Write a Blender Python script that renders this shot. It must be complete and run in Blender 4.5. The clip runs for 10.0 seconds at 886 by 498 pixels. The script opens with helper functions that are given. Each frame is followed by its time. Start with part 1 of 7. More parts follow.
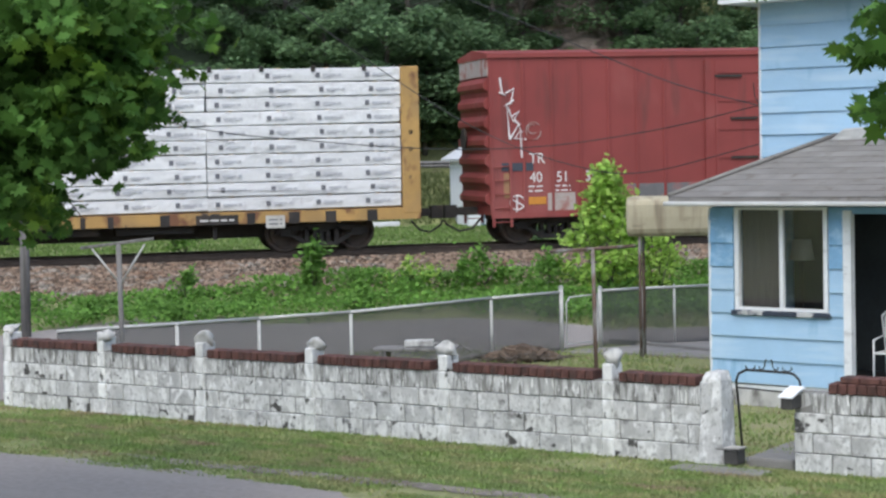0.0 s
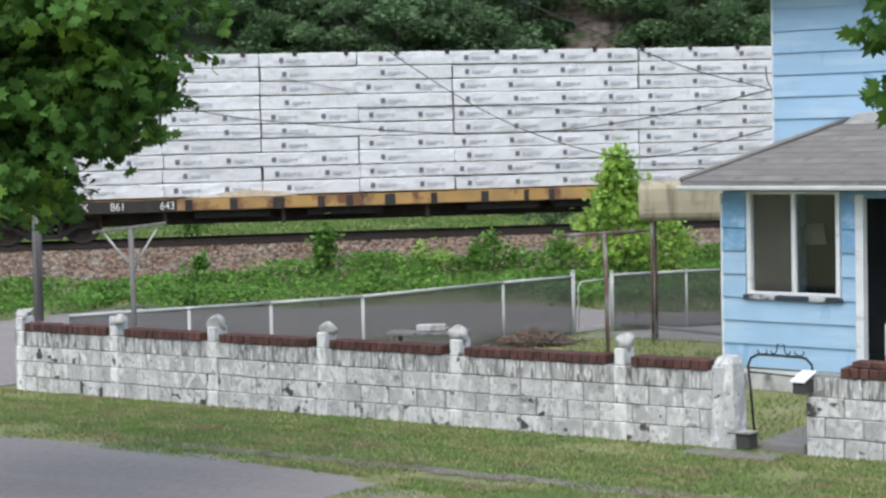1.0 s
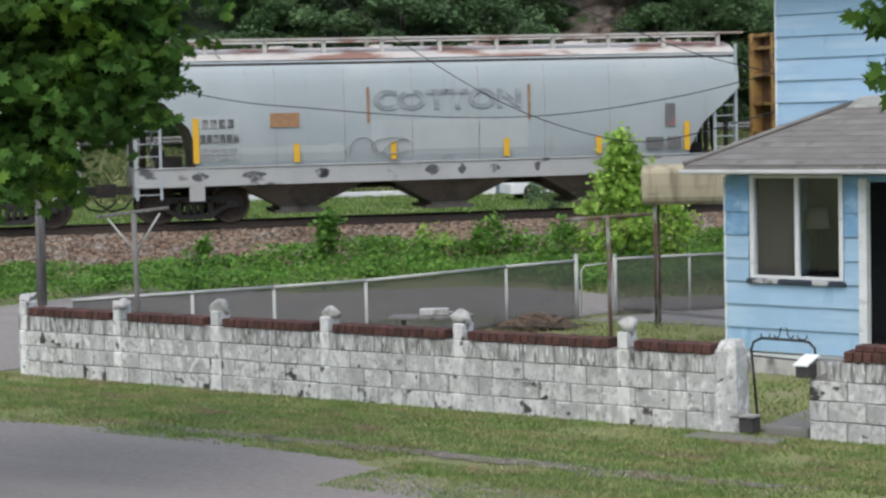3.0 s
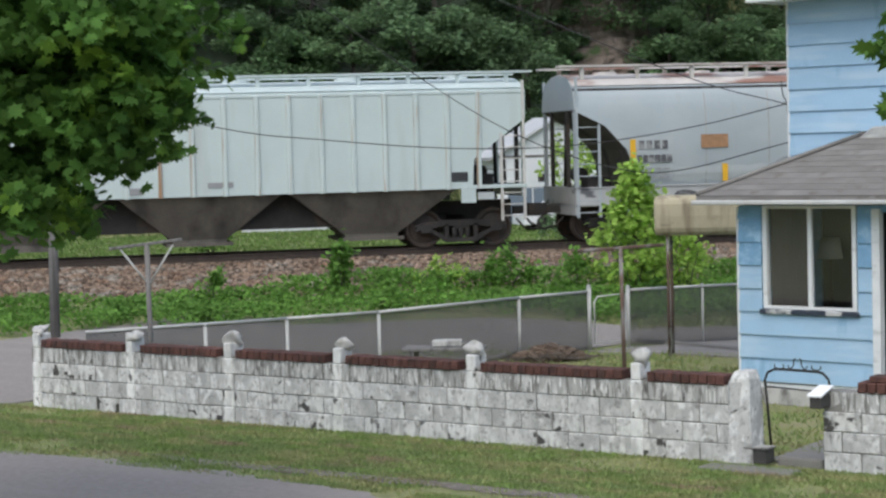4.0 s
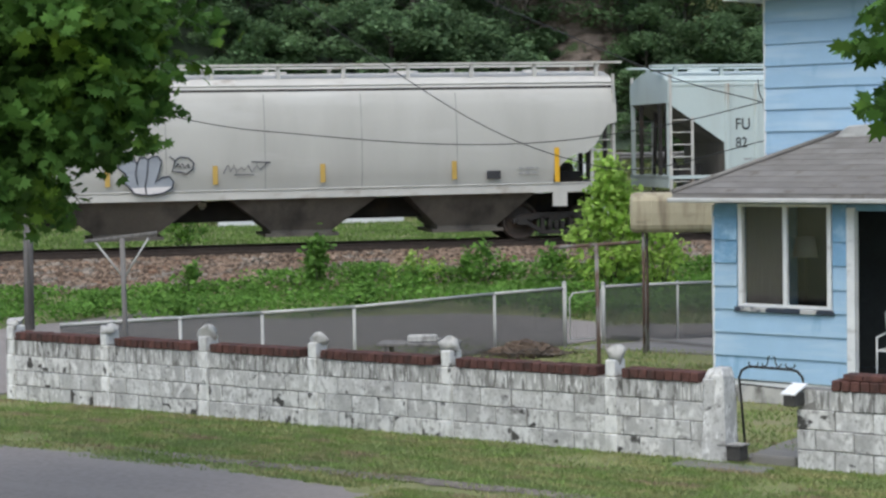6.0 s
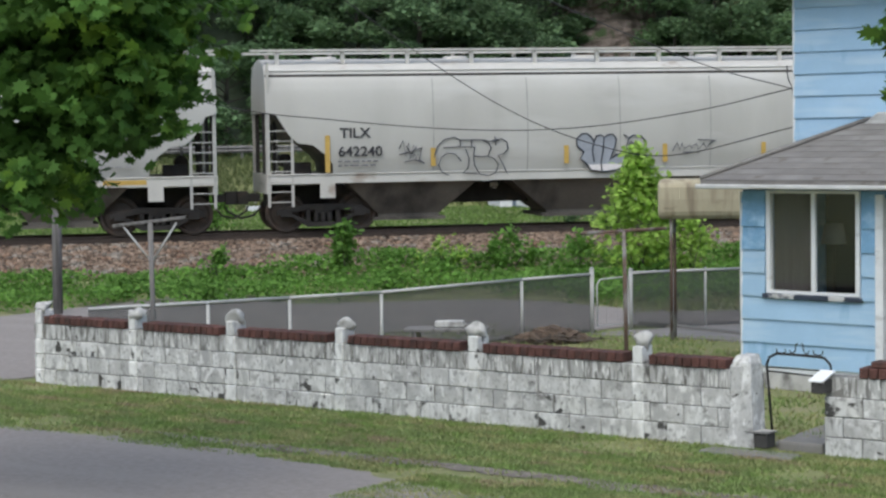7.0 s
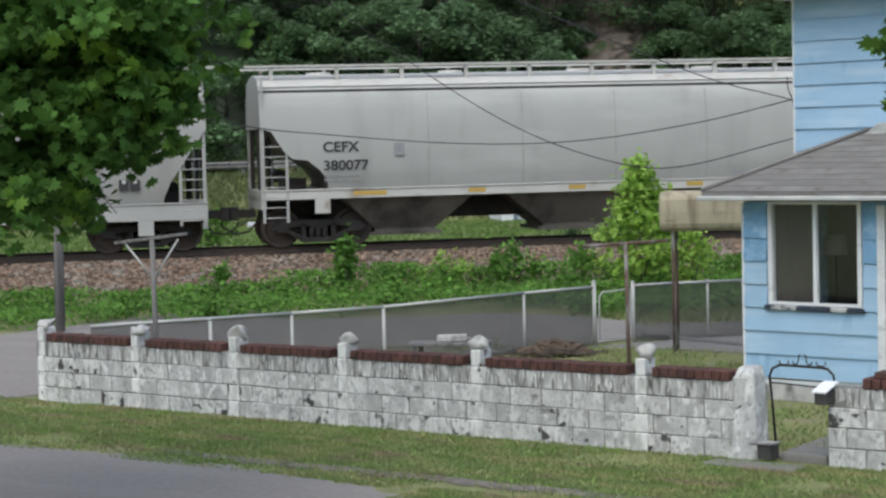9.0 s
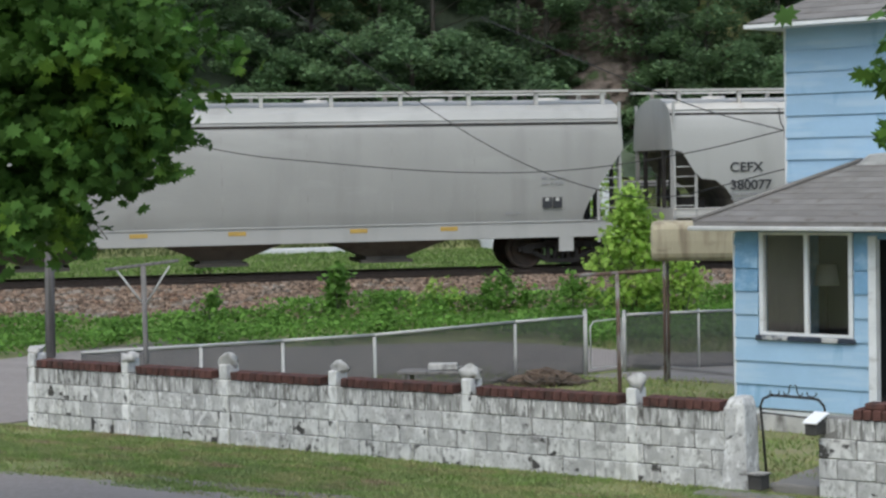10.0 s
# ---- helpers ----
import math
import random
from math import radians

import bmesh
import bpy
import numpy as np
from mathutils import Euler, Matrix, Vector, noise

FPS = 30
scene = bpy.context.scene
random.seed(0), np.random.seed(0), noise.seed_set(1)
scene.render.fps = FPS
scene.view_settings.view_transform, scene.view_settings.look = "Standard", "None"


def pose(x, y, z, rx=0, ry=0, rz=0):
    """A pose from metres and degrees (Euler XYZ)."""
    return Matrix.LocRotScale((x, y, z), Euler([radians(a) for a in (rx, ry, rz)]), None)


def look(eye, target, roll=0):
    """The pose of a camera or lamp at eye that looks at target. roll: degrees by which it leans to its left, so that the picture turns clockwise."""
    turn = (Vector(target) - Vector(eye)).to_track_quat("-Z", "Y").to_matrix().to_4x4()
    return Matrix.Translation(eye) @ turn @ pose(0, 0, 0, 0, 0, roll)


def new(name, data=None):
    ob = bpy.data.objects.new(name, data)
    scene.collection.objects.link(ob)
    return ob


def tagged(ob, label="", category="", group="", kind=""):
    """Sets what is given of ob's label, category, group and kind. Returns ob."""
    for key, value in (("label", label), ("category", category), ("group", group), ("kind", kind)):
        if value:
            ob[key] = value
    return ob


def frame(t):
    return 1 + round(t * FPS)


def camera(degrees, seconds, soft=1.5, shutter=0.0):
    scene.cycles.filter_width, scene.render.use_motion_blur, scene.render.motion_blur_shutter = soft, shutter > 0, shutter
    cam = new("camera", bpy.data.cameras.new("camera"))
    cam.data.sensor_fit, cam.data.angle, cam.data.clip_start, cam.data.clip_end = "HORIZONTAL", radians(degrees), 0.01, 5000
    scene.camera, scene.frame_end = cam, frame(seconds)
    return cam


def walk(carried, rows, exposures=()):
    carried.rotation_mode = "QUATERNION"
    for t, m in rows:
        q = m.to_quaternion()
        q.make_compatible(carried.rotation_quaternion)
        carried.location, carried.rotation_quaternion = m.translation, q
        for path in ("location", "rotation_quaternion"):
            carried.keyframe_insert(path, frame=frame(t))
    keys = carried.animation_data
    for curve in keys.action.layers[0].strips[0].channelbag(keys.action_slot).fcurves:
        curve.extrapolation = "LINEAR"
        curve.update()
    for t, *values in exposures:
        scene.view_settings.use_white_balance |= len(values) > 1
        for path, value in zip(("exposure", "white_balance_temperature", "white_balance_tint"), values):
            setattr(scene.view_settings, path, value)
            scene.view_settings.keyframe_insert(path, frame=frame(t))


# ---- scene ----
# ---------------------------------------------------------------- camera
EYE = 3.27
cam = camera(25.26, 10.0, soft=2.5)


def aim(yaw, pitch, roll):
    return pose(0, 0, EYE, 90 + pitch, 0, -yaw) @ pose(0, 0, 0, 0, 0, -roll)


walk(cam, [(t, aim(a, b, c)) for t, a, b, c in (
    (0.0, 0.458, -2.922, 1.309), (0.3, 0.379, -2.947, 1.293), (0.5, 0.332, -3.017, 1.180), (0.8, 0.225, -3.260, 1.292),
    (1.0, 0.103, -3.365, 1.340), (1.5, -0.005, -3.406, 1.180), (1.8, -0.088, -3.431, 1.168), (2.0, -0.066, -3.508, 1.297),
    (2.3, -0.010, -3.769, 1.442), (2.5, 0.003, -3.864, 1.346), (3.0, 0.005, -3.823, 1.397), (3.2, -0.354, -3.277, 1.866),
    (4.3, -0.373, -2.881, 1.368), (4.5, -0.360, -2.862, 1.278), (5.0, 0.168, -2.904, 0.897), (5.2, 0.181, -2.954, 0.852),
    (6.3, 0.389, -3.115, 1.092), (6.5, -0.003, -3.161, 0.799), (6.8, -0.466, -3.221, 0.861), (7.0, -0.450, -3.460, 0.895),
    (7.5, -0.668, -3.484, 0.844), (7.8, -0.571, -3.383, 1.017), (8.0, -0.509, -3.258, 1.006), (8.3, -0.456, -3.245, 1.167),
    (8.5, -0.394, -3.347, 1.439), (8.8, -0.418, -3.151, 1.594), (9.0, -0.493, -3.048, 1.394), (9.3, -0.552, -2.905, 1.265),
    (9.5, -0.527, -2.717, 1.081), (10.0, -0.229, -2.231, 1.038))],
     [(0.0, 0.52, 6120, 6), (0.5, 0.55, 6150, 6), (1.5, 0.48, 6200, 6), (2.5, 0.32, 6350, 6), (6.5, 0.27, 6230, 5), (10.0, 0.20, 6230, 4)])

# ---------------------------------------------------------------- light
world = bpy.data.worlds.new("world")
scene.world = world
world.use_nodes = True
sky = world.node_tree.nodes.new("ShaderNodeTexSky")
sky.sky_type, sky.sun_disc = "NISHITA", False
sky.sun_elevation, sky.sun_rotation = radians(57), radians(195)
sky.air_density, sky.dust_density = 1.0, 3.0
world.node_tree.nodes["Background"].inputs[1].default_value = 0.15
world.node_tree.links.new(sky.outputs[0], world.node_tree.nodes["Background"].inputs[0])
sun = new("sun", bpy.data.lights.new("sun", "SUN"))
sun.data.energy, sun.data.angle, sun.data.color = 1.35, radians(75), (1.0, 0.96, 0.9)
sun.matrix_basis = look((0, 0, 0), (0.14, 0.52, -0.84))

# ---------------------------------------------------------------- plan
TRACK_ANGLE = 11.947
TRACK_Y = 48.1       # distance of the track's centre line
RAIL_Z = 0.87
SPEED = 10.35
WALL_ANGLE = -36.0
WALL = pose(-5.62, 26.0, 0, 0, 0, WALL_ANGLE)
HOUSE_ANGLE = -41.0
TRACK = pose(0, 0, 0, 0, 0, TRACK_ANGLE)   # x along the track, y away from the camera
rng = np.random.default_rng(7)


# ---------------------------------------------------------------- materials
def mat(name, color, rough=0.7, metal=0.0, var=0.25, scale=6.0, fine=60.0, bump=0.15, bump_dist=0.01, streak=None, random=0.0,
        island=0.0, spec=0.5, trans=0.0, coords="Object"):
    """Base colour with variation at two scales, streaks of a second colour, and fine relief."""
    m = bpy.data.materials.new(name)
    m.use_nodes = True
    nt = m.node_tree
    N, L = nt.nodes, nt.links
    bsdf = N["Principled BSDF"]
    tc = N.new("ShaderNodeTexCoord").outputs[coords]
    if random:
        # every piece takes its own stretch of the pattern
        off = N.new("ShaderNodeVectorMath")
        off.operation = "MULTIPLY_ADD"
        L.new(N.new("ShaderNodeObjectInfo").outputs["Random"], off.inputs[0])
        off.inputs[1].default_value = (37.0, 61.0, 23.0)
        L.new(tc, off.inputs[2])
        tc = off.outputs[0]

    def noise_tex(s, detail=4.0, stretch=None):
        n = N.new("ShaderNodeTexNoise")
        n.inputs["Scale"].default_value, n.inputs["Detail"].default_value = s, detail
        if stretch:
            mp = N.new("ShaderNodeMapping")
            mp.inputs["Scale"].default_value = stretch
            L.new(tc, mp.inputs[0])
            L.new(mp.outputs[0], n.inputs["Vector"])
        else:
            L.new(tc, n.inputs["Vector"])
        return n.outputs["Fac"]

    def mix(fac, a, b, blend="MIX"):
        x = N.new("ShaderNodeMix")
        x.data_type, x.blend_type = "RGBA", blend
        for sock, v in ((x.inputs[0], fac), (x.inputs[6], a), (x.inputs[7], b)):
            if isinstance(v, bpy.types.NodeSocket):
                L.new(v, sock)
            elif isinstance(v, (int, float)):
                sock.default_value = v
            else:
                sock.default_value = (*v[:3], 1)
        return x.outputs[2]

    def ramp(sock, lo, hi):
        r = N.new("ShaderNodeMapRange")
        L.new(sock, r.inputs[0])
        r.inputs[1].default_value, r.inputs[2].default_value = lo, hi
        return r.outputs[0]

    dark = [c * (1 - var) for c in color]
    light = [min(1, c * (1 + var * 0.6)) for c in color]
    out = mix(ramp(noise_tex(scale), 0.35, 0.68), dark, light)
    out = mix(0.35, out, mix(ramp(noise_tex(fine), 0.3, 0.7), dark, light))
    for st in (streak or ()):
        col, stretch, lo, hi = st
        out = mix(ramp(noise_tex(1.0, 5.0, stretch), lo, hi), out, col)
    if random:
        oi = N.new("ShaderNodeObjectInfo").outputs["Random"]
        out = mix(1.0, out, mix(ramp(oi, 0, 1), [1 - random] * 3, [1] * 3), "MULTIPLY")
    if island:
        gi = N.new("ShaderNodeNewGeometry").outputs["Random Per Island"]
        out = mix(1.0, out, mix(ramp(gi, 0, 1), [1 - island] * 3, [1] * 3), "MULTIPLY")
    L.new(out, bsdf.inputs["Base Color"])
    bsdf.inputs["Roughness"].default_value, bsdf.inputs["Metallic"].default_value = rough, metal
    bsdf.inputs["Specular IOR Level"].default_value = spec
    if trans:
        bsdf.inputs["Subsurface Weight"].default_value = 0
        tr = N.new("ShaderNodeBsdfTranslucent")
        L.new(out, tr.inputs[0])
        ms = N.new("ShaderNodeMixShader")
        ms.inputs[0].default_value = trans
        L.new(bsdf.outputs[0], ms.inputs[1])
        L.new(tr.outputs[0], ms.inputs[2])
        L.new(ms.outputs[0], N["Material Output"].inputs[0])
    if bump:
        b = N.new("ShaderNodeBump")
        b.inputs["Strength"].default_value, b.inputs["Distance"].default_value = bump, bump_dist
        L.new(noise_tex(fine), b.inputs["Height"])
        L.new(b.outputs[0], bsdf.inputs["Normal"])
    return m


RUST, GRIME = (0.16, 0.07, 0.035), (0.09, 0.085, 0.08)
M = dict(
    grass=mat("grass_soil", (0.225, 0.235, 0.10), 0.95, var=0.3, scale=9.0, fine=14, bump=0.5, bump_dist=0.05,
              streak=[((0.17, 0.21, 0.06), (0.7, 1.5, 1), 0.5, 0.7), ((0.285, 0.235, 0.165), (0.5, 1.3, 0.5), 0.58, 0.72), ((0.20, 0.17, 0.125), (3.1, 5.1, 1), 0.62, 0.72)]),
    blades=mat("grass_blades", (0.30, 0.385, 0.15), 0.8, var=0.22, scale=1.3, fine=5, bump=0, island=0.35, trans=0.3, spec=0.2,
               streak=[((0.43, 0.425, 0.20), (0.9, 2.4, 0.9), 0.44, 0.62), ((0.24, 0.34, 0.10), (1.5, 3.2, 1), 0.52, 0.64), ((0.40, 0.32, 0.21), (0.8, 2.6, 1), 0.57, 0.67), ((0.29, 0.42, 0.125), (3.5, 6.0, 1), 0.55, 0.66)]),
    field=mat("field_blades", (0.19, 0.30, 0.07), 0.75, var=0.3, scale=0.4, fine=5, bump=0, island=0.45, trans=0.25),
    bank=mat("bank_blades", (0.19, 0.23, 0.085), 0.8, var=0.3, scale=0.4, fine=5, bump=0, island=0.45, trans=0.25),
    asphalt=mat("asphalt", (0.282, 0.256, 0.243), 0.97, var=0.16, scale=14.0, fine=55, bump=0.35, bump_dist=0.01, spec=0.05,
                streak=[((0.305, 0.278, 0.26), (0.25, 1.6, 1), 0.50, 0.74), ((0.20, 0.185, 0.18), (4.0, 9.0, 1), 0.70, 0.78)]),
    gravel=mat("gravel_patch", (0.235, 0.21, 0.185), 0.97, var=0.35, scale=5.0, fine=30, bump=0.7, bump_dist=0.03, spec=0.1,
               streak=[((0.13, 0.105, 0.08), (3, 6, 3), 0.52, 0.66), ((0.36, 0.33, 0.29), (12, 18, 9), 0.62, 0.70)]),
    ballast=mat("ballast", (0.22, 0.15, 0.115), 0.95, var=0.45, scale=7.0, fine=18, bump=0.8, bump_dist=0.05, spec=0.15,
                streak=[((0.10, 0.07, 0.055), (9, 9, 9), 0.55, 0.66)]),
    stones=mat("ballast_stones", (0.34, 0.25, 0.19), 0.92, var=0.35, scale=1.2, fine=30, bump=0.2, island=0.78, spec=0.2,
               streak=[((0.36, 0.32, 0.275), (2.2, 2.2, 2.2), 0.52, 0.62), ((0.30, 0.185, 0.125), (3.1, 3.1, 3.1), 0.57, 0.66)]),
    tie=mat("tie_wood", (0.07, 0.055, 0.045), 0.9, var=0.3, scale=3, fine=40),
    rail=mat("rail_steel", (0.075, 0.055, 0.045), 0.65, 0.3, var=0.3, scale=8),
    block=mat("painted_block", (0.72, 0.715, 0.705), 0.9, var=0.10, scale=11, fine=60, bump=0.5, bump_dist=0.012, random=0.14, spec=0.2,
              streak=[((0.44, 0.435, 0.43), (3.0, 3.0, 2.6), 0.42, 0.62), ((0.52, 0.515, 0.505), (13, 13, 3.4), 0.48, 0.62), ((0.76, 0.755, 0.745), (8, 8, 5), 0.56, 0.64), ((0.42, 0.415, 0.405), (26, 26, 18), 0.52, 0.66),
                      ((0.26, 0.253, 0.245), (6.5, 6.5, 8), 0.58, 0.70), ((0.10, 0.097, 0.092), (9, 9, 8), 0.66, 0.70)]),
    block_bare=mat("flaked_block", (0.74, 0.735, 0.72), 0.9, var=0.14, scale=11, fine=60, bump=0.5, bump_dist=0.012, random=0.14, spec=0.2,
                   streak=[((0.46, 0.455, 0.445), (12, 12, 5), 0.46, 0.62), ((0.36, 0.352, 0.345), (20, 20, 14), 0.54, 0.66), ((0.085, 0.082, 0.078), (5.5, 5.5, 7.0), 0.55, 0.60)]),
    block_top=mat("stained_block", (0.62, 0.615, 0.605), 0.9, var=0.16, scale=12, fine=60, bump=0.45, bump_dist=0.01, random=0.2, spec=0.2,
                  streak=[((0.40, 0.395, 0.385), (12.0, 12.0, 3.0), 0.42, 0.56), ((0.22, 0.215, 0.205), (21.0, 21.0, 4.0), 0.50, 0.60), ((0.74, 0.735, 0.72), (30.0, 30.0, 6.0), 0.58, 0.64), ((0.12, 0.116, 0.11), (17.0, 17.0, 7.0), 0.63, 0.70)]),
    pier=mat("pier_paint", (0.82, 0.815, 0.80), 0.88, var=0.16, scale=9, fine=60, bump=0.5, bump_dist=0.012, random=0.12,
              streak=[((0.52, 0.515, 0.50), (9, 9, 4), 0.48, 0.66), ((0.12, 0.117, 0.113), (12, 12, 6), 0.61, 0.67)]),
    rubble=mat("clods_and_rubble", (0.16, 0.115, 0.085), 0.95, var=0.4, scale=5, fine=30, bump=0.5, island=0.5),
    mortar=mat("mortar", (0.24, 0.235, 0.225), 0.95, var=0.35, scale=6, fine=60, bump=0.4),
    brick=mat("cap_brick", (0.125, 0.055, 0.045), 0.9, var=0.4, scale=9, fine=60, bump=0.4, random=0.3,
              streak=[((0.06, 0.035, 0.03), (6, 6, 6), 0.5, 0.68)]),
    concrete=mat("weathered_concrete", (0.50, 0.49, 0.47), 0.92, var=0.25, scale=3, fine=45, bump=0.4, bump_dist=0.01,
                 streak=[((0.15, 0.145, 0.135), (5, 5, 3), 0.52, 0.72)]),
    slab=mat("path_concrete", (0.22, 0.21, 0.20), 0.92, var=0.2, scale=2, fine=45, bump=0.3, streak=[((0.16, 0.155, 0.14), (2, 2, 2), 0.5, 0.75)]),
    walk=mat("walk_concrete", (0.29, 0.275, 0.265), 0.95, var=0.18, scale=1.5, fine=45, bump=0.3, spec=0.1, streak=[((0.20, 0.19, 0.18), (0.8, 2.6, 2), 0.5, 0.72)]),
    dark_block=mat("dark_block", (0.06, 0.057, 0.055), 0.9, var=0.3, scale=8, fine=50),
    siding=mat("blue_siding", (0.36, 0.535, 0.715), 0.6, var=0.08, scale=2.0, fine=40, bump=0.12, random=0.07,
               streak=[((0.48, 0.62, 0.745), (0.9, 0.9, 7), 0.50, 0.75), ((0.16, 0.33, 0.50), (3.0, 3.0, 0.7), 0.60, 0.78)]),
    # darker copy of the siding: eave shade and old paint in one colour
    siding_dark=mat("shaded_old_siding", (0.22, 0.41, 0.62), 0.6, var=0.2, scale=4.0, fine=40, bump=0.12, random=0.1,
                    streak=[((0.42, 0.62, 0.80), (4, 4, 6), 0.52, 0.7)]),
    trim=mat("white_trim", (0.74, 0.75, 0.76), 0.55, var=0.1, scale=5, fine=40, streak=[((0.42, 0.42, 0.42), (3, 3, 9), 0.60, 0.8)]),
    lidwhite=mat("clean_white_paint", (0.85, 0.85, 0.85), 0.5, var=0.04, scale=5, fine=40),
    gutter=mat("dull_gutter", (0.52, 0.52, 0.51), 0.6, var=0.2, scale=3, fine=40, streak=[((0.25, 0.24, 0.23), (2, 2, 9), 0.52, 0.75)]),
    sill=mat("peeling_sill", (0.5, 0.5, 0.5), 0.8, var=0.2, scale=10, fine=60, streak=[((0.03, 0.04, 0.06), (5, 5, 5), 0.45, 0.52)]),
    shingle=mat("roof_shingle", (0.205, 0.193, 0.183), 0.97, var=0.16, scale=3.0, fine=35, bump=0.4, bump_dist=0.01, random=0.05, spec=0.15,
                streak=[((0.245, 0.235, 0.225), (1.3, 1.3, 1.3), 0.5, 0.68), ((0.15, 0.135, 0.12), (5, 5, 5), 0.58, 0.70)]),
    # near-black in place of an unlit room's gloom
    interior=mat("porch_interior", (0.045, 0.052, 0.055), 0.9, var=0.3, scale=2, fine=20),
    curtain=mat("curtain_cloth", (0.05, 0.045, 0.042), 0.95, var=0.12, scale=3, fine=120, bump=0.1),
    lampshade=mat("lampshade_cloth", (0.34, 0.33, 0.31), 0.9, var=0.1),
    galv=mat("galvanised_steel", (0.49, 0.49, 0.48), 0.6, 0.15, var=0.18, scale=4, fine=60, bump=0.1),
    wire=mat("chain_link", (0.115, 0.117, 0.113), 0.6, 0.2, var=0.15, scale=4, fine=20, bump=0),
    iron=mat("black_iron", (0.022, 0.021, 0.02), 0.6, 0.2, var=0.3, scale=20),
    rusty=mat("rusty_pipe", (0.13, 0.085, 0.065), 0.85, 0.2, var=0.4, scale=6, streak=[((0.26, 0.25, 0.24), (4, 4, 2), 0.5, 0.62)]),
    greywood=mat("grey_wood", (0.19, 0.18, 0.175), 0.9, var=0.25, scale=5, fine=50, streak=[((0.10, 0.095, 0.09), (14, 14, 0.8), 0.5, 0.65)]),
    tank=mat("tank_paint", (0.43, 0.38, 0.27), 0.7, 0.1, var=0.15, scale=2, fine=40,
             streak=[((0.24, 0.20, 0.14), (5, 5, 0.9), 0.5, 0.66), ((0.17, 0.14, 0.10), (1.5, 1.5, 6), 0.62, 0.75)]),
    cable=mat("black_cable", (0.03, 0.03, 0.031), 0.8, var=0.1, bump=0),
    weed=mat("weed_leaves", (0.225, 0.43, 0.085), 0.7, spec=0.25, var=0.35, scale=0.9, fine=6, bump=0, island=0.5, trans=0.45),
    sapling=mat("sapling_leaves", (0.52, 0.74, 0.17), 0.7, spec=0.2, var=0.25, scale=2, fine=6, bump=0, island=0.4, trans=0.5),
    maple=mat("maple_leaves", (0.115, 0.240, 0.050), 0.7, var=0.35, scale=0.8, fine=5, bump=0, island=0.55, trans=0.4, spec=0.18,
              streak=[((0.24, 0.40, 0.05), (1.4, 1.4, 1.4), 0.55, 0.72)]),
    forest=mat("forest_leaves", (0.29, 0.455, 0.225), 0.85, var=0.4, scale=0.25, fine=2, bump=0, island=0.4, trans=0.45, random=0.55, spec=0.2),
    limb=mat("woodland_bark", (0.07, 0.062, 0.052), 0.95, var=0.35, scale=3, fine=25, bump=0.4),
    bark=mat("bark", (0.11, 0.09, 0.075), 0.95, var=0.35, scale=3, fine=25, bump=0.6, bump_dist=0.02),
    rock=mat("rock_face", (0.235, 0.19, 0.163), 0.97, var=0.35, scale=0.8, fine=6, bump=0.9, bump_dist=0.2, spec=0.15,
             streak=[((0.09, 0.075, 0.06), (0.5, 0.5, 1.6), 0.50, 0.62), ((0.07, 0.10, 0.045), (0.9, 0.9, 0.7), 0.56, 0.64)]),
    hillsoil=mat("forest_floor", (0.09, 0.12, 0.08), 0.98, var=0.5, scale=0.3, fine=3, bump=0.5, bump_dist=0.1),
    # rolling stock
    boxred=mat("boxcar_red", (0.235, 0.042, 0.038), 0.6, var=0.16, scale=0.8, fine=30, bump=0.08,
               streak=[((0.30, 0.095, 0.085), (0.6, 0.6, 0.35), 0.55, 0.8), ((0.12, 0.035, 0.03), (2.5, 2.5, 0.4), 0.58, 0.8)]),
    boxpale=mat("weathered_panel", (0.42, 0.36, 0.33), 0.7, var=0.25, scale=3, streak=[((0.28, 0.09, 0.07), (3, 3, 3), 0.52, 0.66)]),
    boxpatch=mat("grey_patch_paint", (0.16, 0.155, 0.16), 0.8, var=0.3, scale=2, streak=[((0.30, 0.10, 0.09), (2, 2, 2), 0.48, 0.6)]),
    yellow=mat("railcar_yellow", (0.43, 0.26, 0.085), 0.65, var=0.2, scale=1.5, fine=30, bump=0.08,
               streak=[((0.30, 0.19, 0.08), (1.2, 1.2, 1.2), 0.48, 0.7), (RUST, (2.2, 2.2, 1.6), 0.52, 0.64), ((0.06, 0.04, 0.03), (3.2, 3.2, 2.5), 0.62, 0.70)]),
    bulkrust=mat("rusted_sheet", (0.15, 0.085, 0.045), 0.85, var=0.4, scale=2, fine=20, bump=0.2, streak=[((0.36, 0.21, 0.07), (1.4, 1.4, 1.0), 0.56, 0.66), ((0.05, 0.035, 0.03), (2, 2, 1.2), 0.52, 0.66)]),
    pack=mat("white_wrap", (0.74, 0.735, 0.75), 0.35, var=0.09, scale=2.2, fine=9, bump=0.7, bump_dist=0.03, random=0.10,
             streak=[((0.55, 0.545, 0.555), (1.6, 1.6, 7), 0.52, 0.72), ((0.60, 0.58, 0.60), (7, 7, 2.5), 0.60, 0.74)]),
    packink=mat("print_dark", (0.15, 0.15, 0.17), 0.6, var=0.2, bump=0),
    packgrey=mat("print_grey", (0.49, 0.49, 0.525), 0.6, var=0.2, scale=20, bump=0),
    boards=mat("bare_boards", (0.58, 0.47, 0.34), 0.85, var=0.2, scale=6, fine=40, streak=[((0.70, 0.66, 0.62), (2, 2, 14), 0.52, 0.62)]),
    lumber=mat("raw_lumber", (0.50, 0.33, 0.17), 0.8, var=0.2, scale=8),
    dark=mat("underframe_black", (0.038, 0.034, 0.032), 0.85, 0.1, var=0.35, scale=3, fine=30, streak=[((0.075, 0.055, 0.042), (2, 2, 2), 0.55, 0.75)]),
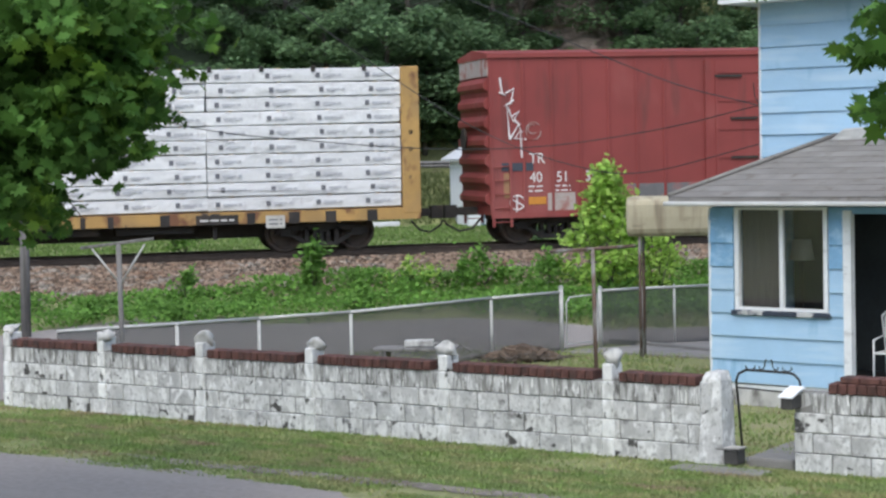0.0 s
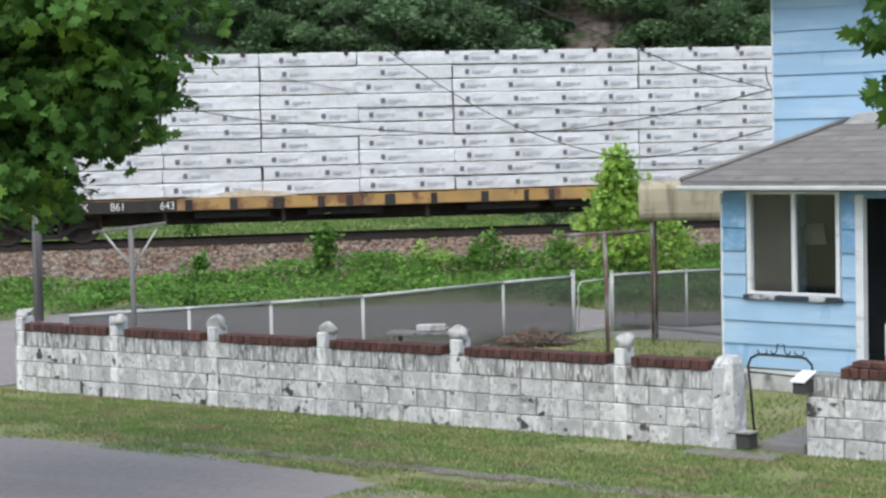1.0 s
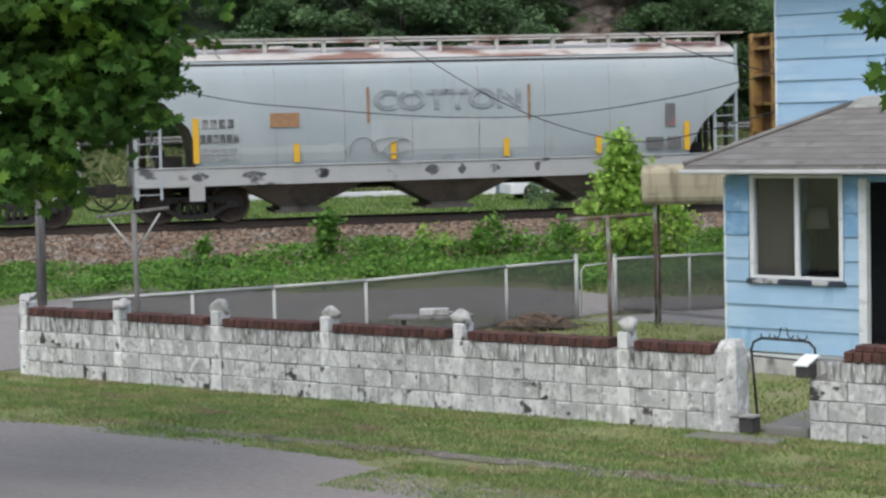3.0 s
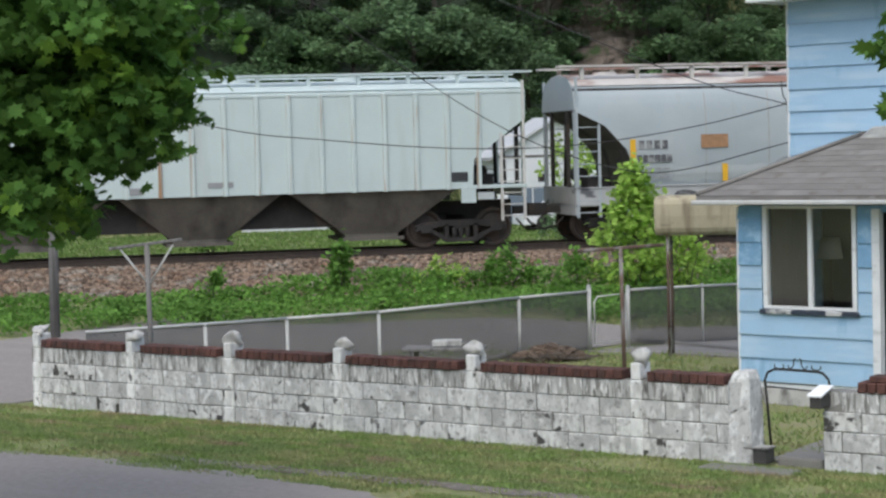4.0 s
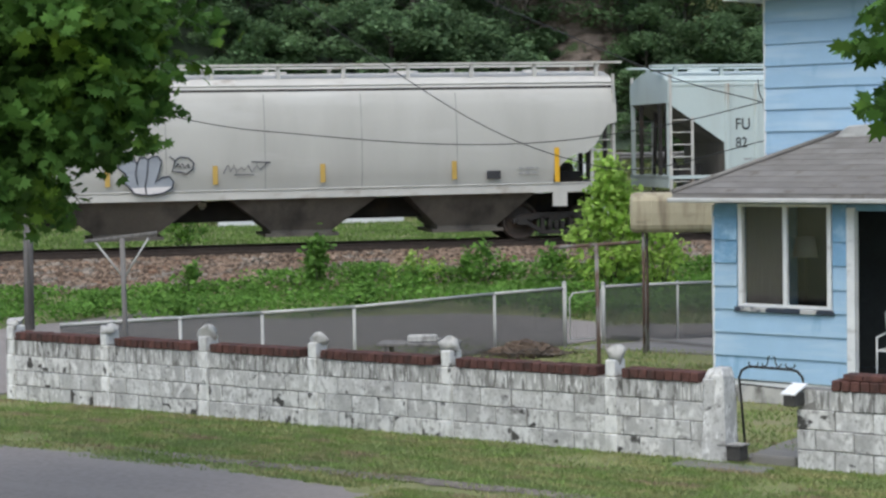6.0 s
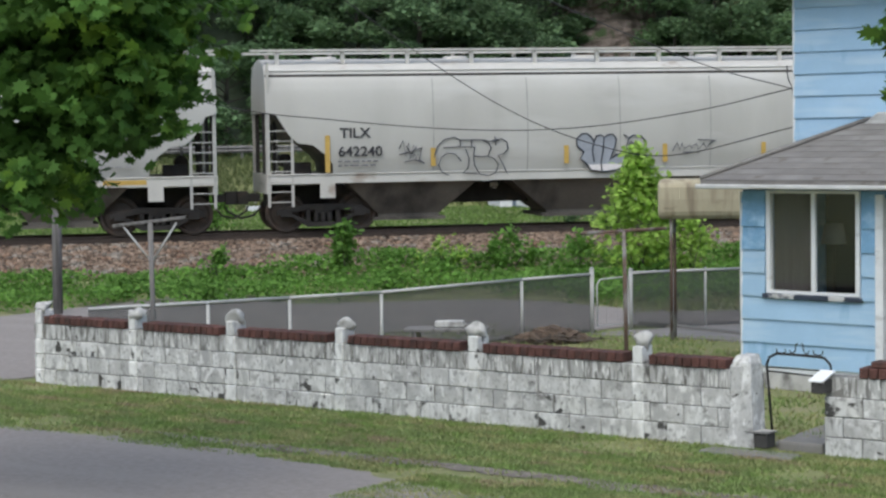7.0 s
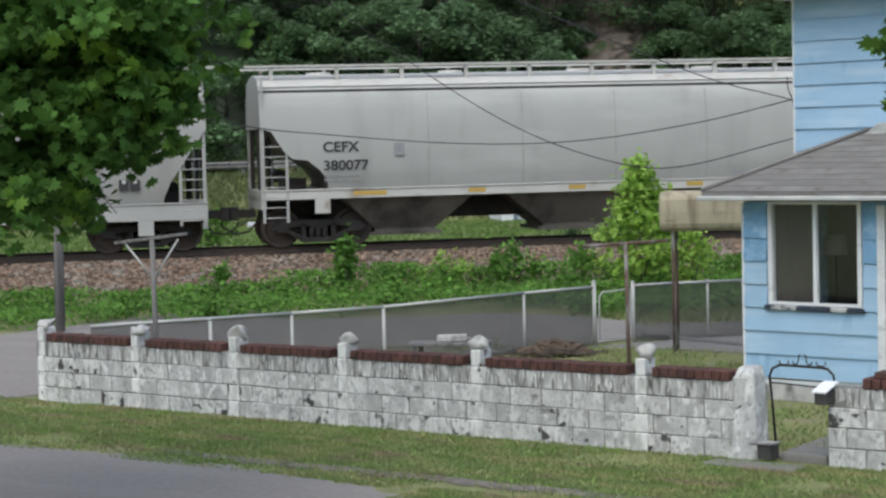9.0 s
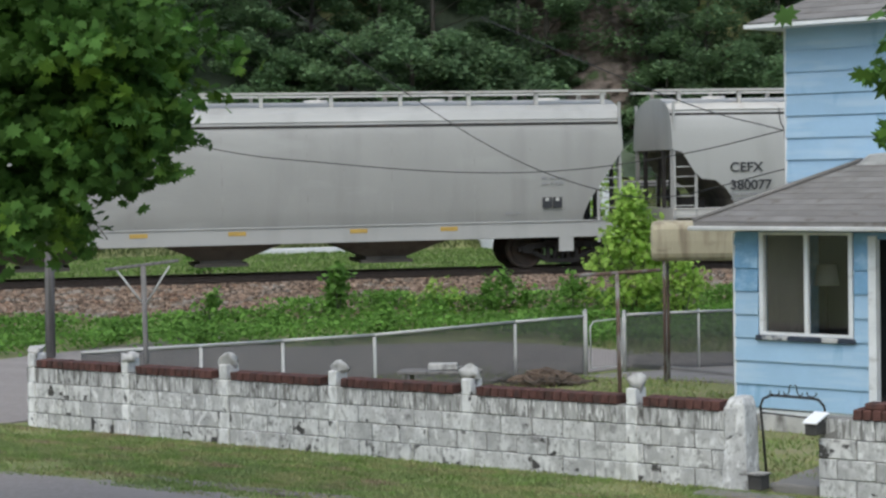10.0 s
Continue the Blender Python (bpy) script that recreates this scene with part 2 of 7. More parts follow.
    wheel=mat("wheel_steel", (0.07, 0.054, 0.045), 0.6, 0.35, var=0.3, scale=6, streak=[((0.09, 0.058, 0.042), (4, 4, 4), 0.5, 0.7)]),
    silver=mat("steel_bright", (0.42, 0.41, 0.40), 0.45, 0.5, var=0.2, scale=6),
    hop_grey=mat("hopper_blue_grey", (0.36, 0.40, 0.425), 0.55, var=0.08, scale=0.9, fine=26, bump=0.07,
                 streak=[((0.43, 0.455, 0.465), (0.35, 0.35, 0.5), 0.52, 0.75), ((0.27, 0.285, 0.29), (2.2, 2.2, 0.25), 0.60, 0.82)]),
    hop_roofrust=mat("weathered_roof", (0.52, 0.49, 0.47), 0.7, var=0.15, scale=2, streak=[((0.25, 0.14, 0.11), (0.7, 0.7, 3), 0.50, 0.62)]),
    hop_patch=mat("pale_touch_up_paint", (0.425, 0.455, 0.47), 0.6, var=0.06, scale=1.5, fine=26, bump=0.05,
                  streak=[((0.36, 0.39, 0.41), (1.2, 1.2, 0.5), 0.5, 0.8)]),
    hop_mint=mat("hopper_pale_green", (0.50, 0.57, 0.57), 0.55, var=0.06, scale=0.8, fine=26, bump=0.07,
                 streak=[((0.43, 0.47, 0.46), (1.8, 1.8, 0.3), 0.56, 0.8)]),
    hop_mint_rib=mat("hopper_rib", (0.52, 0.59, 0.585), 0.55, var=0.07, scale=0.8, fine=26, bump=0.07,
                     streak=[((0.30, 0.17, 0.09), (9, 9, 0.30), 0.52, 0.66), ((0.42, 0.36, 0.29), (14, 14, 0.8), 0.56, 0.70)]),
    hop_tan=mat("hopper_warm_grey", (0.475, 0.462, 0.435), 0.55, var=0.06, scale=0.7, fine=26, bump=0.07,
                streak=[((0.40, 0.385, 0.36), (0.9, 0.9, 0.22), 0.50, 0.8), ((0.53, 0.52, 0.50), (0.4, 0.4, 1.6), 0.56, 0.8)]),
    hop_grey2=mat("hopper_dull_grey", (0.405, 0.40, 0.385), 0.55, var=0.07, scale=0.7, fine=26, bump=0.07,
                  streak=[((0.31, 0.305, 0.29), (1.3, 1.3, 0.2), 0.52, 0.8), ((0.47, 0.465, 0.45), (0.4, 0.4, 1.6), 0.56, 0.8)]),
    hop_grey3=mat("hopper_sooty_grey", (0.345, 0.338, 0.322), 0.6, var=0.08, scale=0.7, fine=26, bump=0.07,
                  streak=[((0.27, 0.262, 0.25), (1.3, 1.3, 0.2), 0.52, 0.8), ((0.40, 0.395, 0.38), (0.4, 0.4, 1.6), 0.56, 0.8), ((0.17, 0.10, 0.06), (7, 7, 5), 0.74, 0.80)]),
    hop_white=mat("hopper_sill_white", (0.53, 0.515, 0.485), 0.6, var=0.12, scale=1.5, fine=26,
                  streak=[((0.30, 0.25, 0.21), (1.6, 1.6, 2.5), 0.58, 0.76)]),
    hop_sillgrey=mat("hopper_sill_grey", (0.40, 0.40, 0.40), 0.6, var=0.12, scale=1.5, fine=26,
                     streak=[((0.10, 0.10, 0.11), (1.0, 1.0, 2.5), 0.60, 0.66)]),
    bay=mat("bay_grime", (0.15, 0.132, 0.113), 0.8, var=0.3, scale=1.2, fine=20, streak=[((0.045, 0.04, 0.037), (1.4, 1.4, 0.6), 0.5, 0.72)]),
    seam=mat("panel_seam", (0.36, 0.352, 0.335), 0.7, var=0.25, scale=3, bump=0),
    safety=mat("reflector_yellow", (0.72, 0.40, 0.02), 0.5, var=0.1, bump=0),
    safety_dull=mat("reflector_ochre", (0.50, 0.33, 0.08), 0.6, var=0.15, bump=0),
    ink=mat("stencil_black", (0.035, 0.035, 0.04), 0.7, var=0.2, bump=0),
    ghost=mat("ghost_letters", (0.245, 0.265, 0.285), 0.65, var=0.15, scale=3, bump=0, streak=[((0.37, 0.405, 0.43), (3.5, 3.5, 3.5), 0.46, 0.62)]),
    faded_ink=mat("worn_black_spray", (0.10, 0.10, 0.11), 0.7, var=0.3, scale=5, bump=0, streak=[((0.28, 0.28, 0.28), (5, 5, 5), 0.52, 0.62)]),
    faded=mat("faded_stencil", (0.29, 0.29, 0.30), 0.7, var=0.2, bump=0),
    whiteink=mat("stencil_white", (0.72, 0.70, 0.68), 0.7, var=0.1, bump=0),
    orange=mat("orange_plate", (0.55, 0.23, 0.03), 0.6, var=0.15, bump=0),
    brownplate=mat("rusty_plate", (0.34, 0.19, 0.10), 0.7, var=0.25, bump=0),
    spray=mat("spray_paint", (0.05, 0.055, 0.075), 0.6, var=0.2, bump=0),
    sprayfill=mat("blue_grey_spray", (0.30, 0.32, 0.36), 0.6, var=0.15, scale=3, bump=0, streak=[((0.22, 0.235, 0.27), (0.8, 0.8, 3), 0.5, 0.7)]),
    spraywhite=mat("white_spray", (0.70, 0.66, 0.66), 0.6, var=0.1, bump=0),
    # far
    garage=mat("white_garage", (0.72, 0.73, 0.76), 0.6, var=0.06, scale=1, fine=10),
    garagedoor=mat("blue_grey_door", (0.16, 0.20, 0.26), 0.6, var=0.1, scale=1),
    farroof=mat("pale_metal_roof", (0.62, 0.63, 0.66), 0.5, 0.1, var=0.08, scale=1),
)
glass = bpy.data.materials.new("window_glass")
glass.use_nodes = True
_b = glass.node_tree.nodes["Principled BSDF"]
_b.inputs["Base Color"].default_value = (0.9, 0.93, 0.93, 1)
_b.inputs["Roughness"].default_value = 0.03
_b.inputs["Transmission Weight"].default_value = 1.0
M["glass"] = glass


# ---------------------------------------------------------------- mesh helpers
def box(bm, x0, x1, y0, y1, z0, z1, mi=0, m=None):
    v = [bm.verts.new((m @ Vector((x, y, z))) if m else (x, y, z)) for x in (x0, x1) for y in (y0, y1) for z in (z0, z1)]
    for f in ((0, 1, 3, 2), (4, 6, 7, 5), (0, 4, 5, 1), (2, 3, 7, 6), (0, 2, 6, 4), (1, 5, 7, 3)):
        bm.faces.new([v[i] for i in f]).material_index = mi


def tube(bm, a, b, r, n=8, r2=None, mi=0):
    """A round bar from a to b."""
    a, b = Vector(a), Vector(b)
    q = (b - a).to_track_quat("Z", "Y")
    r2 = r if r2 is None else r2
    rings = []
    for p, rr in ((a, r), (b, r2)):
        rings.append([bm.verts.new(p + q @ Vector((rr * math.cos(2 * math.pi * i / n), rr * math.sin(2 * math.pi * i / n), 0))) for i in range(n)])
    for i in range(n):
        f = bm.faces.new((rings[0][i], rings[0][(i + 1) % n], rings[1][(i + 1) % n], rings[1][i]))
        f.smooth, f.material_index = n > 5, mi
    bm.faces.new(rings[0][::-1]).material_index = mi
    bm.faces.new(rings[1]).material_index = mi


def path_tube(bm, pts, r, n=6, mi=0):
    """One bent round bar through the points, mitred at every bend."""
    P = [Vector(p) for p in pts]
    shut = (P[0] - P[-1]).length < 1e-6
    if shut:
        P = P[:-1]
    k = len(P)
    rings, up = [], None
    for i in range(k):
        a = P[i] - P[i - 1] if i or shut else P[1] - P[0]
        b = P[(i + 1) % k] - P[i] if i < k - 1 or shut else a
        a, b = a.normalized(), b.normalized()
        d = (a + b).normalized() if (a + b).length > 1e-4 else a
        if up is None:
            up = d.orthogonal().normalized()
        up = (up - d * up.dot(d)).normalized()
        side = d.cross(up)
        rings.append([bm.verts.new(P[i] + (up * math.cos(2 * math.pi * j / n) + side * math.sin(2 * math.pi * j / n)) * r) for j in range(n)])
    for i in range(k if shut else k - 1):
        A, B = rings[i], rings[(i + 1) % k]
        for j in range(n):
            f = bm.faces.new((A[j], A[(j + 1) % n], B[(j + 1) % n], B[j]))
            f.smooth, f.material_index = n > 5, mi
    if not shut:
        bm.faces.new(rings[0][::-1]).material_index = mi
        bm.faces.new(rings[-1]).material_index = mi


def prism(bm, poly, y0, y1, mi=0, axis="y"):
    """A polygon in x, z pushed from y0 to y1 (or in y, z pushed along x)."""
    def at(p, d):
        return (p[0], d, p[1]) if axis == "y" else ((d, p[0], p[1]) if axis == "x" else (p[0], p[1], d))
    a = [bm.verts.new(at(p, y0)) for p in poly]
    b = [bm.verts.new(at(p, y1)) for p in poly]
    n = len(poly)
    for i in range(n):
        bm.faces.new((a[i], a[(i + 1) % n], b[(i + 1) % n], b[i])).material_index = mi
    bm.faces.new(a[::-1]).material_index = mi
    bm.faces.new(b).material_index = mi


def loft(bm, rings, smooth=False, mi=0, caps=True):
    vs = [[bm.verts.new(p) for p in r] for r in rings]
    n = len(vs[0])
    for a, b in zip(vs, vs[1:]):
        for i in range(n):
            f = bm.faces.new((a[i], a[(i + 1) % n], b[(i + 1) % n], b[i]))
            f.smooth, f.material_index = smooth, mi
    if caps:
        bm.faces.new(vs[0][::-1]).material_index = mi
        bm.faces.new(vs[-1]).material_index = mi


def bevel(bm, w, seg=1):
    bmesh.ops.bevel(bm, geom=bm.edges[:], offset=w, segments=seg, affect="EDGES", profile=0.6)


def mesh_of(name, bm, *mats):
    bmesh.ops.recalc_face_normals(bm, faces=bm.faces[:])
    me = bpy.data.meshes.new(name)
    bm.to_mesh(me)
    bm.free()
    for m in mats:
        me.materials.append(M[m] if isinstance(m, str) else m)
    return me


def part(name, bm, material, parent=None, label="", m=None):
    """Links a bmesh (or a ready mesh) as one object under a thing or a part."""
    me = bm if isinstance(bm, bpy.types.Mesh) else mesh_of(name, bm, *(material if isinstance(material, (list, tuple)) else [material]))
    ob = new(name, me)
    if parent:
        ob.parent = parent
    if m is not None:
        ob.matrix_basis = m
    if label:
        ob["label"] = label
    return ob


def raw_mesh(name, verts, faces, material):
    me = bpy.data.meshes.new(name)
    me.from_pydata(verts, [], faces)
    me.materials.append(M[material])
    return me


def fast_mesh(name, verts, polys, material):
    """A mesh from arrays: verts (n, 3) and faces (k, m) of equal size."""
    me = bpy.data.meshes.new(name)
    verts, polys = np.asarray(verts, np.float32), np.asarray(polys, np.int32)
    k, s = polys.shape
    me.vertices.add(len(verts))
    me.vertices.foreach_set("co", verts.ravel())
    me.loops.add(k * s)
    me.loops.foreach_set("vertex_index", polys.ravel())
    me.polygons.add(k)
    me.polygons.foreach_set("loop_start", np.arange(0, k * s, s, dtype=np.int32))
    me.update(calc_edges=True)
    me.validate()
    me.materials.append(M[material])
    return me


def thing(name, m, label, category, group=""):
    ob = new(name)
    ob.empty_display_size = 0.2
    ob.matrix_basis = m
    return tagged(ob, label, category, group)


def lettering(name, text, size, material, parent, m, stretch=1.0, bold=0.0):
    """Flat letters, read in the x-z plane of m from the -y side."""
    cu = bpy.data.curves.new(name, "FONT")
    cu.body, cu.size, cu.extrude, cu.offset = text, size, 0.002, bold
    tmp = bpy.data.objects.new(name, cu)
    me = bpy.data.meshes.new_from_object(tmp)
    bpy.data.objects.remove(tmp)
    me.materials.clear()
    me.materials.append(M[material])
    return part(name, me, None, parent, m=m @ pose(0, 0, 0, 90) @ Matrix.Diagonal((stretch, 1, 1, 1)))


def leaf_cloud(points, size, shape, spread=0.6, droop=0.4, seed=1):
    """Leaves of one outline at points, turned at random. Returns verts and faces."""
    r = np.random.default_rng(seed)
    n, k = len(points), len(shape)
    az, tilt, spin = r.uniform(0, 2 * np.pi, n), r.normal(droop, spread, n), r.uniform(0, 2 * np.pi, n)
    s = size * r.uniform(0.6, 1.25, n)
    sh = np.asarray(shape, float)
    x = sh[None, :, 0] * np.cos(spin)[:, None] - sh[None, :, 1] * np.sin(spin)[:, None]
    y = sh[None, :, 0] * np.sin(spin)[:, None] + sh[None, :, 1] * np.cos(spin)[:, None]
    z = 0.22 * (sh[None, :, 0] ** 2 + sh[None, :, 1] ** 2) * r.normal(0, 1, (n, 1))
    x, y, z = x * s[:, None], y * s[:, None], z * s[:, None]
    yy = y * np.cos(tilt)[:, None] - z * np.sin(tilt)[:, None]
    zz = y * np.sin(tilt)[:, None] + z * np.cos(tilt)[:, None]
    xx = x * np.cos(az)[:, None] - yy * np.sin(az)[:, None]
    yy = x * np.sin(az)[:, None] + yy * np.cos(az)[:, None]
    v = np.stack([xx, yy, zz], -1) + np.asarray(points)[:, None, :]
    return v.reshape(-1, 3), np.arange(n * k).reshape(n, k)


def hanging_leaves(points, size, shape, seed=1, droop=0.75):
    """Lobed leaves hanging by their stalks: tips down and outward, upper sides to the sky."""
    r = np.random.default_rng(seed)
    n, k = len(points), len(shape)
    a = r.uniform(0, 2 * np.pi, n)
    tip = np.stack([np.cos(a), np.sin(a), -droop * r.uniform(0.2, 2.2, n)], -1)
    tip /= np.linalg.norm(tip, axis=1)[:, None]
    sky_side = np.stack([r.normal(0, 0.45, n), r.normal(0, 0.45, n), np.ones(n)], -1)
    side = np.cross(tip, sky_side)
    side /= np.linalg.norm(side, axis=1)[:, None]
    nor = np.cross(side, tip)
    s = size * r.uniform(0.55, 1.2, n)
    sh = np.asarray(shape, float)
    x, y = sh[:, 0], sh[:, 1]
    lift = -0.28 * np.abs(x) - 0.10 * y * y
    v = side[:, None, :] * x[None, :, None] + tip[:, None, :] * y[None, :, None] + nor[:, None, :] * lift[None, :, None]
    v = v * s[:, None, None] + np.asarray(points)[:, None, :]
    return v.reshape(-1, 3), np.arange(n * k).reshape(n, k)


OVAL = [(-0.5, 0), (-0.2, 0.3), (0.2, 0.28), (0.55, 0), (0.2, -0.28), (-0.2, -0.3)]
MAPLE = [(-0.05, -0.5), (0.14, -0.22), (0.42, -0.30), (0.36, -0.05), (0.58, 0.10), (0.30, 0.16), (0.34, 0.42), (0.14, 0.30),
         (0.0, 0.62), (-0.14, 0.30), (-0.34, 0.42), (-0.30, 0.16), (-0.58, 0.10), (-0.36, -0.05), (-0.42, -0.30), (-0.14, -0.22)]


# ---------------------------------------------------------------- ground
def ground_z(n):
    return np.interp(n, [-1e4, 40, 43, 55, 78.5, 83.5, 87, 88, 180, 2000], [0, 0, 0.12, 0.2, 0.12, 2.0, 2.1, 2.2, 80, 90])


def make_ground():
    ss = np.concatenate([np.linspace(-1500, -60, 12), np.linspace(-50, 60, 45), np.linspace(70, 1500, 12)])
    ns = np.concatenate([np.linspace(-900, -20, 10), np.linspace(-10, 38, 25), np.linspace(40, 90, 40), np.linspace(95, 180, 12), np.linspace(220, 2000, 8)])
    S, Nn = np.meshgrid(ss, ns)
    Z = ground_z(Nn)
    lump = np.array([[noise.noise((s * 0.5, n * 0.5, 0)) * (0.05 if n > 36 else 0.0) for s in ss] for n in ns])
    v = np.stack([S, Nn, Z + lump], -1).reshape(-1, 3)
    w = len(ss)
    i = np.arange(len(ns) - 1)[:, None] * w + np.arange(w - 1)[None, :]
    f = np.stack([i, i + 1, i + w + 1, i + w], -1).reshape(-1, 4)
    ob = part("ground", fast_mesh("ground", v, f, "grass"), None, m=TRACK)
    for p in ob.data.polygons:
        p.use_smooth = True
    tagged(ob, "patchy mown grass with worn earth, rising to a bank", "ground", kind="structure")


make_ground()


def flat_sheet(name, pts, mats, label, category, z=0.015, m=None, thick=0.1):
    bm = bmesh.new()
    prism(bm, pts, z - thick, z, axis="z")
    ob = part(name, bm, mats, m=m)
    return tagged(ob, label, category, kind="structure")


def wobble_edge(x0, x1, y, amp, step, seed):
    r = np.random.default_rng(seed)
    xs = np.arange(x0, x1 + 0.01, step)
    return [(float(x), float(y + amp * (noise.noise((x * 0.6, seed, 0)) + 0.5 * r.normal(0, 0.5)))) for x in xs]


flat_sheet("road", [(x, y - max(0.0, x - 6.0) * 0.17) for x, y in wobble_edge(-45, 24, -2.85, 0.16, 0.15, 3)] + [(30, -9.2), (-45, -9.2)], "asphalt",
           "worn grey asphalt street beside a grass verge", "road", m=WALL)


def gravel_strip():
    """A worn strip of earth and gravel with ragged edges, a little proud of the soil."""
    bm = bmesh.new()
    rows = []
    for x in np.arange(4.4, 12.6, 0.07):
        top = -2.27 + 0.10 * noise.noise((x * 0.7, 1.0, 0.0)) + 0.06 * noise.noise((x * 3.1, 2.0, 0.0))
        wide = 0.30 + 0.16 * noise.noise((x * 0.9, 5.0, 0.0)) + 0.09 * noise.noise((x * 4.3, 6.0, 0.0))
        wide = max(0.04, wide * min(1.0, (x - 4.3) / 1.2, (12.7 - x) / 1.2))
        rows.append([bm.verts.new((x, top - wide * q, 0.010 + 0.006 * (q in (0.35, 0.7)))) for q in (0.0, 0.35, 0.7, 1.0)])
    for a, b in zip(rows, rows[1:]):
        for k in range(3):
            bm.faces.new((a[k], b[k], b[k + 1], a[k + 1]))
    tagged(part("gravel_strip", bm, "gravel", m=WALL), "bare earth and gravel worn along the street edge", "gravel", kind="structure")


gravel_strip()
flat_sheet("side_street", [(-7.5, -2.9), (-1.3, -2.6), (-0.75, -0.9), (-0.45, 0.3), (-0.35, 4.5), (0.4, 8.5), (-8, 12)], "asphalt",
           "grey asphalt side street at the end of the wall", "road", z=0.02, m=WALL)
flat_sheet("alley", [(-45, 24), (-6.4, 26.9), (-2.4, 28.0), (0.9, 30.7), (2.15, 31.6), (3.0, 32.5), (4.4, 30.5), (14, 29), (45, 29), (45, 41), (12, 36.3), (7.5, 35.2), (5.0, 34.7), (4.2, 34.6), (3.4, 35.0), (2.7, 35.7), (1.8, 36.9), (0.6, 37.7), (-3, 37.3), (-5.5, 34.6), (-7.4, 33.6), (-45, 31)],
           "asphalt", "grey paved lane between the yards and the railway", "road", z=0.018)
flat_sheet("kerb", [(2.95, 32.42), (4.4, 30.4), (14, 28.9), (14, 29.05), (4.45, 30.55), (3.05, 32.52)], "slab", "pale concrete edging of the lane", "kerb", z=0.07)
flat_sheet("yard_walk", [(2.05, 31.05), (2.75, 31.45), (3.5, 31.75), (4.6, 32.05), (9.0, 32.8), (9.0, 28.4), (5.2, 28.9), (4.27, 29.6), (3.1, 30.55), (2.3, 30.75)], "walk", "pale concrete walk between the lawn and the fence", "path", z=0.026)
flat_sheet("garden_path", [(10.62, 0.25), (11.25, 0.25), (11.2, 4.0), (10.4, 4.0)], "slab", "grey concrete path behind the garden gate", "path", z=0.03, m=WALL)


def blades(name, label, area, count, height, mat_name, m, seed, zfun=None, width=0.02, clump=0.0):
    r = np.random.default_rng(seed)
    x = r.uniform(area[0], area[1], count)
    y = r.uniform(area[2], area[3], count)
    keep = np.array([noise.noise((a * 0.9, b * 0.9, seed)) + r.normal(0, 0.22) > -0.05 + clump for a, b in zip(x, y)])
    x, y = x[keep], y[keep]
    n = len(x)
    z = np.zeros(n) if zfun is None else zfun(x, y)
    h = height * r.uniform(0.4, 1.3, n)
    a, lean = r.uniform(0, 6.28, n), r.normal(0, 0.5, (n, 2)) * h[:, None]
    dx, dy = np.cos(a) * width, np.sin(a) * width
    v = np.stack([np.stack([x - dx, y - dy, z], -1), np.stack([x + dx, y + dy, z], -1),
                  np.stack([x + lean[:, 0], y + lean[:, 1], z + h], -1)], 1).reshape(-1, 3)
    ob = part(name, fast_mesh(name, v, np.arange(3 * n).reshape(n, 3), mat_name), None, m=m)
    return tagged(ob, label, "grass", kind="stuff")


blades("verge_grass", "short patchy green grass on the street verge", (-1.6, 14.5, -2.28, -0.02), 110000, 0.040, "blades", WALL, 11, width=0.012, clump=-0.22)
blades("edge_grass", "thin yellow-green grass along the street edge", (-1.6, 14.5, -3.05, -2.28), 26000, 0.04, "blades", WALL, 17, width=0.013, clump=0.0)
blades("verge_grass", "thin grass beyond the gravel at the street edge", (8.6, 15, -4.3, -2.85), 42000, 0.036, "blades", WALL, 12, width=0.012, clump=-0.30)
blades("yard_grass", "short green lawn inside the garden wall", (0.3, 14, 0.25, 9), 40000, 0.06, "blades", WALL, 13, width=0.014, clump=-0.1)
blades("lane_grass", "straggly grass and weeds on the far edge of the lane", (10.1, 18.5, 32.9, 38.5), 11000, 0.16, "blades", TRACK, 16, width=0.014, clump=0.02)
blades("field_grass", "bright mown grass beyond the railway", (-16, 34, 51.5, 78.5), 90000, 0.10, "field", TRACK, 14, zfun=lambda x, y: ground_z(y), width=0.035, clump=-0.35)
blades("bank_grass", "tall olive grass on the bank beyond the field", (-16, 34, 78.5, 84.5), 40000, 0.30, "bank", TRACK, 15, zfun=lambda x, y: ground_z(y), width=0.04, clump=-0.35)


# ---------------------------------------------------------------- garden wall
def block_meshes():
    out = []
    r = np.random.default_rng(3)
    for k in range(5):
        bm = bmesh.new()
        box(bm, -0.194, 0.194, 0.0, 0.2, 0.0, 0.19)
        bevel(bm, 0.008)
        for v in bm.verts:
            v.co += Vector(r.normal(0, 0.0025, 3))
        out.append(bm)
    return out


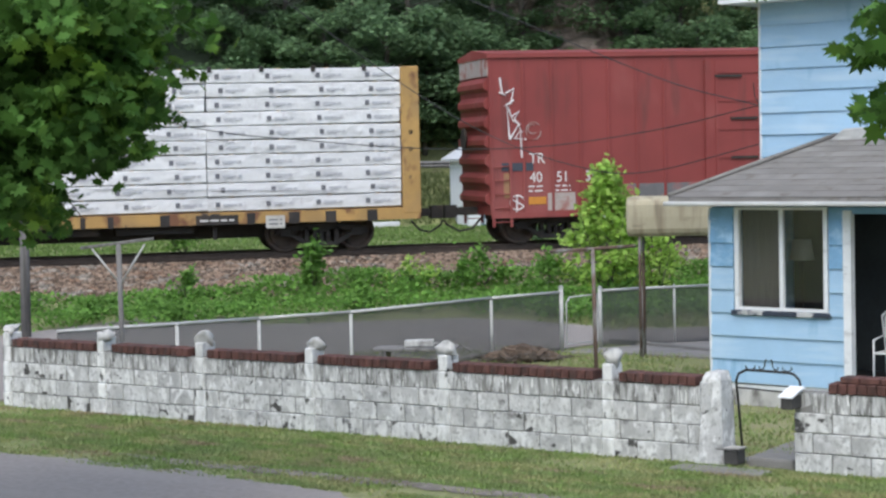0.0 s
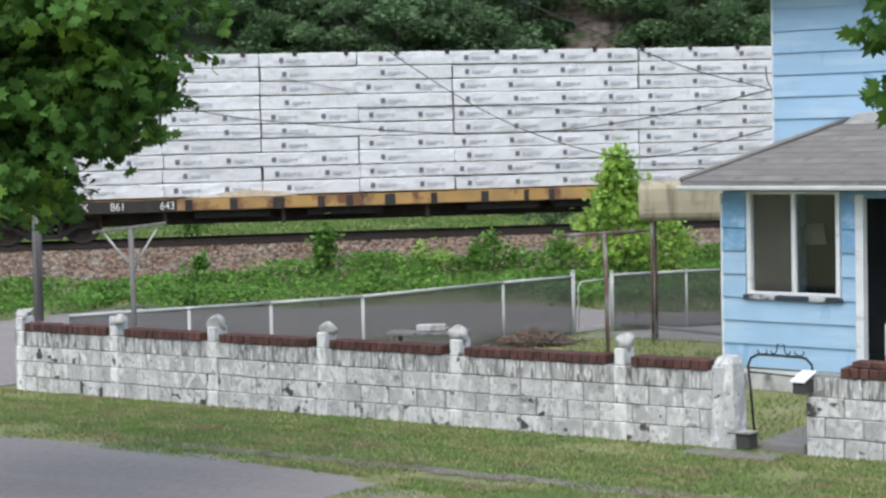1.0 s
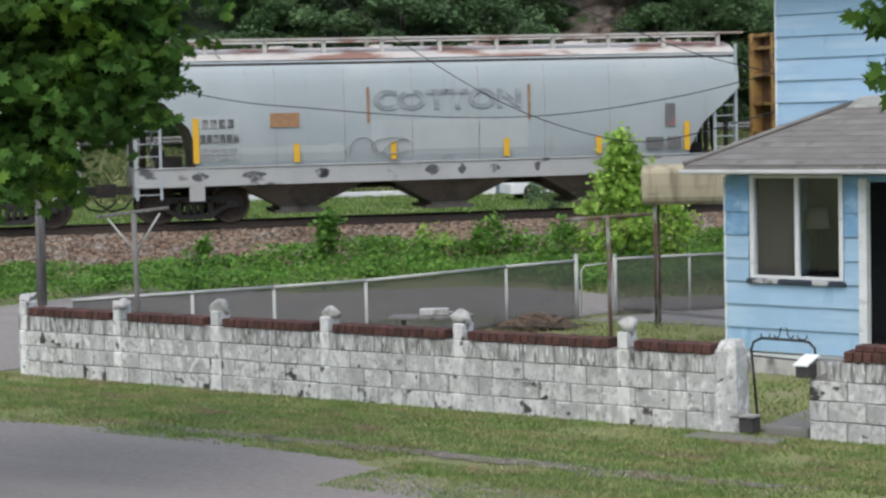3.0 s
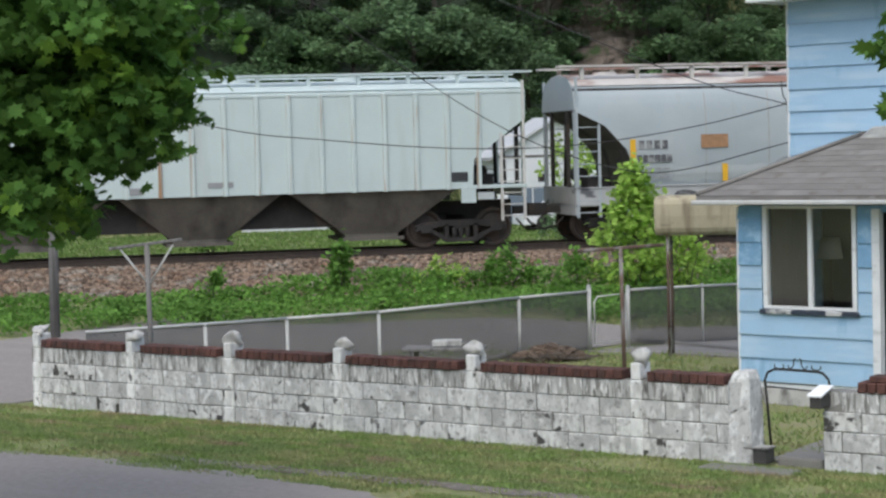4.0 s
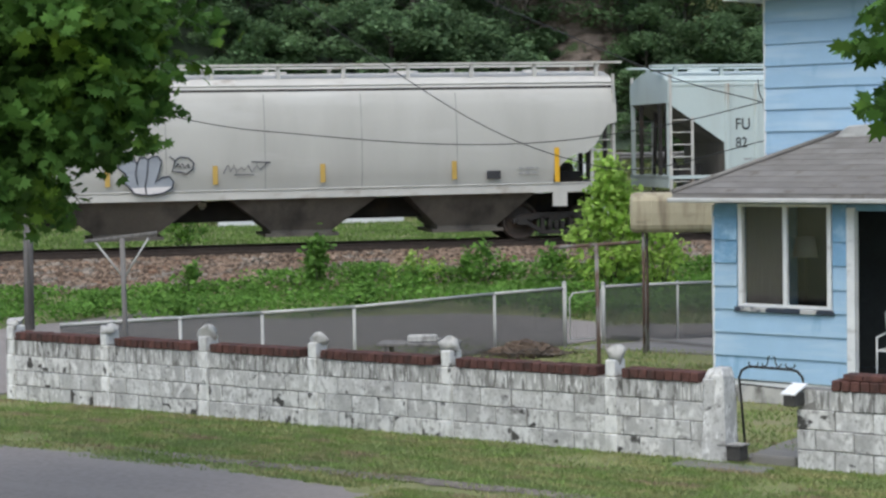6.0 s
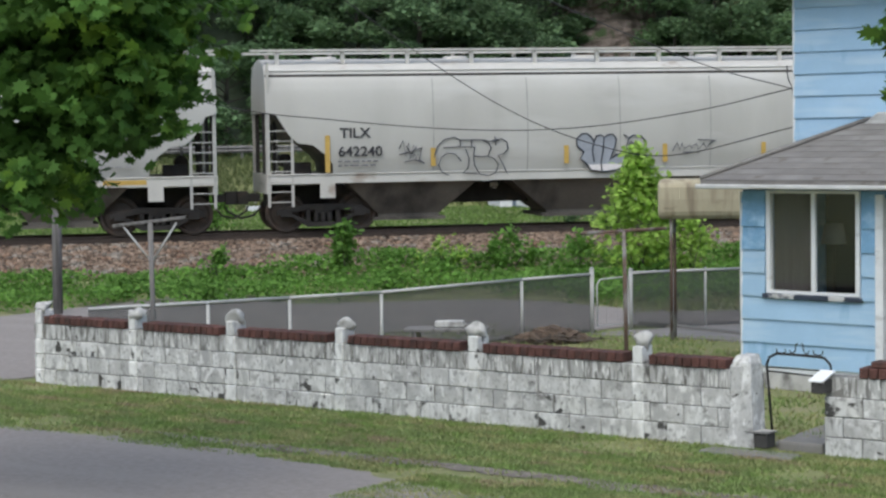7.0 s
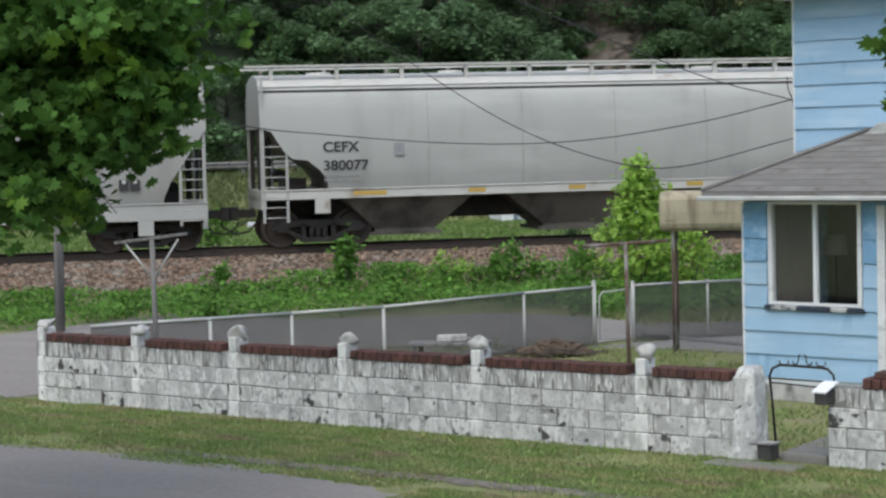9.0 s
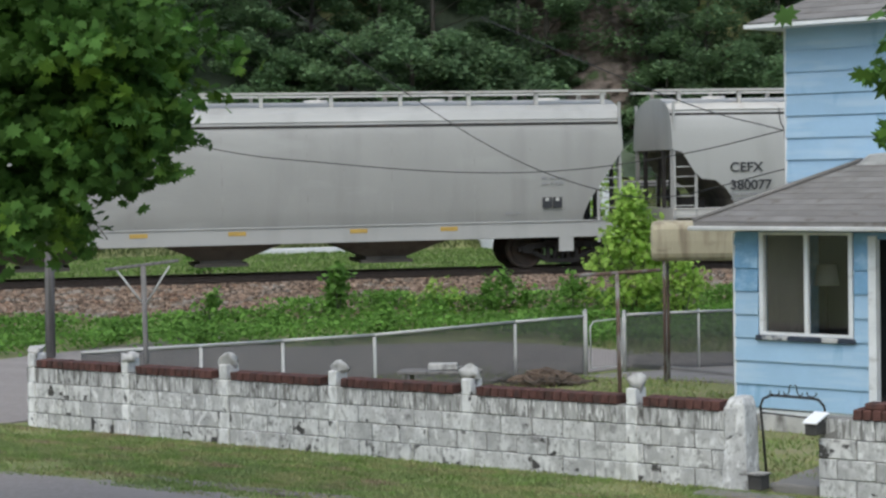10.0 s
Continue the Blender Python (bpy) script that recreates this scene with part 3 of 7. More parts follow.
def garden_wall(name, x0, x1, label, cap_from, cap_to, gaps):
    bm = bmesh.new()
    box(bm, x0 + 0.02, x1 - 0.02, 0.012, 0.188, -0.15, 0.80)
    wall = part(name, bm, "mortar", m=WALL)
    tagged(wall, label, "wall", kind="structure")
    shapes = [mesh_of("block", b, "block") for b in block_meshes()]
    tops = []
    for s in shapes:
        c = s.copy()
        c.materials.clear()
        c.materials.append(M["block_top"])
        tops.append(c)
    bare = []
    for s in shapes:
        c = s.copy()
        c.materials.clear()
        c.materials.append(M["block_bare"])
        bare.append(c)
    r = np.random.default_rng(9)
    for row in range(4):
        x = x0 - (0.2 if row % 2 else 0.0)
        while x < x1 - 0.05:
            a, b = max(x, x0), min(x + 0.4, x1)
            if b - a > 0.06:
                pick = tops if row == 3 else (bare if r.random() < (0.48, 0.14, 0.10)[row] else shapes)
                ob = part("block", pick[r.integers(5)], None, wall)
                ob.matrix_basis = Matrix.Translation(((a + b) / 2, r.normal(0, 0.004), row * 0.2 + 0.004)) @ Matrix.Diagonal(((b - a - 0.006) / 0.394, 1, 1, 1))
            x += 0.4
    bricks = []
    for k in range(4):
        bm = bmesh.new()
        box(bm, -0.047, 0.047, -0.02, 0.215, 0, 0.10)
        bevel(bm, 0.008)
        for v in bm.verts:
            v.co += Vector(r.normal(0, 0.0025, 3))
        bricks.append(mesh_of("brick", bm, "brick"))
    x = cap_from
    while x < cap_to:
        if not any(a - 0.05 < x < b + 0.05 for a, b in gaps):
            ob = part("brick", bricks[r.integers(4)], None, wall)
            ob.matrix_basis = pose(x, r.normal(0, 0.003), 0.80 + r.normal(0, 0.002), 0, 0, r.normal(0, 0.8))
        x += 0.101
    return wall


PILASTERS = (0.09, 1.82, 3.50, 5.21, 7.13, 9.24)
garden_wall("wall_garden", -0.02, 10.36, "white-painted concrete block wall, peeling and stained, red brick coping", 0.24, 10.25,
            [(p - 0.09, p + 0.09) for p in PILASTERS])


def pilaster(x, k):
    t = thing("wall_pillar", WALL @ pose(x, 0, 0), "white-painted block pillar with a broken round concrete finial on the wall", "pillar", "pillars of the garden wall")
    r = np.random.default_rng(40 + k)
    for i in range(5):
        bm = bmesh.new()
        w = 0.078 - 0.004 * i + 0.006 * r.normal()
        box(bm, -w, w, -0.022 + 0.004 * r.normal(), 0.215, i * 0.2 + 0.001, min(i * 0.2 + 0.199, 0.98))
        bevel(bm, 0.012)
        part("block", bm, "pier", t)
    bm = bmesh.new()
    bmesh.ops.create_uvsphere(bm, u_segments=14, v_segments=9, radius=0.105)
    for v in bm.verts:
        v.co = Vector((v.co.x * 1.05, v.co.y * 1.1 + 0.1, v.co.z * 0.95 + 1.02)) + Vector(noise.noise_vector(v.co * 9 + Vector((k * 5, 0, 0)))) * 0.07
        if noise.noise(v.co * 4 + Vector((0, k * 7, 0))) > 0.08:
            v.co += (Vector((0, 0.1, 1.0)) - v.co) * 0.55
    for f in bm.faces:
        f.smooth = True
    part("finial", bm, "concrete", t, "chipped weathered concrete ball")


for k, x in enumerate(PILASTERS):
    pilaster(x, k)

# the end pillar by the gate leans and narrows upward
end = thing("gate_pillar", WALL @ pose(10.47, 0, 0), "tapering rendered pillar, white paint flaking, beside the gate", "pillar")
bm = bmesh.new()
loft(bm, [[(-a, -0.04 - e, z), (a, -0.04 - e, z), (a, 0.24, z), (-a, 0.24, z)] for z, a, e in ((0, 0.15, 0.03), (0.3, 0.13, 0.02), (0.7, 0.112, 0.0), (0.88, 0.10, 0), (0.95, 0.07, -0.04))])
bevel(bm, 0.02, 2)
for v in bm.verts:
    v.co += Vector(noise.noise_vector(v.co * 6)) * 0.012
part("shaft", bm, "block", end)
bm = bmesh.new()
box(bm, -0.13, 0.02, -0.047, 0.1, 0.02, 0.86)
bevel(bm, 0.02)
part("render_coat", bm, "block", end, "flaking white render")

right_wall = garden_wall("wall_garden_right", 11.36, 14.6, "white-painted block wall by the gate, bare at the foot, brick coping", 11.78, 14.6, [])
bm = bmesh.new()
for x in np.arange(11.85, 14.5, 0.21):
    box(bm, x, x + 0.2, 0.0, 0.2, 0.905, 0.965)
bevel(bm, 0.008)
tagged(part("coping_bricks", bm, "brick", m=WALL), "loose dark red bricks laid flat on the coping", "brick", kind="stuff")

# step, slab and dark block before the gate
bm = bmesh.new()
box(bm, 10.2, 11.2, -0.48, -0.16, -0.05, 0.03)
bevel(bm, 0.012)
tagged(part("threshold_slab", bm, "slab", m=WALL), "worn concrete slab on the grass before the gate", "slab")
bm = bmesh.new()
prism(bm, [(10.53, 0.03), (10.76, 0.03), (10.76, 0.18), (10.53, 0.18)], -0.05, 0.13)
box(bm, 10.51, 10.78, -0.07, 0.15, 0.175, 0.195, mi=1)
bevel(bm, 0.008)
tagged(part("step_block", bm, ["dark_block", "concrete"], m=WALL), "dark hollow concrete block standing before the gate", "block")
bm = bmesh.new()
box(bm, 10.8, 11.3, 0.1, 0.5, -0.02, 0.10)
bevel(bm, 0.03, 2)
tagged(part("path_step", bm, "slab", m=WALL), "mossy concrete step behind the gate opening", "step")


def gate():
    g = thing("garden_gate", WALL @ pose(10.62, 0.22, 0.16, 0, 0, 2), "black wrought-iron garden gate with scrolls, hanging open", "gate")
    bm = bmesh.new()
    pts = [(0.06, 0, 0.0), (0.02, 0, 0.5), (0.0, 0, 0.68), (0.03, 0, 0.76), (0.11, 0, 0.80)] + [(0.2 + i * 0.12, 0, 0.80 - 0.003 * i) for i in range(4)] + \
          [(0.63, 0, 0.78), (0.69, 0, 0.72), (0.71, 0, 0.6), (0.74, 0, 0.0)]
    path_tube(bm, pts, 0.014)
    part("frame", bm, "iron", g)
    bm = bmesh.new()
    path_tube(bm, [(0.02, 0, 0.62), (0.71, 0, 0.585)], 0.010)
    path_tube(bm, [(0.02, 0, 0.66), (0.71, 0, 0.65)], 0.006)
    part("crossbar", bm, "iron", g)
    for sg in (-1, 1):
        # two tall curled uprights in the middle
        bm = bmesh.new()
        path_tube(bm, [(0.36 + sg * a, 0, b) for a, b in ((0.105, 0.845), (0.095, 0.818), (0.07, 0.812), (0.048, 0.835), (0.040, 0.865), (0.040, 0.895), (0.030, 0.912), (0.016, 0.908))], 0.007, 5)
        part("scroll", bm, "iron", g)
        # small open curls towards the corners
        cx = 0.36 + sg * 0.20
        bm = bmesh.new()
        path_tube(bm, [(cx + a, 0, b) for a, b in ((-0.045, 0.85), (-0.052, 0.828), (-0.03, 0.81), (0.0, 0.804), (0.03, 0.81), (0.052, 0.828), (0.045, 0.85))], 0.007, 5)
        part("scroll", bm, "iron", g)


gate()


def mailbox():
    g = thing("mailbox", WALL @ pose(11.24, -0.14, 0.62, 0, 0, -4), "dark metal mailbox with a white lid on the wall end", "mailbox")
    bm = bmesh.new()
    box(bm, 0.06, 0.19, -0.03, 0.18, 0.02, 0.15)
    bevel(bm, 0.01)
    part("body", bm, "dark_block", g)
    bm = bmesh.new()
    prism(bm, [(-0.05, 0.135), (0.20, 0.215), (0.20, 0.23), (-0.05, 0.15)], 0.045, 0.205, axis="x")
    part("lid", bm, "lidwhite", g, "white painted lid")


mailbox()

# ---------------------------------------------------------------- blue house
HOUSE = pose(3.56, 24.68, 0, 0, 0, HOUSE_ANGLE)
house = thing("house", HOUSE, "pale blue clapboard house with a hipped porch roof, two storeys", "house")
COURSE = 0.288
MAIN_Y = 1.8


def board(x0, x1, z0, z1, y, parent, material="siding"):
    """One lapped siding board, its lower edge proud; bottom edge slightly uneven."""
    bm = bmesh.new()
    prism(bm, [(y + 0.0, z0 - 0.004), (y - 0.040, z0 - 0.016), (y - 0.040, z0 - 0.004), (y - 0.012, z1), (y + 0.0, z1)], x0, x1, axis="x")
    return part("siding_board", bm, material, parent)


def facade():
    bm = bmesh.new()
    # porch shell: front wall with a window opening and a door opening
    t0, t1 = 0.0, 0.12
    for a in ((0, 0.38, 0.0, 2.46), (0.38, 1.62, 0, 1.19), (0.38, 1.62, 2.445, 2.46), (1.62, 1.88, 0, 2.46), (1.88, 4.6, 2.38, 2.46), (1.88, 4.6, 0, 0.30), (4.6, 4.8, 0, 2.46)):
        box(bm, a[0], a[1], t0, t1, a[2], a[3])
    bmesh.ops.remove_doubles(bm, verts=bm.verts[:], dist=0.0001)
    box(bm, 0, 0.12, 0.12, MAIN_Y, 0, 2.46)
    box(bm, 4.68, 4.8, 0.12, MAIN_Y, 0, 2.46)
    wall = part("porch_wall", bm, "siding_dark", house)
    z = 0.30
    k = 0
    while z < 2.44:
        z1 = min(z + COURSE, 2.45)
        y = -0.002
        # upper boards take the darker copy, so its colour carries the eave's shade
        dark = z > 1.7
        segs = [(-0.004, 1.86)] if z1 <= 1.2 else [(-0.004, 0.33), (1.67, 1.86)]
        for a, b in segs:
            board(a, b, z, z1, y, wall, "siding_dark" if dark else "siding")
        z = z1
        k += 1
    bm = bmesh.new()
    box(bm, -0.03, 1.95, -0.045, -0.001, 0.0, 0.20)
    box(bm, -0.02, 1.95, -0.02, 0.0, 0.20, 0.29, 1)
    bevel(bm, 0.006)
    part("foundation", bm, ["concrete", "trim"], house, "grey concrete footing with a white board")
    bm = bmesh.new()
    box(bm, -0.03, 0.0, -0.03, 0.03, 0.28, 2.44)
    part("corner_trim", bm, "trim", house, "thin white corner strip")
    # window
    win = part("window", mesh_of("window", _frame(0.35, 1.65, 1.19, 2.458, 0.056, -0.035, 0.05), "trim"), None, house, "white-framed sliding porch window")
    bm = bmesh.new()
    box(bm, 0.985, 1.035, -0.03, 0.03, 1.22, 2.43)
    part("mullion", bm, "trim", win)
    bm = bmesh.new()
    box(bm, 0.31, 1.69, -0.075, 0.03, 1.125, 1.185)
    bevel(bm, 0.008)
    part("sill", bm, "sill", win, "dark sill with peeling white paint")
    for a, b in ((0.41, 0.98), (1.04, 1.59)):
        bm = bmesh.new()
        box(bm, a, b, 0.008, 0.014, 1.23, 2.42)
        ob = part("pane", bm, "glass", win)
        ob.visible_shadow = False
    bm = bmesh.new()
    pts = [(0.42 + i * 0.035, 0.045 + 0.004 * math.sin(i * 1.9)) for i in range(17)]
    prism(bm, pts + [(x, y + 0.004) for x, y in pts[::-1]], 1.2, 2.44, axis="z")
    part("curtain", bm, "curtain", win, "drawn dark grey curtain behind the glass")
    # door frame
    bm = bmesh.new()
    box(bm, 1.86, 1.965, -0.04, 0.06, 0.25, 2.42)
    part("door_post", bm, "trim", house, "white painted porch post")
    # inside of the porch, its dimness put into the near-black colour
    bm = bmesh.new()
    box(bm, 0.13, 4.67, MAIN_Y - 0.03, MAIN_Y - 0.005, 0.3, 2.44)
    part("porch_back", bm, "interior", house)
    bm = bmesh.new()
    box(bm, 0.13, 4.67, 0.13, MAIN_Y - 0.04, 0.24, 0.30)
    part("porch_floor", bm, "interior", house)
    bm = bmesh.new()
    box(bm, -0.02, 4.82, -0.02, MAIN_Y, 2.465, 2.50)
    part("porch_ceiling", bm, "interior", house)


def _frame(x0, x1, z0, z1, w, y0, y1):
    bm = bmesh.new()
    box(bm, x0, x0 + w, y0, y1, z0, z1)
    box(bm, x1 - w, x1, y0, y1, z0, z1)
    box(bm, x0 + w, x1 - w, y0, y1, z0, z0 + w * 0.6)
    box(bm, x0 + w, x1 - w, y0, y1, z1 - w * 0.6, z1)
    return bm


facade()


def shingle_plane(a, b, c, d, parent, rows, mat_name="shingle", name="roof_course"):
    """Courses of shingles between the eave a-b and the ridge d-c, each a thin lapped strip."""
    a, b, c, d = (Vector(p) for p in (a, b, c, d))
    up = (b - a).cross(d - a).normalized()
    if up.z < 0:
        up = -up
    for i in range(rows):
        u, w = i / rows, min((i + 1.15) / rows, 1)
        q = [a.lerp(d, u) + up * 0.014, b.lerp(c, u) + up * 0.014, b.lerp(c, w) + up * 0.008, a.lerp(d, w) + up * 0.008]
        bm = bmesh.new()
        n = 14
        lo = [bm.verts.new(q[0].lerp(q[1], k / n) - (d - a).normalized() * 0.012 * noise.noise((k * 0.7, i * 1.3, 2))) for k in range(n + 1)]
        hi = [bm.verts.new(q[3].lerp(q[2], k / n)) for k in range(n + 1)]
        lb = [bm.verts.new(v.co - up * 0.010) for v in lo]
        for k in range(n):
            bm.faces.new((lo[k], lo[k + 1], hi[k + 1], hi[k]))
            bm.faces.new((lb[k], lb[k + 1], lo[k + 1], lo[k]))
        part(name, bm, mat_name, parent)


def roofs():
    # porch roof: hipped, against the main wall
    e, z0, zt = 0.38, 2.585, 3.30
    xr = 5.2
    bm = bmesh.new()
    P = [(-e, -e, z0), (xr, -e, z0), (xr - 1.0, MAIN_Y, zt), (0.78, MAIN_Y, zt), (-e, MAIN_Y, z0)]
    vs = [bm.verts.new(p) for p in P]
    lo = [bm.verts.new((p[0], p[1], p[2] - 0.05)) for p in P]
    for f in ((0, 1, 2, 3), (0, 3, 4)):
        bm.faces.new([vs[i] for i in f])
    bm.faces.new([lo[i] for i in (0, 1, 2, 3)])
    bm.faces.new([lo[i] for i in (0, 3, 4)])
    bm.faces.new((vs[0], vs[1], lo[1], lo[0]))
    bm.faces.new((vs[4], vs[0], lo[0], lo[4]))
    roof = part("porch_roof", bm, "shingle", house, "grey-brown asphalt shingle porch roof")
    shingle_plane(P[0], P[1], P[2], P[3], roof, 11)
    shingle_plane(P[4], P[0], P[3], P[3], roof, 11)
    bm = bmesh.new()
    path_tube(bm, [(-e, -e, z0 + 0.03), (0.2, 0.7, z0 + 0.39), (0.78, MAIN_Y, zt + 0.03)], 0.03, 6)
    part("hip_cap", bm, "shingle", roof)
    bm = bmesh.new()
    box(bm, -e - 0.02, xr, -e - 0.06, -e + 0.02, z0 - 0.10, z0 - 0.045)
    box(bm, -e - 0.05, -e + 0.02, -e - 0.06, MAIN_Y, z0 - 0.10, z0 - 0.045)
    bevel(bm, 0.012)
    part("gutter", bm, "gutter", house, "dull white eaves gutter")
    bm = bmesh.new()
    box(bm, -e, xr, -e + 0.02, -0.02, z0 - 0.075, z0 - 0.06)
    box(bm, -e + 0.02, -0.02, -0.02, MAIN_Y, z0 - 0.075, z0 - 0.06)
    part("soffit", bm, "trim", house)
    bm = bmesh.new()
    prism(bm, [(0.70, 3.22), (1.25, 3.24), (1.32, 3.42), (0.95, 3.40)], MAIN_Y - 0.16, MAIN_Y - 0.03)
    bevel(bm, 0.02)
    part("flashing", bm, "gutter", house, "loose grey flashing where roof meets wall")
    # main block
    x0, x1, zt = -0.33, 8.0, 5.10
    bm = bmesh.new()
    box(bm, x0, x1, MAIN_Y, MAIN_Y + 6.5, 0, zt)
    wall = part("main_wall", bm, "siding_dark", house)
    z = 2.50
    while z < zt - 0.02:
        z1 = min(z + COURSE, zt)
        board(x0 - 0.004, x1, z, z1, MAIN_Y - 0.002, wall)
        z = z1
    bm = bmesh.new()
    box(bm, x0 - 0.03, x0, MAIN_Y - 0.03, MAIN_Y + 0.03, 2.4, zt)
    part("corner_trim", bm, "trim", house)
    e, ex = 0.55, 0.27
    ridge = zt + 1.9
    P = [(x0 - ex, MAIN_Y - e, zt), (x1 + e, MAIN_Y - e, zt), (x1 - 3, MAIN_Y + 3.25, ridge), (x0 + 3, MAIN_Y + 3.25, ridge), (x0 - ex, MAIN_Y + 6.5 + e, zt), (x1 + e, MAIN_Y + 6.5 + e, zt)]
    bm = bmesh.new()
    vs = [bm.verts.new((p[0], p[1], p[2] + 0.03)) for p in P]
    for f in ((0, 1, 2, 3), (0, 3, 4), (3, 2, 5, 4), (1, 5, 2)):
        bm.faces.new([vs[i] for i in f])
    roof = part("main_roof", bm, "shingle", house, "grey hipped asphalt shingle roof")
    Q = [Vector(p) + Vector((0, 0, 0.03)) for p in P]
    shingle_plane(Q[0], Q[1], Q[2], Q[3], roof, 22)
    shingle_plane(Q[4], Q[0], Q[3], Q[3], roof, 22)
    bm = bmesh.new()
    box(bm, x0 - ex, x1 + e, MAIN_Y - e, MAIN_Y + 7, zt - 0.02, zt + 0.0)
    box(bm, x0 - ex - 0.03, x1 + e, MAIN_Y - e - 0.03, MAIN_Y - e, zt - 0.03, zt + 0.02)
    box(bm, x0 - ex - 0.03, x0 - ex, MAIN_Y - e, MAIN_Y + 7, zt - 0.03, zt + 0.02)
    part("eaves_board", bm, "trim", house, "white eaves boards")


roofs()


def porch_chair():
    c = thing("porch_chair", HOUSE @ pose(2.05, 0.30, 0.304, 0, 0, 8), "white tubular metal garden chair on the porch", "chair")
    bm = bmesh.new()
    for x in (0.02, 0.50):
        path_tube(bm, [(x, 0.45, 0), (x, 0.42, 0.38), (x, 0.30, 0.82), (x + (0.06 if x < 0.2 else -0.06), 0.29, 0.87)], 0.013)
        path_tube(bm, [(x, 0.0, 0), (x, 0.0, 0.55), (x, 0.36, 0.58)], 0.013)
    path_tube(bm, [(0.08, 0.29, 0.87), (0.44, 0.29, 0.87)], 0.013)
    part("frame", bm, "trim", c)
    bm = bmesh.new()
    box(bm, 0.02, 0.5, 0.0, 0.42, 0.38, 0.40)
    part("seat", bm, "trim", c)
    bm = bmesh.new()
    box(bm, 0.05, 0.47, 0.31, 0.325, 0.55, 0.82)
    part("backrest", bm, "trim", c)


porch_chair()


def table_lamp():
    c = thing("table_lamp", HOUSE @ pose(0.64, 1.1, 0.304), "dim pale lampshade on a dark stand inside the porch", "lamp")
    bm = bmesh.new()
    tube(bm, (0, 0, 0), (0, 0, 0.03), 0.16, 14)
    tube(bm, (0, 0, 0.03), (0, 0, 1.5), 0.02, 8)
    part("stand", bm, "dark", c)
    bm = bmesh.new()
    tube(bm, (0, 0, 1.44), (0, 0, 1.70), 0.16, 20, 0.12)
    part("shade", bm, "lampshade", c)


table_lamp()


# ---------------------------------------------------------------- fences, poles and yard things
def chain_fence(name, pts, height, label):
    """Chain-link between corner points: posts, a top rail a span, woven wire a span."""
    f = thing(name, Matrix(), label, "fence")
    for k, (a, b) in enumerate(zip(pts, pts[1:])):
        a, b = Vector((*a, 0)), Vector((*b, 0))
        L = (b - a).length
        d = (b - a) / L
        bm = bmesh.new()
        tube(bm, a + Vector((0, 0, height)), b + Vector((0, 0, height)), 0.023, 8)
        part("top_rail", bm, "galv", f)
        verts, faces = [], []
        w, step = 0.0078, 0.05
        side = Vector((0, 0, 1)).cross(d)
        for sg in (1, -1):
            x = -height
            while x < L + height:
                z0, z1 = 0.03, height
                xa, xb = (x, x + sg * (z1 - z0))
                pa, pb = [xa, z0], [xb, z1]
                lo, hi = min(xa, xb), max(xa, xb)
                if hi > 0 and lo < L:
                    def clip(p, q):
                        if p[0] < 0:
                            t = (0 - p[0]) / (q[0] - p[0])
                            return [0, p[1] + t * (q[1] - p[1])]
                        if p[0] > L:
                            t = (L - p[0]) / (q[0] - p[0])
                            return [L, p[1] + t * (q[1] - p[1])]
                        return p
                    qa, qb = clip(pa, pb), clip(pb, pa)
                    A, B = a + d * qa[0] + Vector((0, 0, qa[1])), a + d * qb[0] + Vector((0, 0, qb[1]))
                    o = (B - A).normalized().cross(side) * w
                    i = len(verts)
                    s2 = side * w
                    verts += [A + o, A + s2, A - o, B + o, B + s2, B - o]
                    faces += [(i, i + 1, i + 4, i + 3), (i + 1, i + 2, i + 5, i + 4), (i + 2, i, i + 3, i + 5)]
                x += step
        part("wire_mesh", raw_mesh("wire_mesh", [tuple(v) for v in verts], faces, "wire"), None, f)
    return f


def fence_post(f, x, y, h, r=0.026, material="galv"):
    bm = bmesh.new()
    tube(bm, (x, y, -0.1), (x, y, h), r, 10)
    tube(bm, (x, y, h), (x, y, h + 0.03), r * 1.25, 10, r * 0.5)
    part("post", bm, material, f)


FENCE = [(-4.95, 26.25), (-2.38, 27.6), (-1.12, 28.3), (0.96, 30.3), (2.1, 31.2)]
f = chain_fence("chain_link_fence", FENCE, 0.95, "galvanised chain-link fence with a bent pipe top rail")
for x, y in ((-3.45, 27.0), (-2.38, 27.6), (-1.12, 28.3), (0.96, 30.3)):
    fence_post(f, x, y, 0.93)
fence_post(f, 2.1, 31.2, 1.03, 0.036)
f2 = chain_fence("chain_link_fence", [(2.75, 31.6), (3.45, 31.9), (4.6, 32.2), (9.0, 33.0)], 0.93, "rusted chain-link fence along the lane")
for x, y in ((3.45, 31.9), (4.0, 32.05), (4.6, 32.2), (6.0, 32.45)):
    fence_post(f2, x, y, 0.95, 0.02)
fence_post(f2, 2.75, 31.6, 0.98, 0.034)
# low gate between the two fences
g = thing("fence_gate", pose(2.14, 31.2, 0, 0, 0, 33), "light wire gate between the fence posts", "gate")
bm = bmesh.new()
path_tube(bm, [(0.05, 0, 0.12), (0.05, 0, 0.78), (0.12, 0, 0.86), (0.66, 0, 0.88), (0.68, 0, 0.12), (0.05, 0, 0.12)], 0.016)
part("frame", bm, "galv", g)
bm = bmesh.new()
for i in range(11):
    tube(bm, (0.07 + i * 0.055, 0, 0.12), (0.07 + i * 0.055, 0, 0.86), 0.002, 4)
part("wire_mesh", bm, "wire", g)


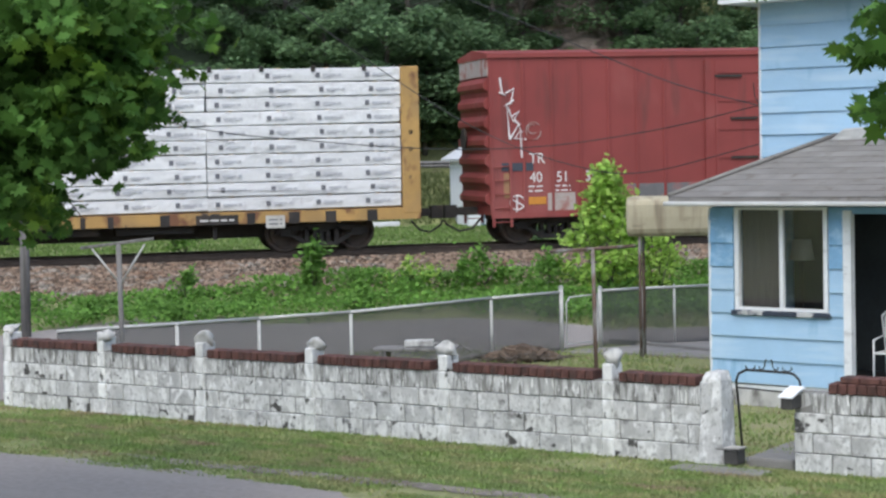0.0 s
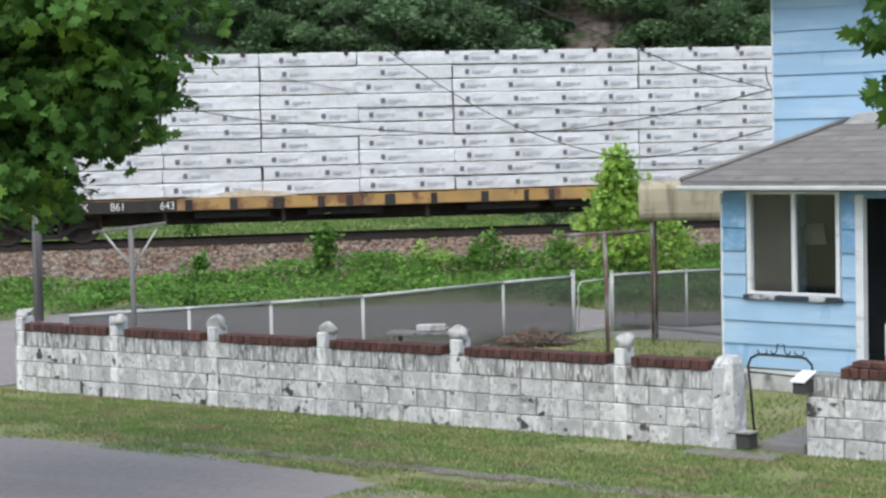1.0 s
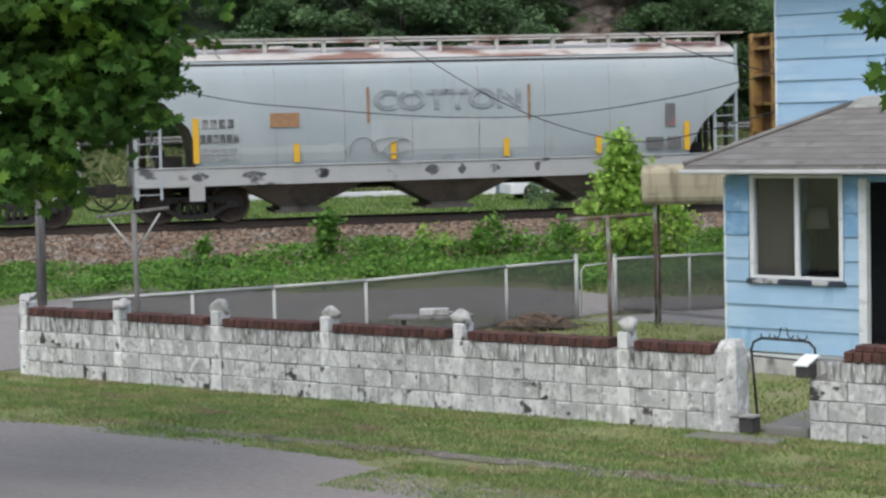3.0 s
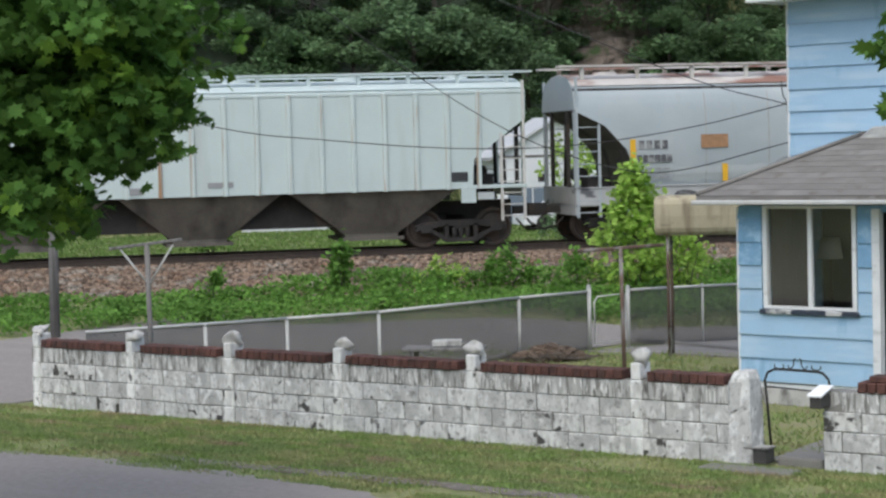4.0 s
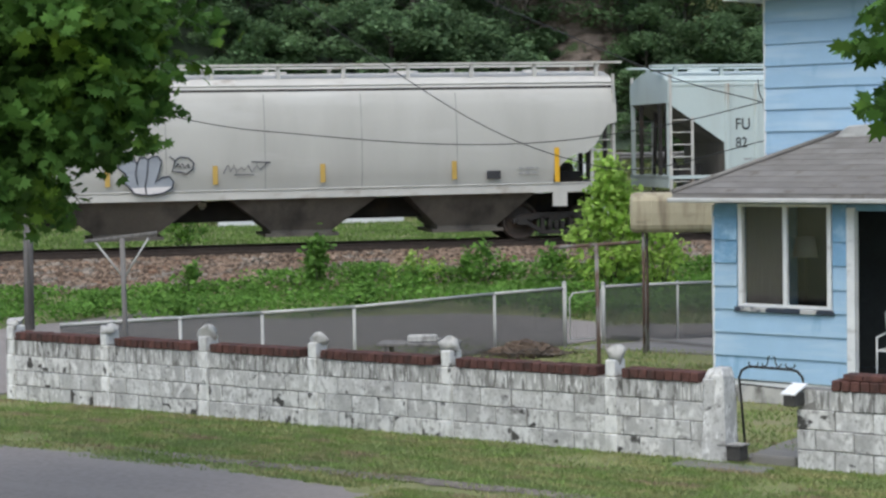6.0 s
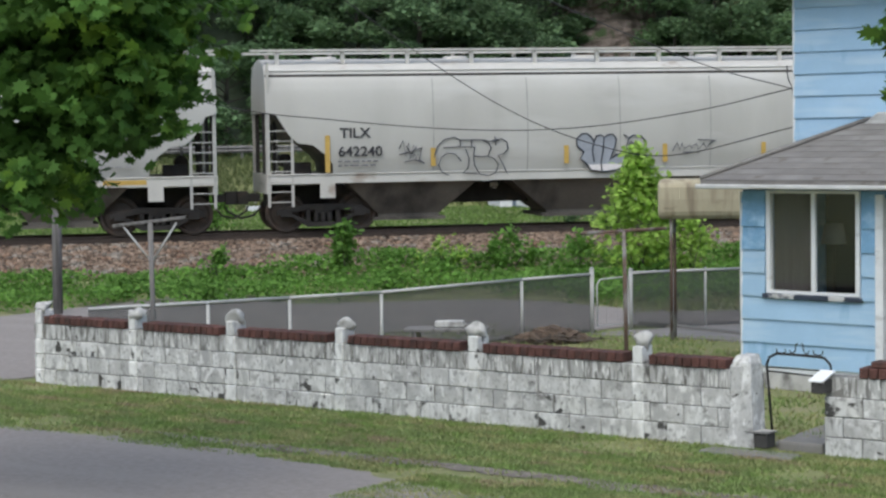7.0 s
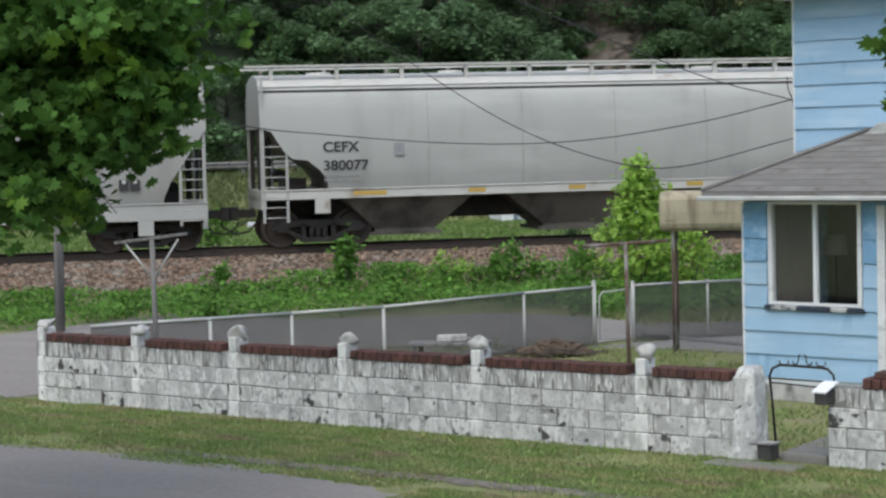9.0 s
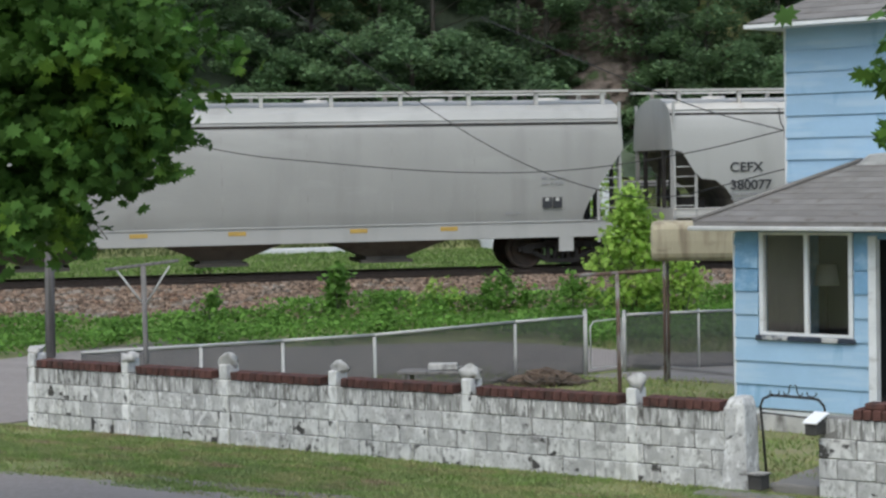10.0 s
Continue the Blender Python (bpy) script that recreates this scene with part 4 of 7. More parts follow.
def clothes_pole(x, y, h, a, b, label, material, braces):
    t = thing("clothes_pole", pose(x, y, 0), label, "clothes pole", "clothes poles")
    bm = bmesh.new()
    tube(bm, (0.02, 0, -0.05), (0, 0, h), 0.034 if braces else 0.026, 10)
    part("post", bm, material, t)
    bm = bmesh.new()
    if braces:
        box(bm, a[0], b[0], -0.03, 0.03, -0.02, 0.02, m=Matrix.Translation((0, 0, h + 0.01)) @ Matrix.Rotation(-math.atan2(b[1] - a[1], b[0] - a[0]), 4, "Y"))
        bevel(bm, 0.006)
    else:
        tube(bm, (a[0], 0, h + a[1]), (b[0], 0, h + b[1]), 0.022, 8)
    part("crossbar", bm, "greywood" if braces else material, t)
    for sx in braces:
        bm = bmesh.new()
        tube(bm, (0.01, 0, h - 0.52), (sx, 0, h - 0.03 + (0.0 if sx < 0 else 0.02)), 0.014, 6)
        part("brace", bm, "galv", t)


clothes_pole(-3.98, 25.5, 2.13, (-0.49, -0.05), (0.46, 0.05), "weathered post with a sagging crossbar and two braces", "greywood", (-0.36, 0.34))
clothes_pole(2.03, 24.2, 1.99, (-0.53, -0.02), (0.53, 0.03), "rusty steel pipe clothes pole with a T crossbar", "rusty", ())

post = thing("lamp_post", pose(-7.33, 35.9, 0), "slim grey wooden service pole by the lane", "pole")
bm = bmesh.new()
tube(bm, (0, 0, -0.1), (0.05, 0, 3.6), 0.095, 12, 0.08)
part("shaft", bm, "greywood", post)
bm = bmesh.new()
box(bm, -0.05, 0.15, -0.16, -0.08, 2.95, 3.3)
bevel(bm, 0.02)
part("meter_box", bm, "galv", post, "small pale metal box")


def oil_tank():
    """An obround heating-oil tank on tall pipe legs."""
    t = thing("oil_tank", pose(3.26, 30.2, 0, 0, 0, -14), "raised tan oval heating-oil tank on rusty pipe legs", "tank")
    ring = []
    for i in range(20):
        a = 2 * math.pi * i / 20
        ring.append((0.33 * math.copysign(abs(math.cos(a)) ** 0.5, math.cos(a)), 0.31 * math.copysign(abs(math.sin(a)) ** 0.45, math.sin(a))))
    bm = bmesh.new()
    loft(bm, [[(x, y * k, 2.16 + z * k) for y, z in ring] for x, k in ((-0.16, 0.93), (-0.13, 0.985), (-0.10, 1), (1.42, 1), (1.45, 0.985), (1.48, 0.93))], smooth=False)
    part("shell", bm, "tank", t)
    for x in (0.15, 1.0):
        bm = bmesh.new()
        loft(bm, [[(xx, y * 1.008, 2.16 + z * 1.008) for y, z in ring] for xx in (x, x + 0.02)])
        part("seam", bm, "tank", t)
    for x, y in ((0.02, -0.2), (0.02, 0.2), (1.3, -0.2), (1.3, 0.2)):
        bm = bmesh.new()
        tube(bm, (x, y, -0.05), (x, y, 1.93), 0.024, 8)
        part("leg", bm, "rusty", t)


oil_tank()


def cable(pts, label, r=0.008):
    """A hanging service wire through points; the curve between them is smooth."""
    P = [np.array(p, float) for p in pts]
    P = [2 * P[0] - P[1]] + P + [2 * P[-1] - P[-2]]
    out = []
    for i in range(1, len(P) - 2):
        for k in range(10):
            t = k / 10
            out.append(0.5 * (2 * P[i] + (P[i + 1] - P[i - 1]) * t + (2 * P[i - 1] - 5 * P[i] + 4 * P[i + 1] - P[i + 2]) * t * t + (3 * P[i] - P[i - 1] - 3 * P[i + 1] + P[i + 2]) * t ** 3))
    out.append(P[-2])
    bm = bmesh.new()
    path_tube(bm, [Vector(p) for p in out], r, 5)
    tagged(part("service_wire", bm, "cable"), label, "cable")


def W30(x, z, d=30.0):
    """A point of the wires' sheet, scaled to the distance d."""
    return (x * d / 30, d, EYE + (z - EYE) * d / 30)


cable([W30(-7.0, 4.6), W30(-3.65, 3.70), W30(-1.86, 3.44), W30(0.18, 3.26), W30(1.89, 3.27), W30(3.61, 3.49, 29), W30(5.08, 3.81, 26.8)], "thin black service wire sagging to the house")
cable([W30(-2.4, 5.8, 33), W30(-0.39, 4.3, 32), W30(1.04, 3.42, 31), W30(2.40, 2.92, 30), W30(3.4, 2.84, 29), W30(5.08, 3.22, 26.8)], "thin black wire sagging low before it meets the house")
cable([W30(0.5, 5.6, 33), W30(3.45, 4.3, 29), W30(5.08, 3.80, 26.8)], "thin black wire running up from the house corner")


cable([W30(5.0, 4.15, 26.9), W30(5.02, 3.95, 26.85), W30(5.08, 3.8, 26.8), W30(5.10, 3.45, 26.78), W30(5.12, 3.2, 26.76)], "black drop wire stapled down the house corner")


def plank_bench():
    t = thing("plank_bench", pose(-0.15, 25.6, 0, 0, 0, -8), "low weathered plank bench in the yard", "bench")
    for i in range(3):
        bm = bmesh.new()
        box(bm, -0.55, 0.52, -0.22 + i * 0.15, -0.08 + i * 0.15, 0.66, 0.70)
        bevel(bm, 0.006)
        part("plank", bm, "greywood", t)
    for x in (-0.42, 0.38):
        bm = bmesh.new()
        box(bm, x - 0.03, x + 0.03, -0.2, 0.2, 0, 0.66)
        part("leg", bm, "greywood", t)


plank_bench()
bm = bmesh.new()
box(bm, -0.19, 0.19, -0.1, 0.1, 0, 0.085)
box(bm, 0.19, 0.36, -0.1, 0.1, 0, 0.05, 1)
bevel(bm, 0.012)
tagged(part("stone_block", bm, ["concrete", "dark_block"], m=pose(-0.13, 25.62, 0.702, 0, 0, -5)), "pale concrete block lying on the bench", "block")

r = np.random.default_rng(5)
bm = bmesh.new()
for i in range(260):
    c = Vector((r.normal(0, 0.28), r.normal(0, 0.2), 0))
    h = 0.14 * math.exp(-(c.x / 0.36) ** 2)
    a, b = r.uniform(0, 6.28), r.normal(0, 0.10)
    d = Vector((math.cos(a), math.sin(a), b)) * r.uniform(0.1, 0.28)
    p = c + Vector((0, 0, r.uniform(0.02, max(h, 0.05))))
    tube(bm, p - d, p + d, 0.008, 4)
r = np.random.default_rng(91)
for k in range(120):
    a, q = r.uniform(0, 6.28), r.random() ** 0.6
    x, y = 0.52 * q * math.cos(a), 0.35 * q * math.sin(a)
    z = 0.22 * (1 - q) * r.uniform(0.3, 1.0)
    w, d, h = r.uniform(0.04, 0.12), r.uniform(0.04, 0.1), r.uniform(0.02, 0.05)
    box(bm, -w, w, -d, d, -h, h, 1, m=pose(x, y, z + 0.02, r.normal(0, 14), r.normal(0, 14), r.uniform(0, 180)))
tagged(part("brush_pile", bm, ["bark", "rubble"], m=pose(1.41, 30.05, 0.02)), "heap of brown brushwood, clods and rubble beside the yard fence", "brush", kind="stuff")
for k, (x, y, s) in enumerate(((2.75, 22.6, 0.11), (3.1, 23.3, 0.14), (2.1, 22.3, 0.10))):
    bm = bmesh.new()
    bmesh.ops.create_icosphere(bm, subdivisions=2, radius=s)
    for v in bm.verts:
        v.co = Vector((v.co.x * 1.5, v.co.y, v.co.z * 0.6)) + Vector(noise.noise_vector(v.co * 7 + Vector((k, 0, 0)))) * 0.05
    tagged(part("stone", bm, "concrete", m=pose(x, y, s * 0.4)), "pale rough stone on the lawn", "stone", "stones on the lawn")


# ---------------------------------------------------------------- railway
def railway():
    bm = bmesh.new()
    prof = [(42.6, -0.05), (43.2, 0.08), (46.15, 0.62), (46.6, 0.68), (49.6, 0.68), (50.2, 0.60), (52.2, 0.1), (52.6, -0.05)]
    xs = np.linspace(-150, 150, 160)
    vs = [[bm.verts.new((x, y + 0.2 * noise.noise((x * 0.4, y, 0)), z + (0.06 * noise.noise((x, y, 1)) if 0 < i < 7 else 0))) for i, (y, z) in enumerate(prof)] for x in xs]
    for a, b in zip(vs, vs[1:]):
        for i in range(len(prof) - 1):
            bm.faces.new((a[i], b[i], b[i + 1], a[i + 1])).smooth = True
    bed = part("ballast_bed", bm, "ballast", m=TRACK)
    tagged(bed, "railway embankment of pinkish-brown crushed stone", "ballast", kind="structure")
    # loose stones on the near slope
    r = np.random.default_rng(21)
    n = 21000
    x, y = r.uniform(-8, 27, n), 42.9 + 4.0 * r.random(n)
    z = np.interp(y, [p[0] for p in prof], [p[1] for p in prof])
    base = np.array([(1, 0, -0.3), (-0.5, 0.86, -0.3), (-0.5, -0.86, -0.3), (0.5, 0.6, 0.5), (-0.8, 0.1, 0.5), (0.4, -0.7, 0.5)])
    faces = np.array([(0, 3, 5), (0, 1, 3), (1, 4, 3), (1, 2, 4), (2, 5, 4), (2, 0, 5), (3, 4, 5)])
    s = r.uniform(0.03, 0.082, n)
    a = r.uniform(0, 6.28, n)
    v = base[None] * (s[:, None, None] * r.uniform(0.7, 1.2, (n, 6, 3)))
    vx = v[..., 0] * np.cos(a)[:, None] - v[..., 1] * np.sin(a)[:, None]
    vy = v[..., 0] * np.sin(a)[:, None] + v[..., 1] * np.cos(a)[:, None]
    v = np.stack([vx + x[:, None], vy + y[:, None], v[..., 2] + (z + 0.02)[:, None]], -1).reshape(-1, 3)
    f = (faces[None] + 6 * np.arange(n)[:, None, None]).reshape(-1, 3)
    tagged(part("ballast_stones", fast_mesh("ballast_stones", v, f, "stones"), None, m=TRACK), "loose angular pinkish-grey ballast stones", "ballast", kind="stuff")
    for side, name in ((-0.72, "rail"), (0.72, "rail")):
        bm = bmesh.new()
        y = TRACK_Y + side
        prism(bm, [(y - 0.07, 0.70), (y + 0.07, 0.70), (y + 0.07, 0.715), (y + 0.012, 0.74), (y + 0.012, 0.83), (y + 0.036, 0.84), (y + 0.036, RAIL_Z), (y - 0.036, RAIL_Z), (y - 0.036, 0.84), (y - 0.012, 0.83), (y - 0.012, 0.74), (y - 0.07, 0.715)], -150, 150, axis="x")
        tagged(part(name, bm, "rail", m=TRACK), "worn steel rail on timber sleepers", "rail", kind="structure")
    bm = bmesh.new()
    box(bm, -0.11, 0.11, TRACK_Y - 1.3, TRACK_Y + 1.3, 0.56, 0.70)
    bevel(bm, 0.01)
    me = mesh_of("sleeper", bm, "tie")
    for i in range(90):
        ob = part("sleeper", me, None, m=TRACK @ pose(-12 + i * 0.53, random.gauss(0, 0.03), random.gauss(0, 0.008)))
        tagged(ob, "dark timber railway sleeper sunk in ballast", "sleeper", "sleepers of the track", kind="structure")


railway()

# ---------------------------------------------------------------- rolling stock
CARS = []      # every car with its place along the track at the start
WHEELS = []


def wheelset_mesh():
    bm = bmesh.new()
    for y in (-0.75, 0.75):
        s = -1 if y < 0 else 1
        prof = [(0.06, 0.10), (0.06, -0.02), (0.14, -0.035), (0.34, -0.015), (0.40, -0.06), (0.457, -0.06), (0.457, 0.045), (0.485, 0.06), (0.485, 0.085), (0.39, 0.085), (0.34, 0.06), (0.14, 0.06)]
        rings = []
        for k in range(24):
            a = 2 * math.pi * k / 24
            rings.append([(math.cos(a) * p, y - s * q, math.sin(a) * p) for p, q in prof])
        vs = [[bm.verts.new(p) for p in rr] for rr in rings]
        for i in range(24):
            A, B = vs[i], vs[(i + 1) % 24]
            for j in range(len(prof) - 1):
                bm.faces.new((A[j], A[j + 1], B[j + 1], B[j]))
    tube(bm, (0, -0.98, 0), (0, 0.98, 0), 0.075, 12)
    for y in (-1.0, 0.98):
        tube(bm, (0, y - 0.03, 0), (0, y + 0.05, 0), 0.11, 10, mi=1)
        for k in range(3):
            a = k * 2.094
            box(bm, math.cos(a) * 0.06 - 0.015, math.cos(a) * 0.06 + 0.015, y - 0.045, y + 0.06, math.sin(a) * 0.06 - 0.015, math.sin(a) * 0.06 + 0.015, 1)
    return mesh_of("wheelset", bm, "wheel", "dark")


WHEELSET = wheelset_mesh()


def bogie_mesh():
    bm = bmesh.new()
    for y in (-1.0, 1.0):
        top = [(-1.12, 0.52), (-0.95, 0.60), (-0.45, 0.66), (0.45, 0.66), (0.95, 0.60), (1.12, 0.52)]
        prism(bm, top + [(1.12, 0.40), (0.92, 0.44), (0.45, 0.53), (-0.45, 0.53), (-0.92, 0.44), (-1.12, 0.40)], y - 0.07, y + 0.07)
        prism(bm, [(-0.92, 0.46), (-0.72, 0.44), (-0.30, 0.22), (0.30, 0.22), (0.72, 0.44), (0.92, 0.46), (0.38, 0.12), (-0.38, 0.12)], y - 0.06, y + 0.06)
        for x in (-0.36, 0.36):
            box(bm, x - 0.05, x + 0.05, y - 0.07, y + 0.07, 0.18, 0.58)
        for x in (-0.16, 0.0, 0.16):
            tube(bm, (x, y - 0.0, 0.24), (x, y - 0.0, 0.46), 0.065, 8)
        for x in (-0.87, 0.87):
            box(bm, x - 0.14, x + 0.14, y - 0.085, y + 0.085, 0.36, 0.56)
    box(bm, -0.2, 0.2, -1.05, 1.05, 0.44, 0.62)
    box(bm, -0.25, 0.25, -0.25, 0.25, 0.6, 0.78)
    bevel(bm, 0.012)
    return mesh_of("bogie", bm, "dark")


BOGIE = bogie_mesh()


def bogie(car, x):
    b = part("bogie", BOGIE, None, car, "grimy cast-steel two-axle bogie", m=pose(x, 0, 0))
    for dx in (-0.87, 0.87):
        w = part("wheelset", WHEELSET, None, b, m=pose(dx, 0, 0.457))
        WHEELS.append((w, dx))
    return b


def new_car(s, label, group="cars of the freight train", name="hopper_car"):
    car = thing(name, TRACK @ pose(s, TRACK_Y, RAIL_Z), label, "freight car", group)
    CARS.append((car, s))
    return car


def coupler(car, x, sg):
    bm = bmesh.new()
    box(bm, min(x, x + sg * 0.75), max(x, x + sg * 0.75), -0.09, 0.09, 0.72, 0.92)
    box(bm, min(x + sg * 0.55, x + sg * 0.85), max(x + sg * 0.55, x + sg * 0.85), -0.17, 0.15, 0.66, 0.98)
    path_tube(bm, [(x, -0.35, 0.62), (x + sg * 0.2, -0.35, 0.40), (x + sg * 0.5, -0.2, 0.33), (x + sg * 0.8, -0.1, 0.5), (x + sg * 0.85, 0, 0.6)], 0.028)
    part("coupler", bm, "dark", car, "black knuckle coupler with an air hose")


def ladder(car, x0, x1, y, z0, z1, material, rungs, z_short=None):
    bm = bmesh.new()
    for x, zt in ((x0, z1), (x1, z_short or z1)):
        box(bm, x - 0.03, x + 0.03, y - 0.035, y + 0.035, z0, zt)
    for i in range(rungs):
        z = z0 + 0.12 + i * (min(z1, z_short or z1) - z0 - 0.2) / max(rungs - 1, 1)
        tube(bm, (x0, y - 0.02, z), (x1, y - 0.02, z), 0.016, 6)
    part("ladder", bm, material, car)


def hopper(s0, s1, label, body, sill, roofm, prof, cutL, cutR, bays, sill_z=(1.18, 1.45), ribs=0, roof_rail=None, post_mat="hop_white", ladders=("hop_white", "hop_white"),
           rail_y=-0.95, rail_h=0.16, posts=11, shelf=True, flush=False, truck=1.42):
    """A covered hopper between the ends s0 and s1 along the track. prof: half section (y, z) from the sill up to the roof's middle;
    cutL, cutR: the cut-away lower corner of the side at each end (distance from the end, height)."""
    L = s1 - s0
    car = new_car((s0 + s1) / 2, label)
    h = L / 2
    ys, zs = [p[0] for p in prof], [p[1] for p in prof]
    zmin0 = zs[0]

    def cut(x):
        d0, d1 = x + h, h - x
        a = np.interp(d0, [p[0] for p in cutL], [p[1] for p in cutL])
        b = np.interp(d1, [p[0] for p in cutR], [p[1] for p in cutR])
        return max(zmin0, a, b)

    st = sorted(set([-h + p[0] for p in cutL] + [h - p[0] for p in cutR] + list(np.linspace(-h + cutL[-1][0], h - cutR[-1][0], 12))))
    zf = list(np.interp(np.linspace(0, 1, 26), np.linspace(0, 1, len(zs)), zs))
    rings = []
    for x in st:
        zc = cut(x)
        half = []
        for i, z in enumerate(zf):
            u = i / 25 * (len(zs) - 1)
            y = float(np.interp(u, range(len(ys)), ys))
            if z < zc:
                j = np.interp(zc, zs, range(len(zs)))
                y, z = float(np.interp(j, range(len(ys)), ys)), zc
            half.append((y, z))
        rings.append([(x, -y, z) for y, z in half] + [(x, y, z) for y, z in half[::-1]])
    bm = bmesh.new()
    loft(bm, rings, smooth=True)
    nr = len(rings[0])
    for i, f in enumerate(bm.faces):
        if i % nr == nr - 1 and i < nr * (len(rings) - 1):
            f.material_index, f.smooth = 1, False
    bmesh.ops.remove_doubles(bm, verts=bm.verts[:], dist=0.0005)
    for e in bm.edges:
        if len(e.link_faces) == 2 and (e.link_faces[0].normal.angle(e.link_faces[1].normal, 0) > 0.6 or e.link_faces[0].material_index != e.link_faces[1].material_index):
            e.smooth = False
    part("body", bm, [body, "bay"], car)

    # roof sheet, its edge a shade line proud of the side
    sh = [p for p in prof if p[1] > roofm[1]]
    bm = bmesh.new()
    ring = [(-y - 0.02, z + 0.015) for y, z in sh] + [(y + 0.02, z + 0.015) for y, z in sh[::-1]]
    ring += [(ring[-1][0] - 0.05, ring[-1][1] - 0.02), (ring[0][0] + 0.05, ring[0][1] - 0.02)]
    loft(bm, [[(x, y, z) for y, z in ring] for x in (-h + 0.02, h - 0.02)], smooth=False)
    bmesh.ops.recalc_face_normals(bm, faces=bm.faces[:])
    part("roof", bm, roofm[0], car)
    bm = bmesh.new()
    for y in (-1, 1):
        yy = float(np.interp(roofm[1], zs, ys)) * y
        box(bm, -h + 0.01, h - 0.01, yy - 0.03, yy + 0.03, roofm[1] - 0.05, roofm[1] + 0.01)
    part("roof_seam", bm, "dark" if not ribs else body, car)
    # side sills
    for y in (-1, 1):
        bm = bmesh.new()
        w = ys[0]
        if not flush:
            box(bm, -h, h, y * w - 0.06, y * w + 0.06, sill_z[0], sill_z[1])
            box(bm, -h, h, y * w - 0.09, y * w + 0.06, sill_z[1] - 0.035, sill_z[1])
            bevel(bm, 0.01)
        else:
            box(bm, -h, -h + 1.5, y * w - 0.05, y * w + 0.05, sill_z[0], sill_z[1])
            box(bm, h - 1.5, h, y * w - 0.05, y * w + 0.05, sill_z[0], sill_z[1])
        part("side_sill", bm, sill, car)
    # end frames: platform, posts, ladders
    for sg, ct, lm in ((-1, cutL, ladders[0]), (1, cutR, ladders[1])):
        bm = bmesh.new()
        box(bm, min(sg * h, sg * (h - 1.6)), max(sg * h, sg * (h - 1.6)), -1.45, 1.45, sill_z[0] - 0.02, sill_z[0] + 0.05)
        box(bm, min(sg * h, sg * (h - 0.12)), max(sg * h, sg * (h - 0.12)), -1.5, 1.5, sill_z[0] - 0.22, sill_z[1])
        part("end_platform", bm, sill, car)
        ztop = prof[-3][1]
        for y in (-1.42, -0.75, 0.75, 1.42):
            bm = bmesh.new()
            box(bm, sg * (h - 0.05) - 0.045, sg * (h - 0.05) + 0.045, y - 0.045, y + 0.045, sill_z[0], ct[0][1] + 0.35)
            part("end_post", bm, body if abs(y) > 1 else "dark", car)
        for y in (-1, 1):
            ladder(car, sg * (h - 0.06), sg * (h - 0.62), y * 1.53, 0.62, ztop + 0.05, lm, 8, z_short=ct[0][1] - 0.35)
        for y in (-1.53, 1.53):
            bm = bmesh.new()
            box(bm, sg * (h - 1.45) - 0.18, sg * (h - 1.45) + 0.18, y - 0.03, y + 0.03, sill_z[0] - 0.34, sill_z[0] + 0.02)
            tube(bm, (sg * (h - 1.40), y - 0.035, sill_z[0] - 0.2), (sg * (h - 1.40), y + 0.035, sill_z[0] - 0.2), 0.035, 8)
            part("jacking_pad", bm, sill, car)
        # slope sheet stiffeners and brake gear on the end
        bm = bmesh.new()
        for y in (-0.5, 0.5):
            tube(bm, (sg * (h - 0.3), y, sill_z[1]), (sg * (h - 0.35), y * 0.8, ct[0][1] + 0.2), 0.05, 6)
        box(bm, sg * (h - 0.9) - 0.3, sg * (h - 0.9) + 0.3, -0.55, 0.1, sill_z[1] - 0.2, sill_z[1] + 0.25)
        tube(bm, (sg * (h - 0.7), 0.4, sill_z[1] + 0.3), (sg * (h - 0.7), 1.0, sill_z[1] + 0.3), 0.17, 10)
        part("brake_gear", bm, "dark", car)
        coupler(car, sg * h, sg)
        bogie(car, sg * (h - (truck if not flush else 1.55)))
    # centre sill
    bm = bmesh.new()
    box(bm, -h + 0.1, h - 0.1, -0.25, 0.25, 0.60 if flush or len(bays) == 4 else 0.72, 1.1)
    part("centre_sill", bm, "dark", car)
    if flush:
        for a, b in zip(bays, bays[1:]):
            bm = bmesh.new()
            xa, xb = a[0] + a[2] / 2, b[0] - b[2] / 2
            prism(bm, [(xa, 0.58), (xb, 0.58), (xb + 0.5, 1.41), (xa - 0.5, 1.41)], -0.9, 0.9)
            part("slope_sheet", bm, "dark", car, "dark sloping sheets between the bays")
    # outlet bays
    for c, wt, wb, zb in bays:
        bm = bmesh.new()
        zt = sill_z[0] + 0.02
        top = [(c - wt / 2, -1.42, zt), (c + wt / 2, -1.42, zt), (c + wt / 2, 1.42, zt), (c - wt / 2, 1.42, zt)]
        mid = [(c - wb / 2, -0.85, zb + 0.12), (c + wb / 2, -0.85, zb + 0.12), (c + wb / 2, 0.85, zb + 0.12), (c - wb / 2, 0.85, zb + 0.12)]
        bot = [(x, y, zb) for x, y, z in mid]
        loft(bm, [top, mid, bot])
        box(bm, c - wb / 2 - 0.14, c + wb / 2 + 0.14, -0.95, 0.95, zb - 0.03, zb + 0.05)
        part("outlet_bay", bm, "bay", car, "dirty tapering outlet bay")
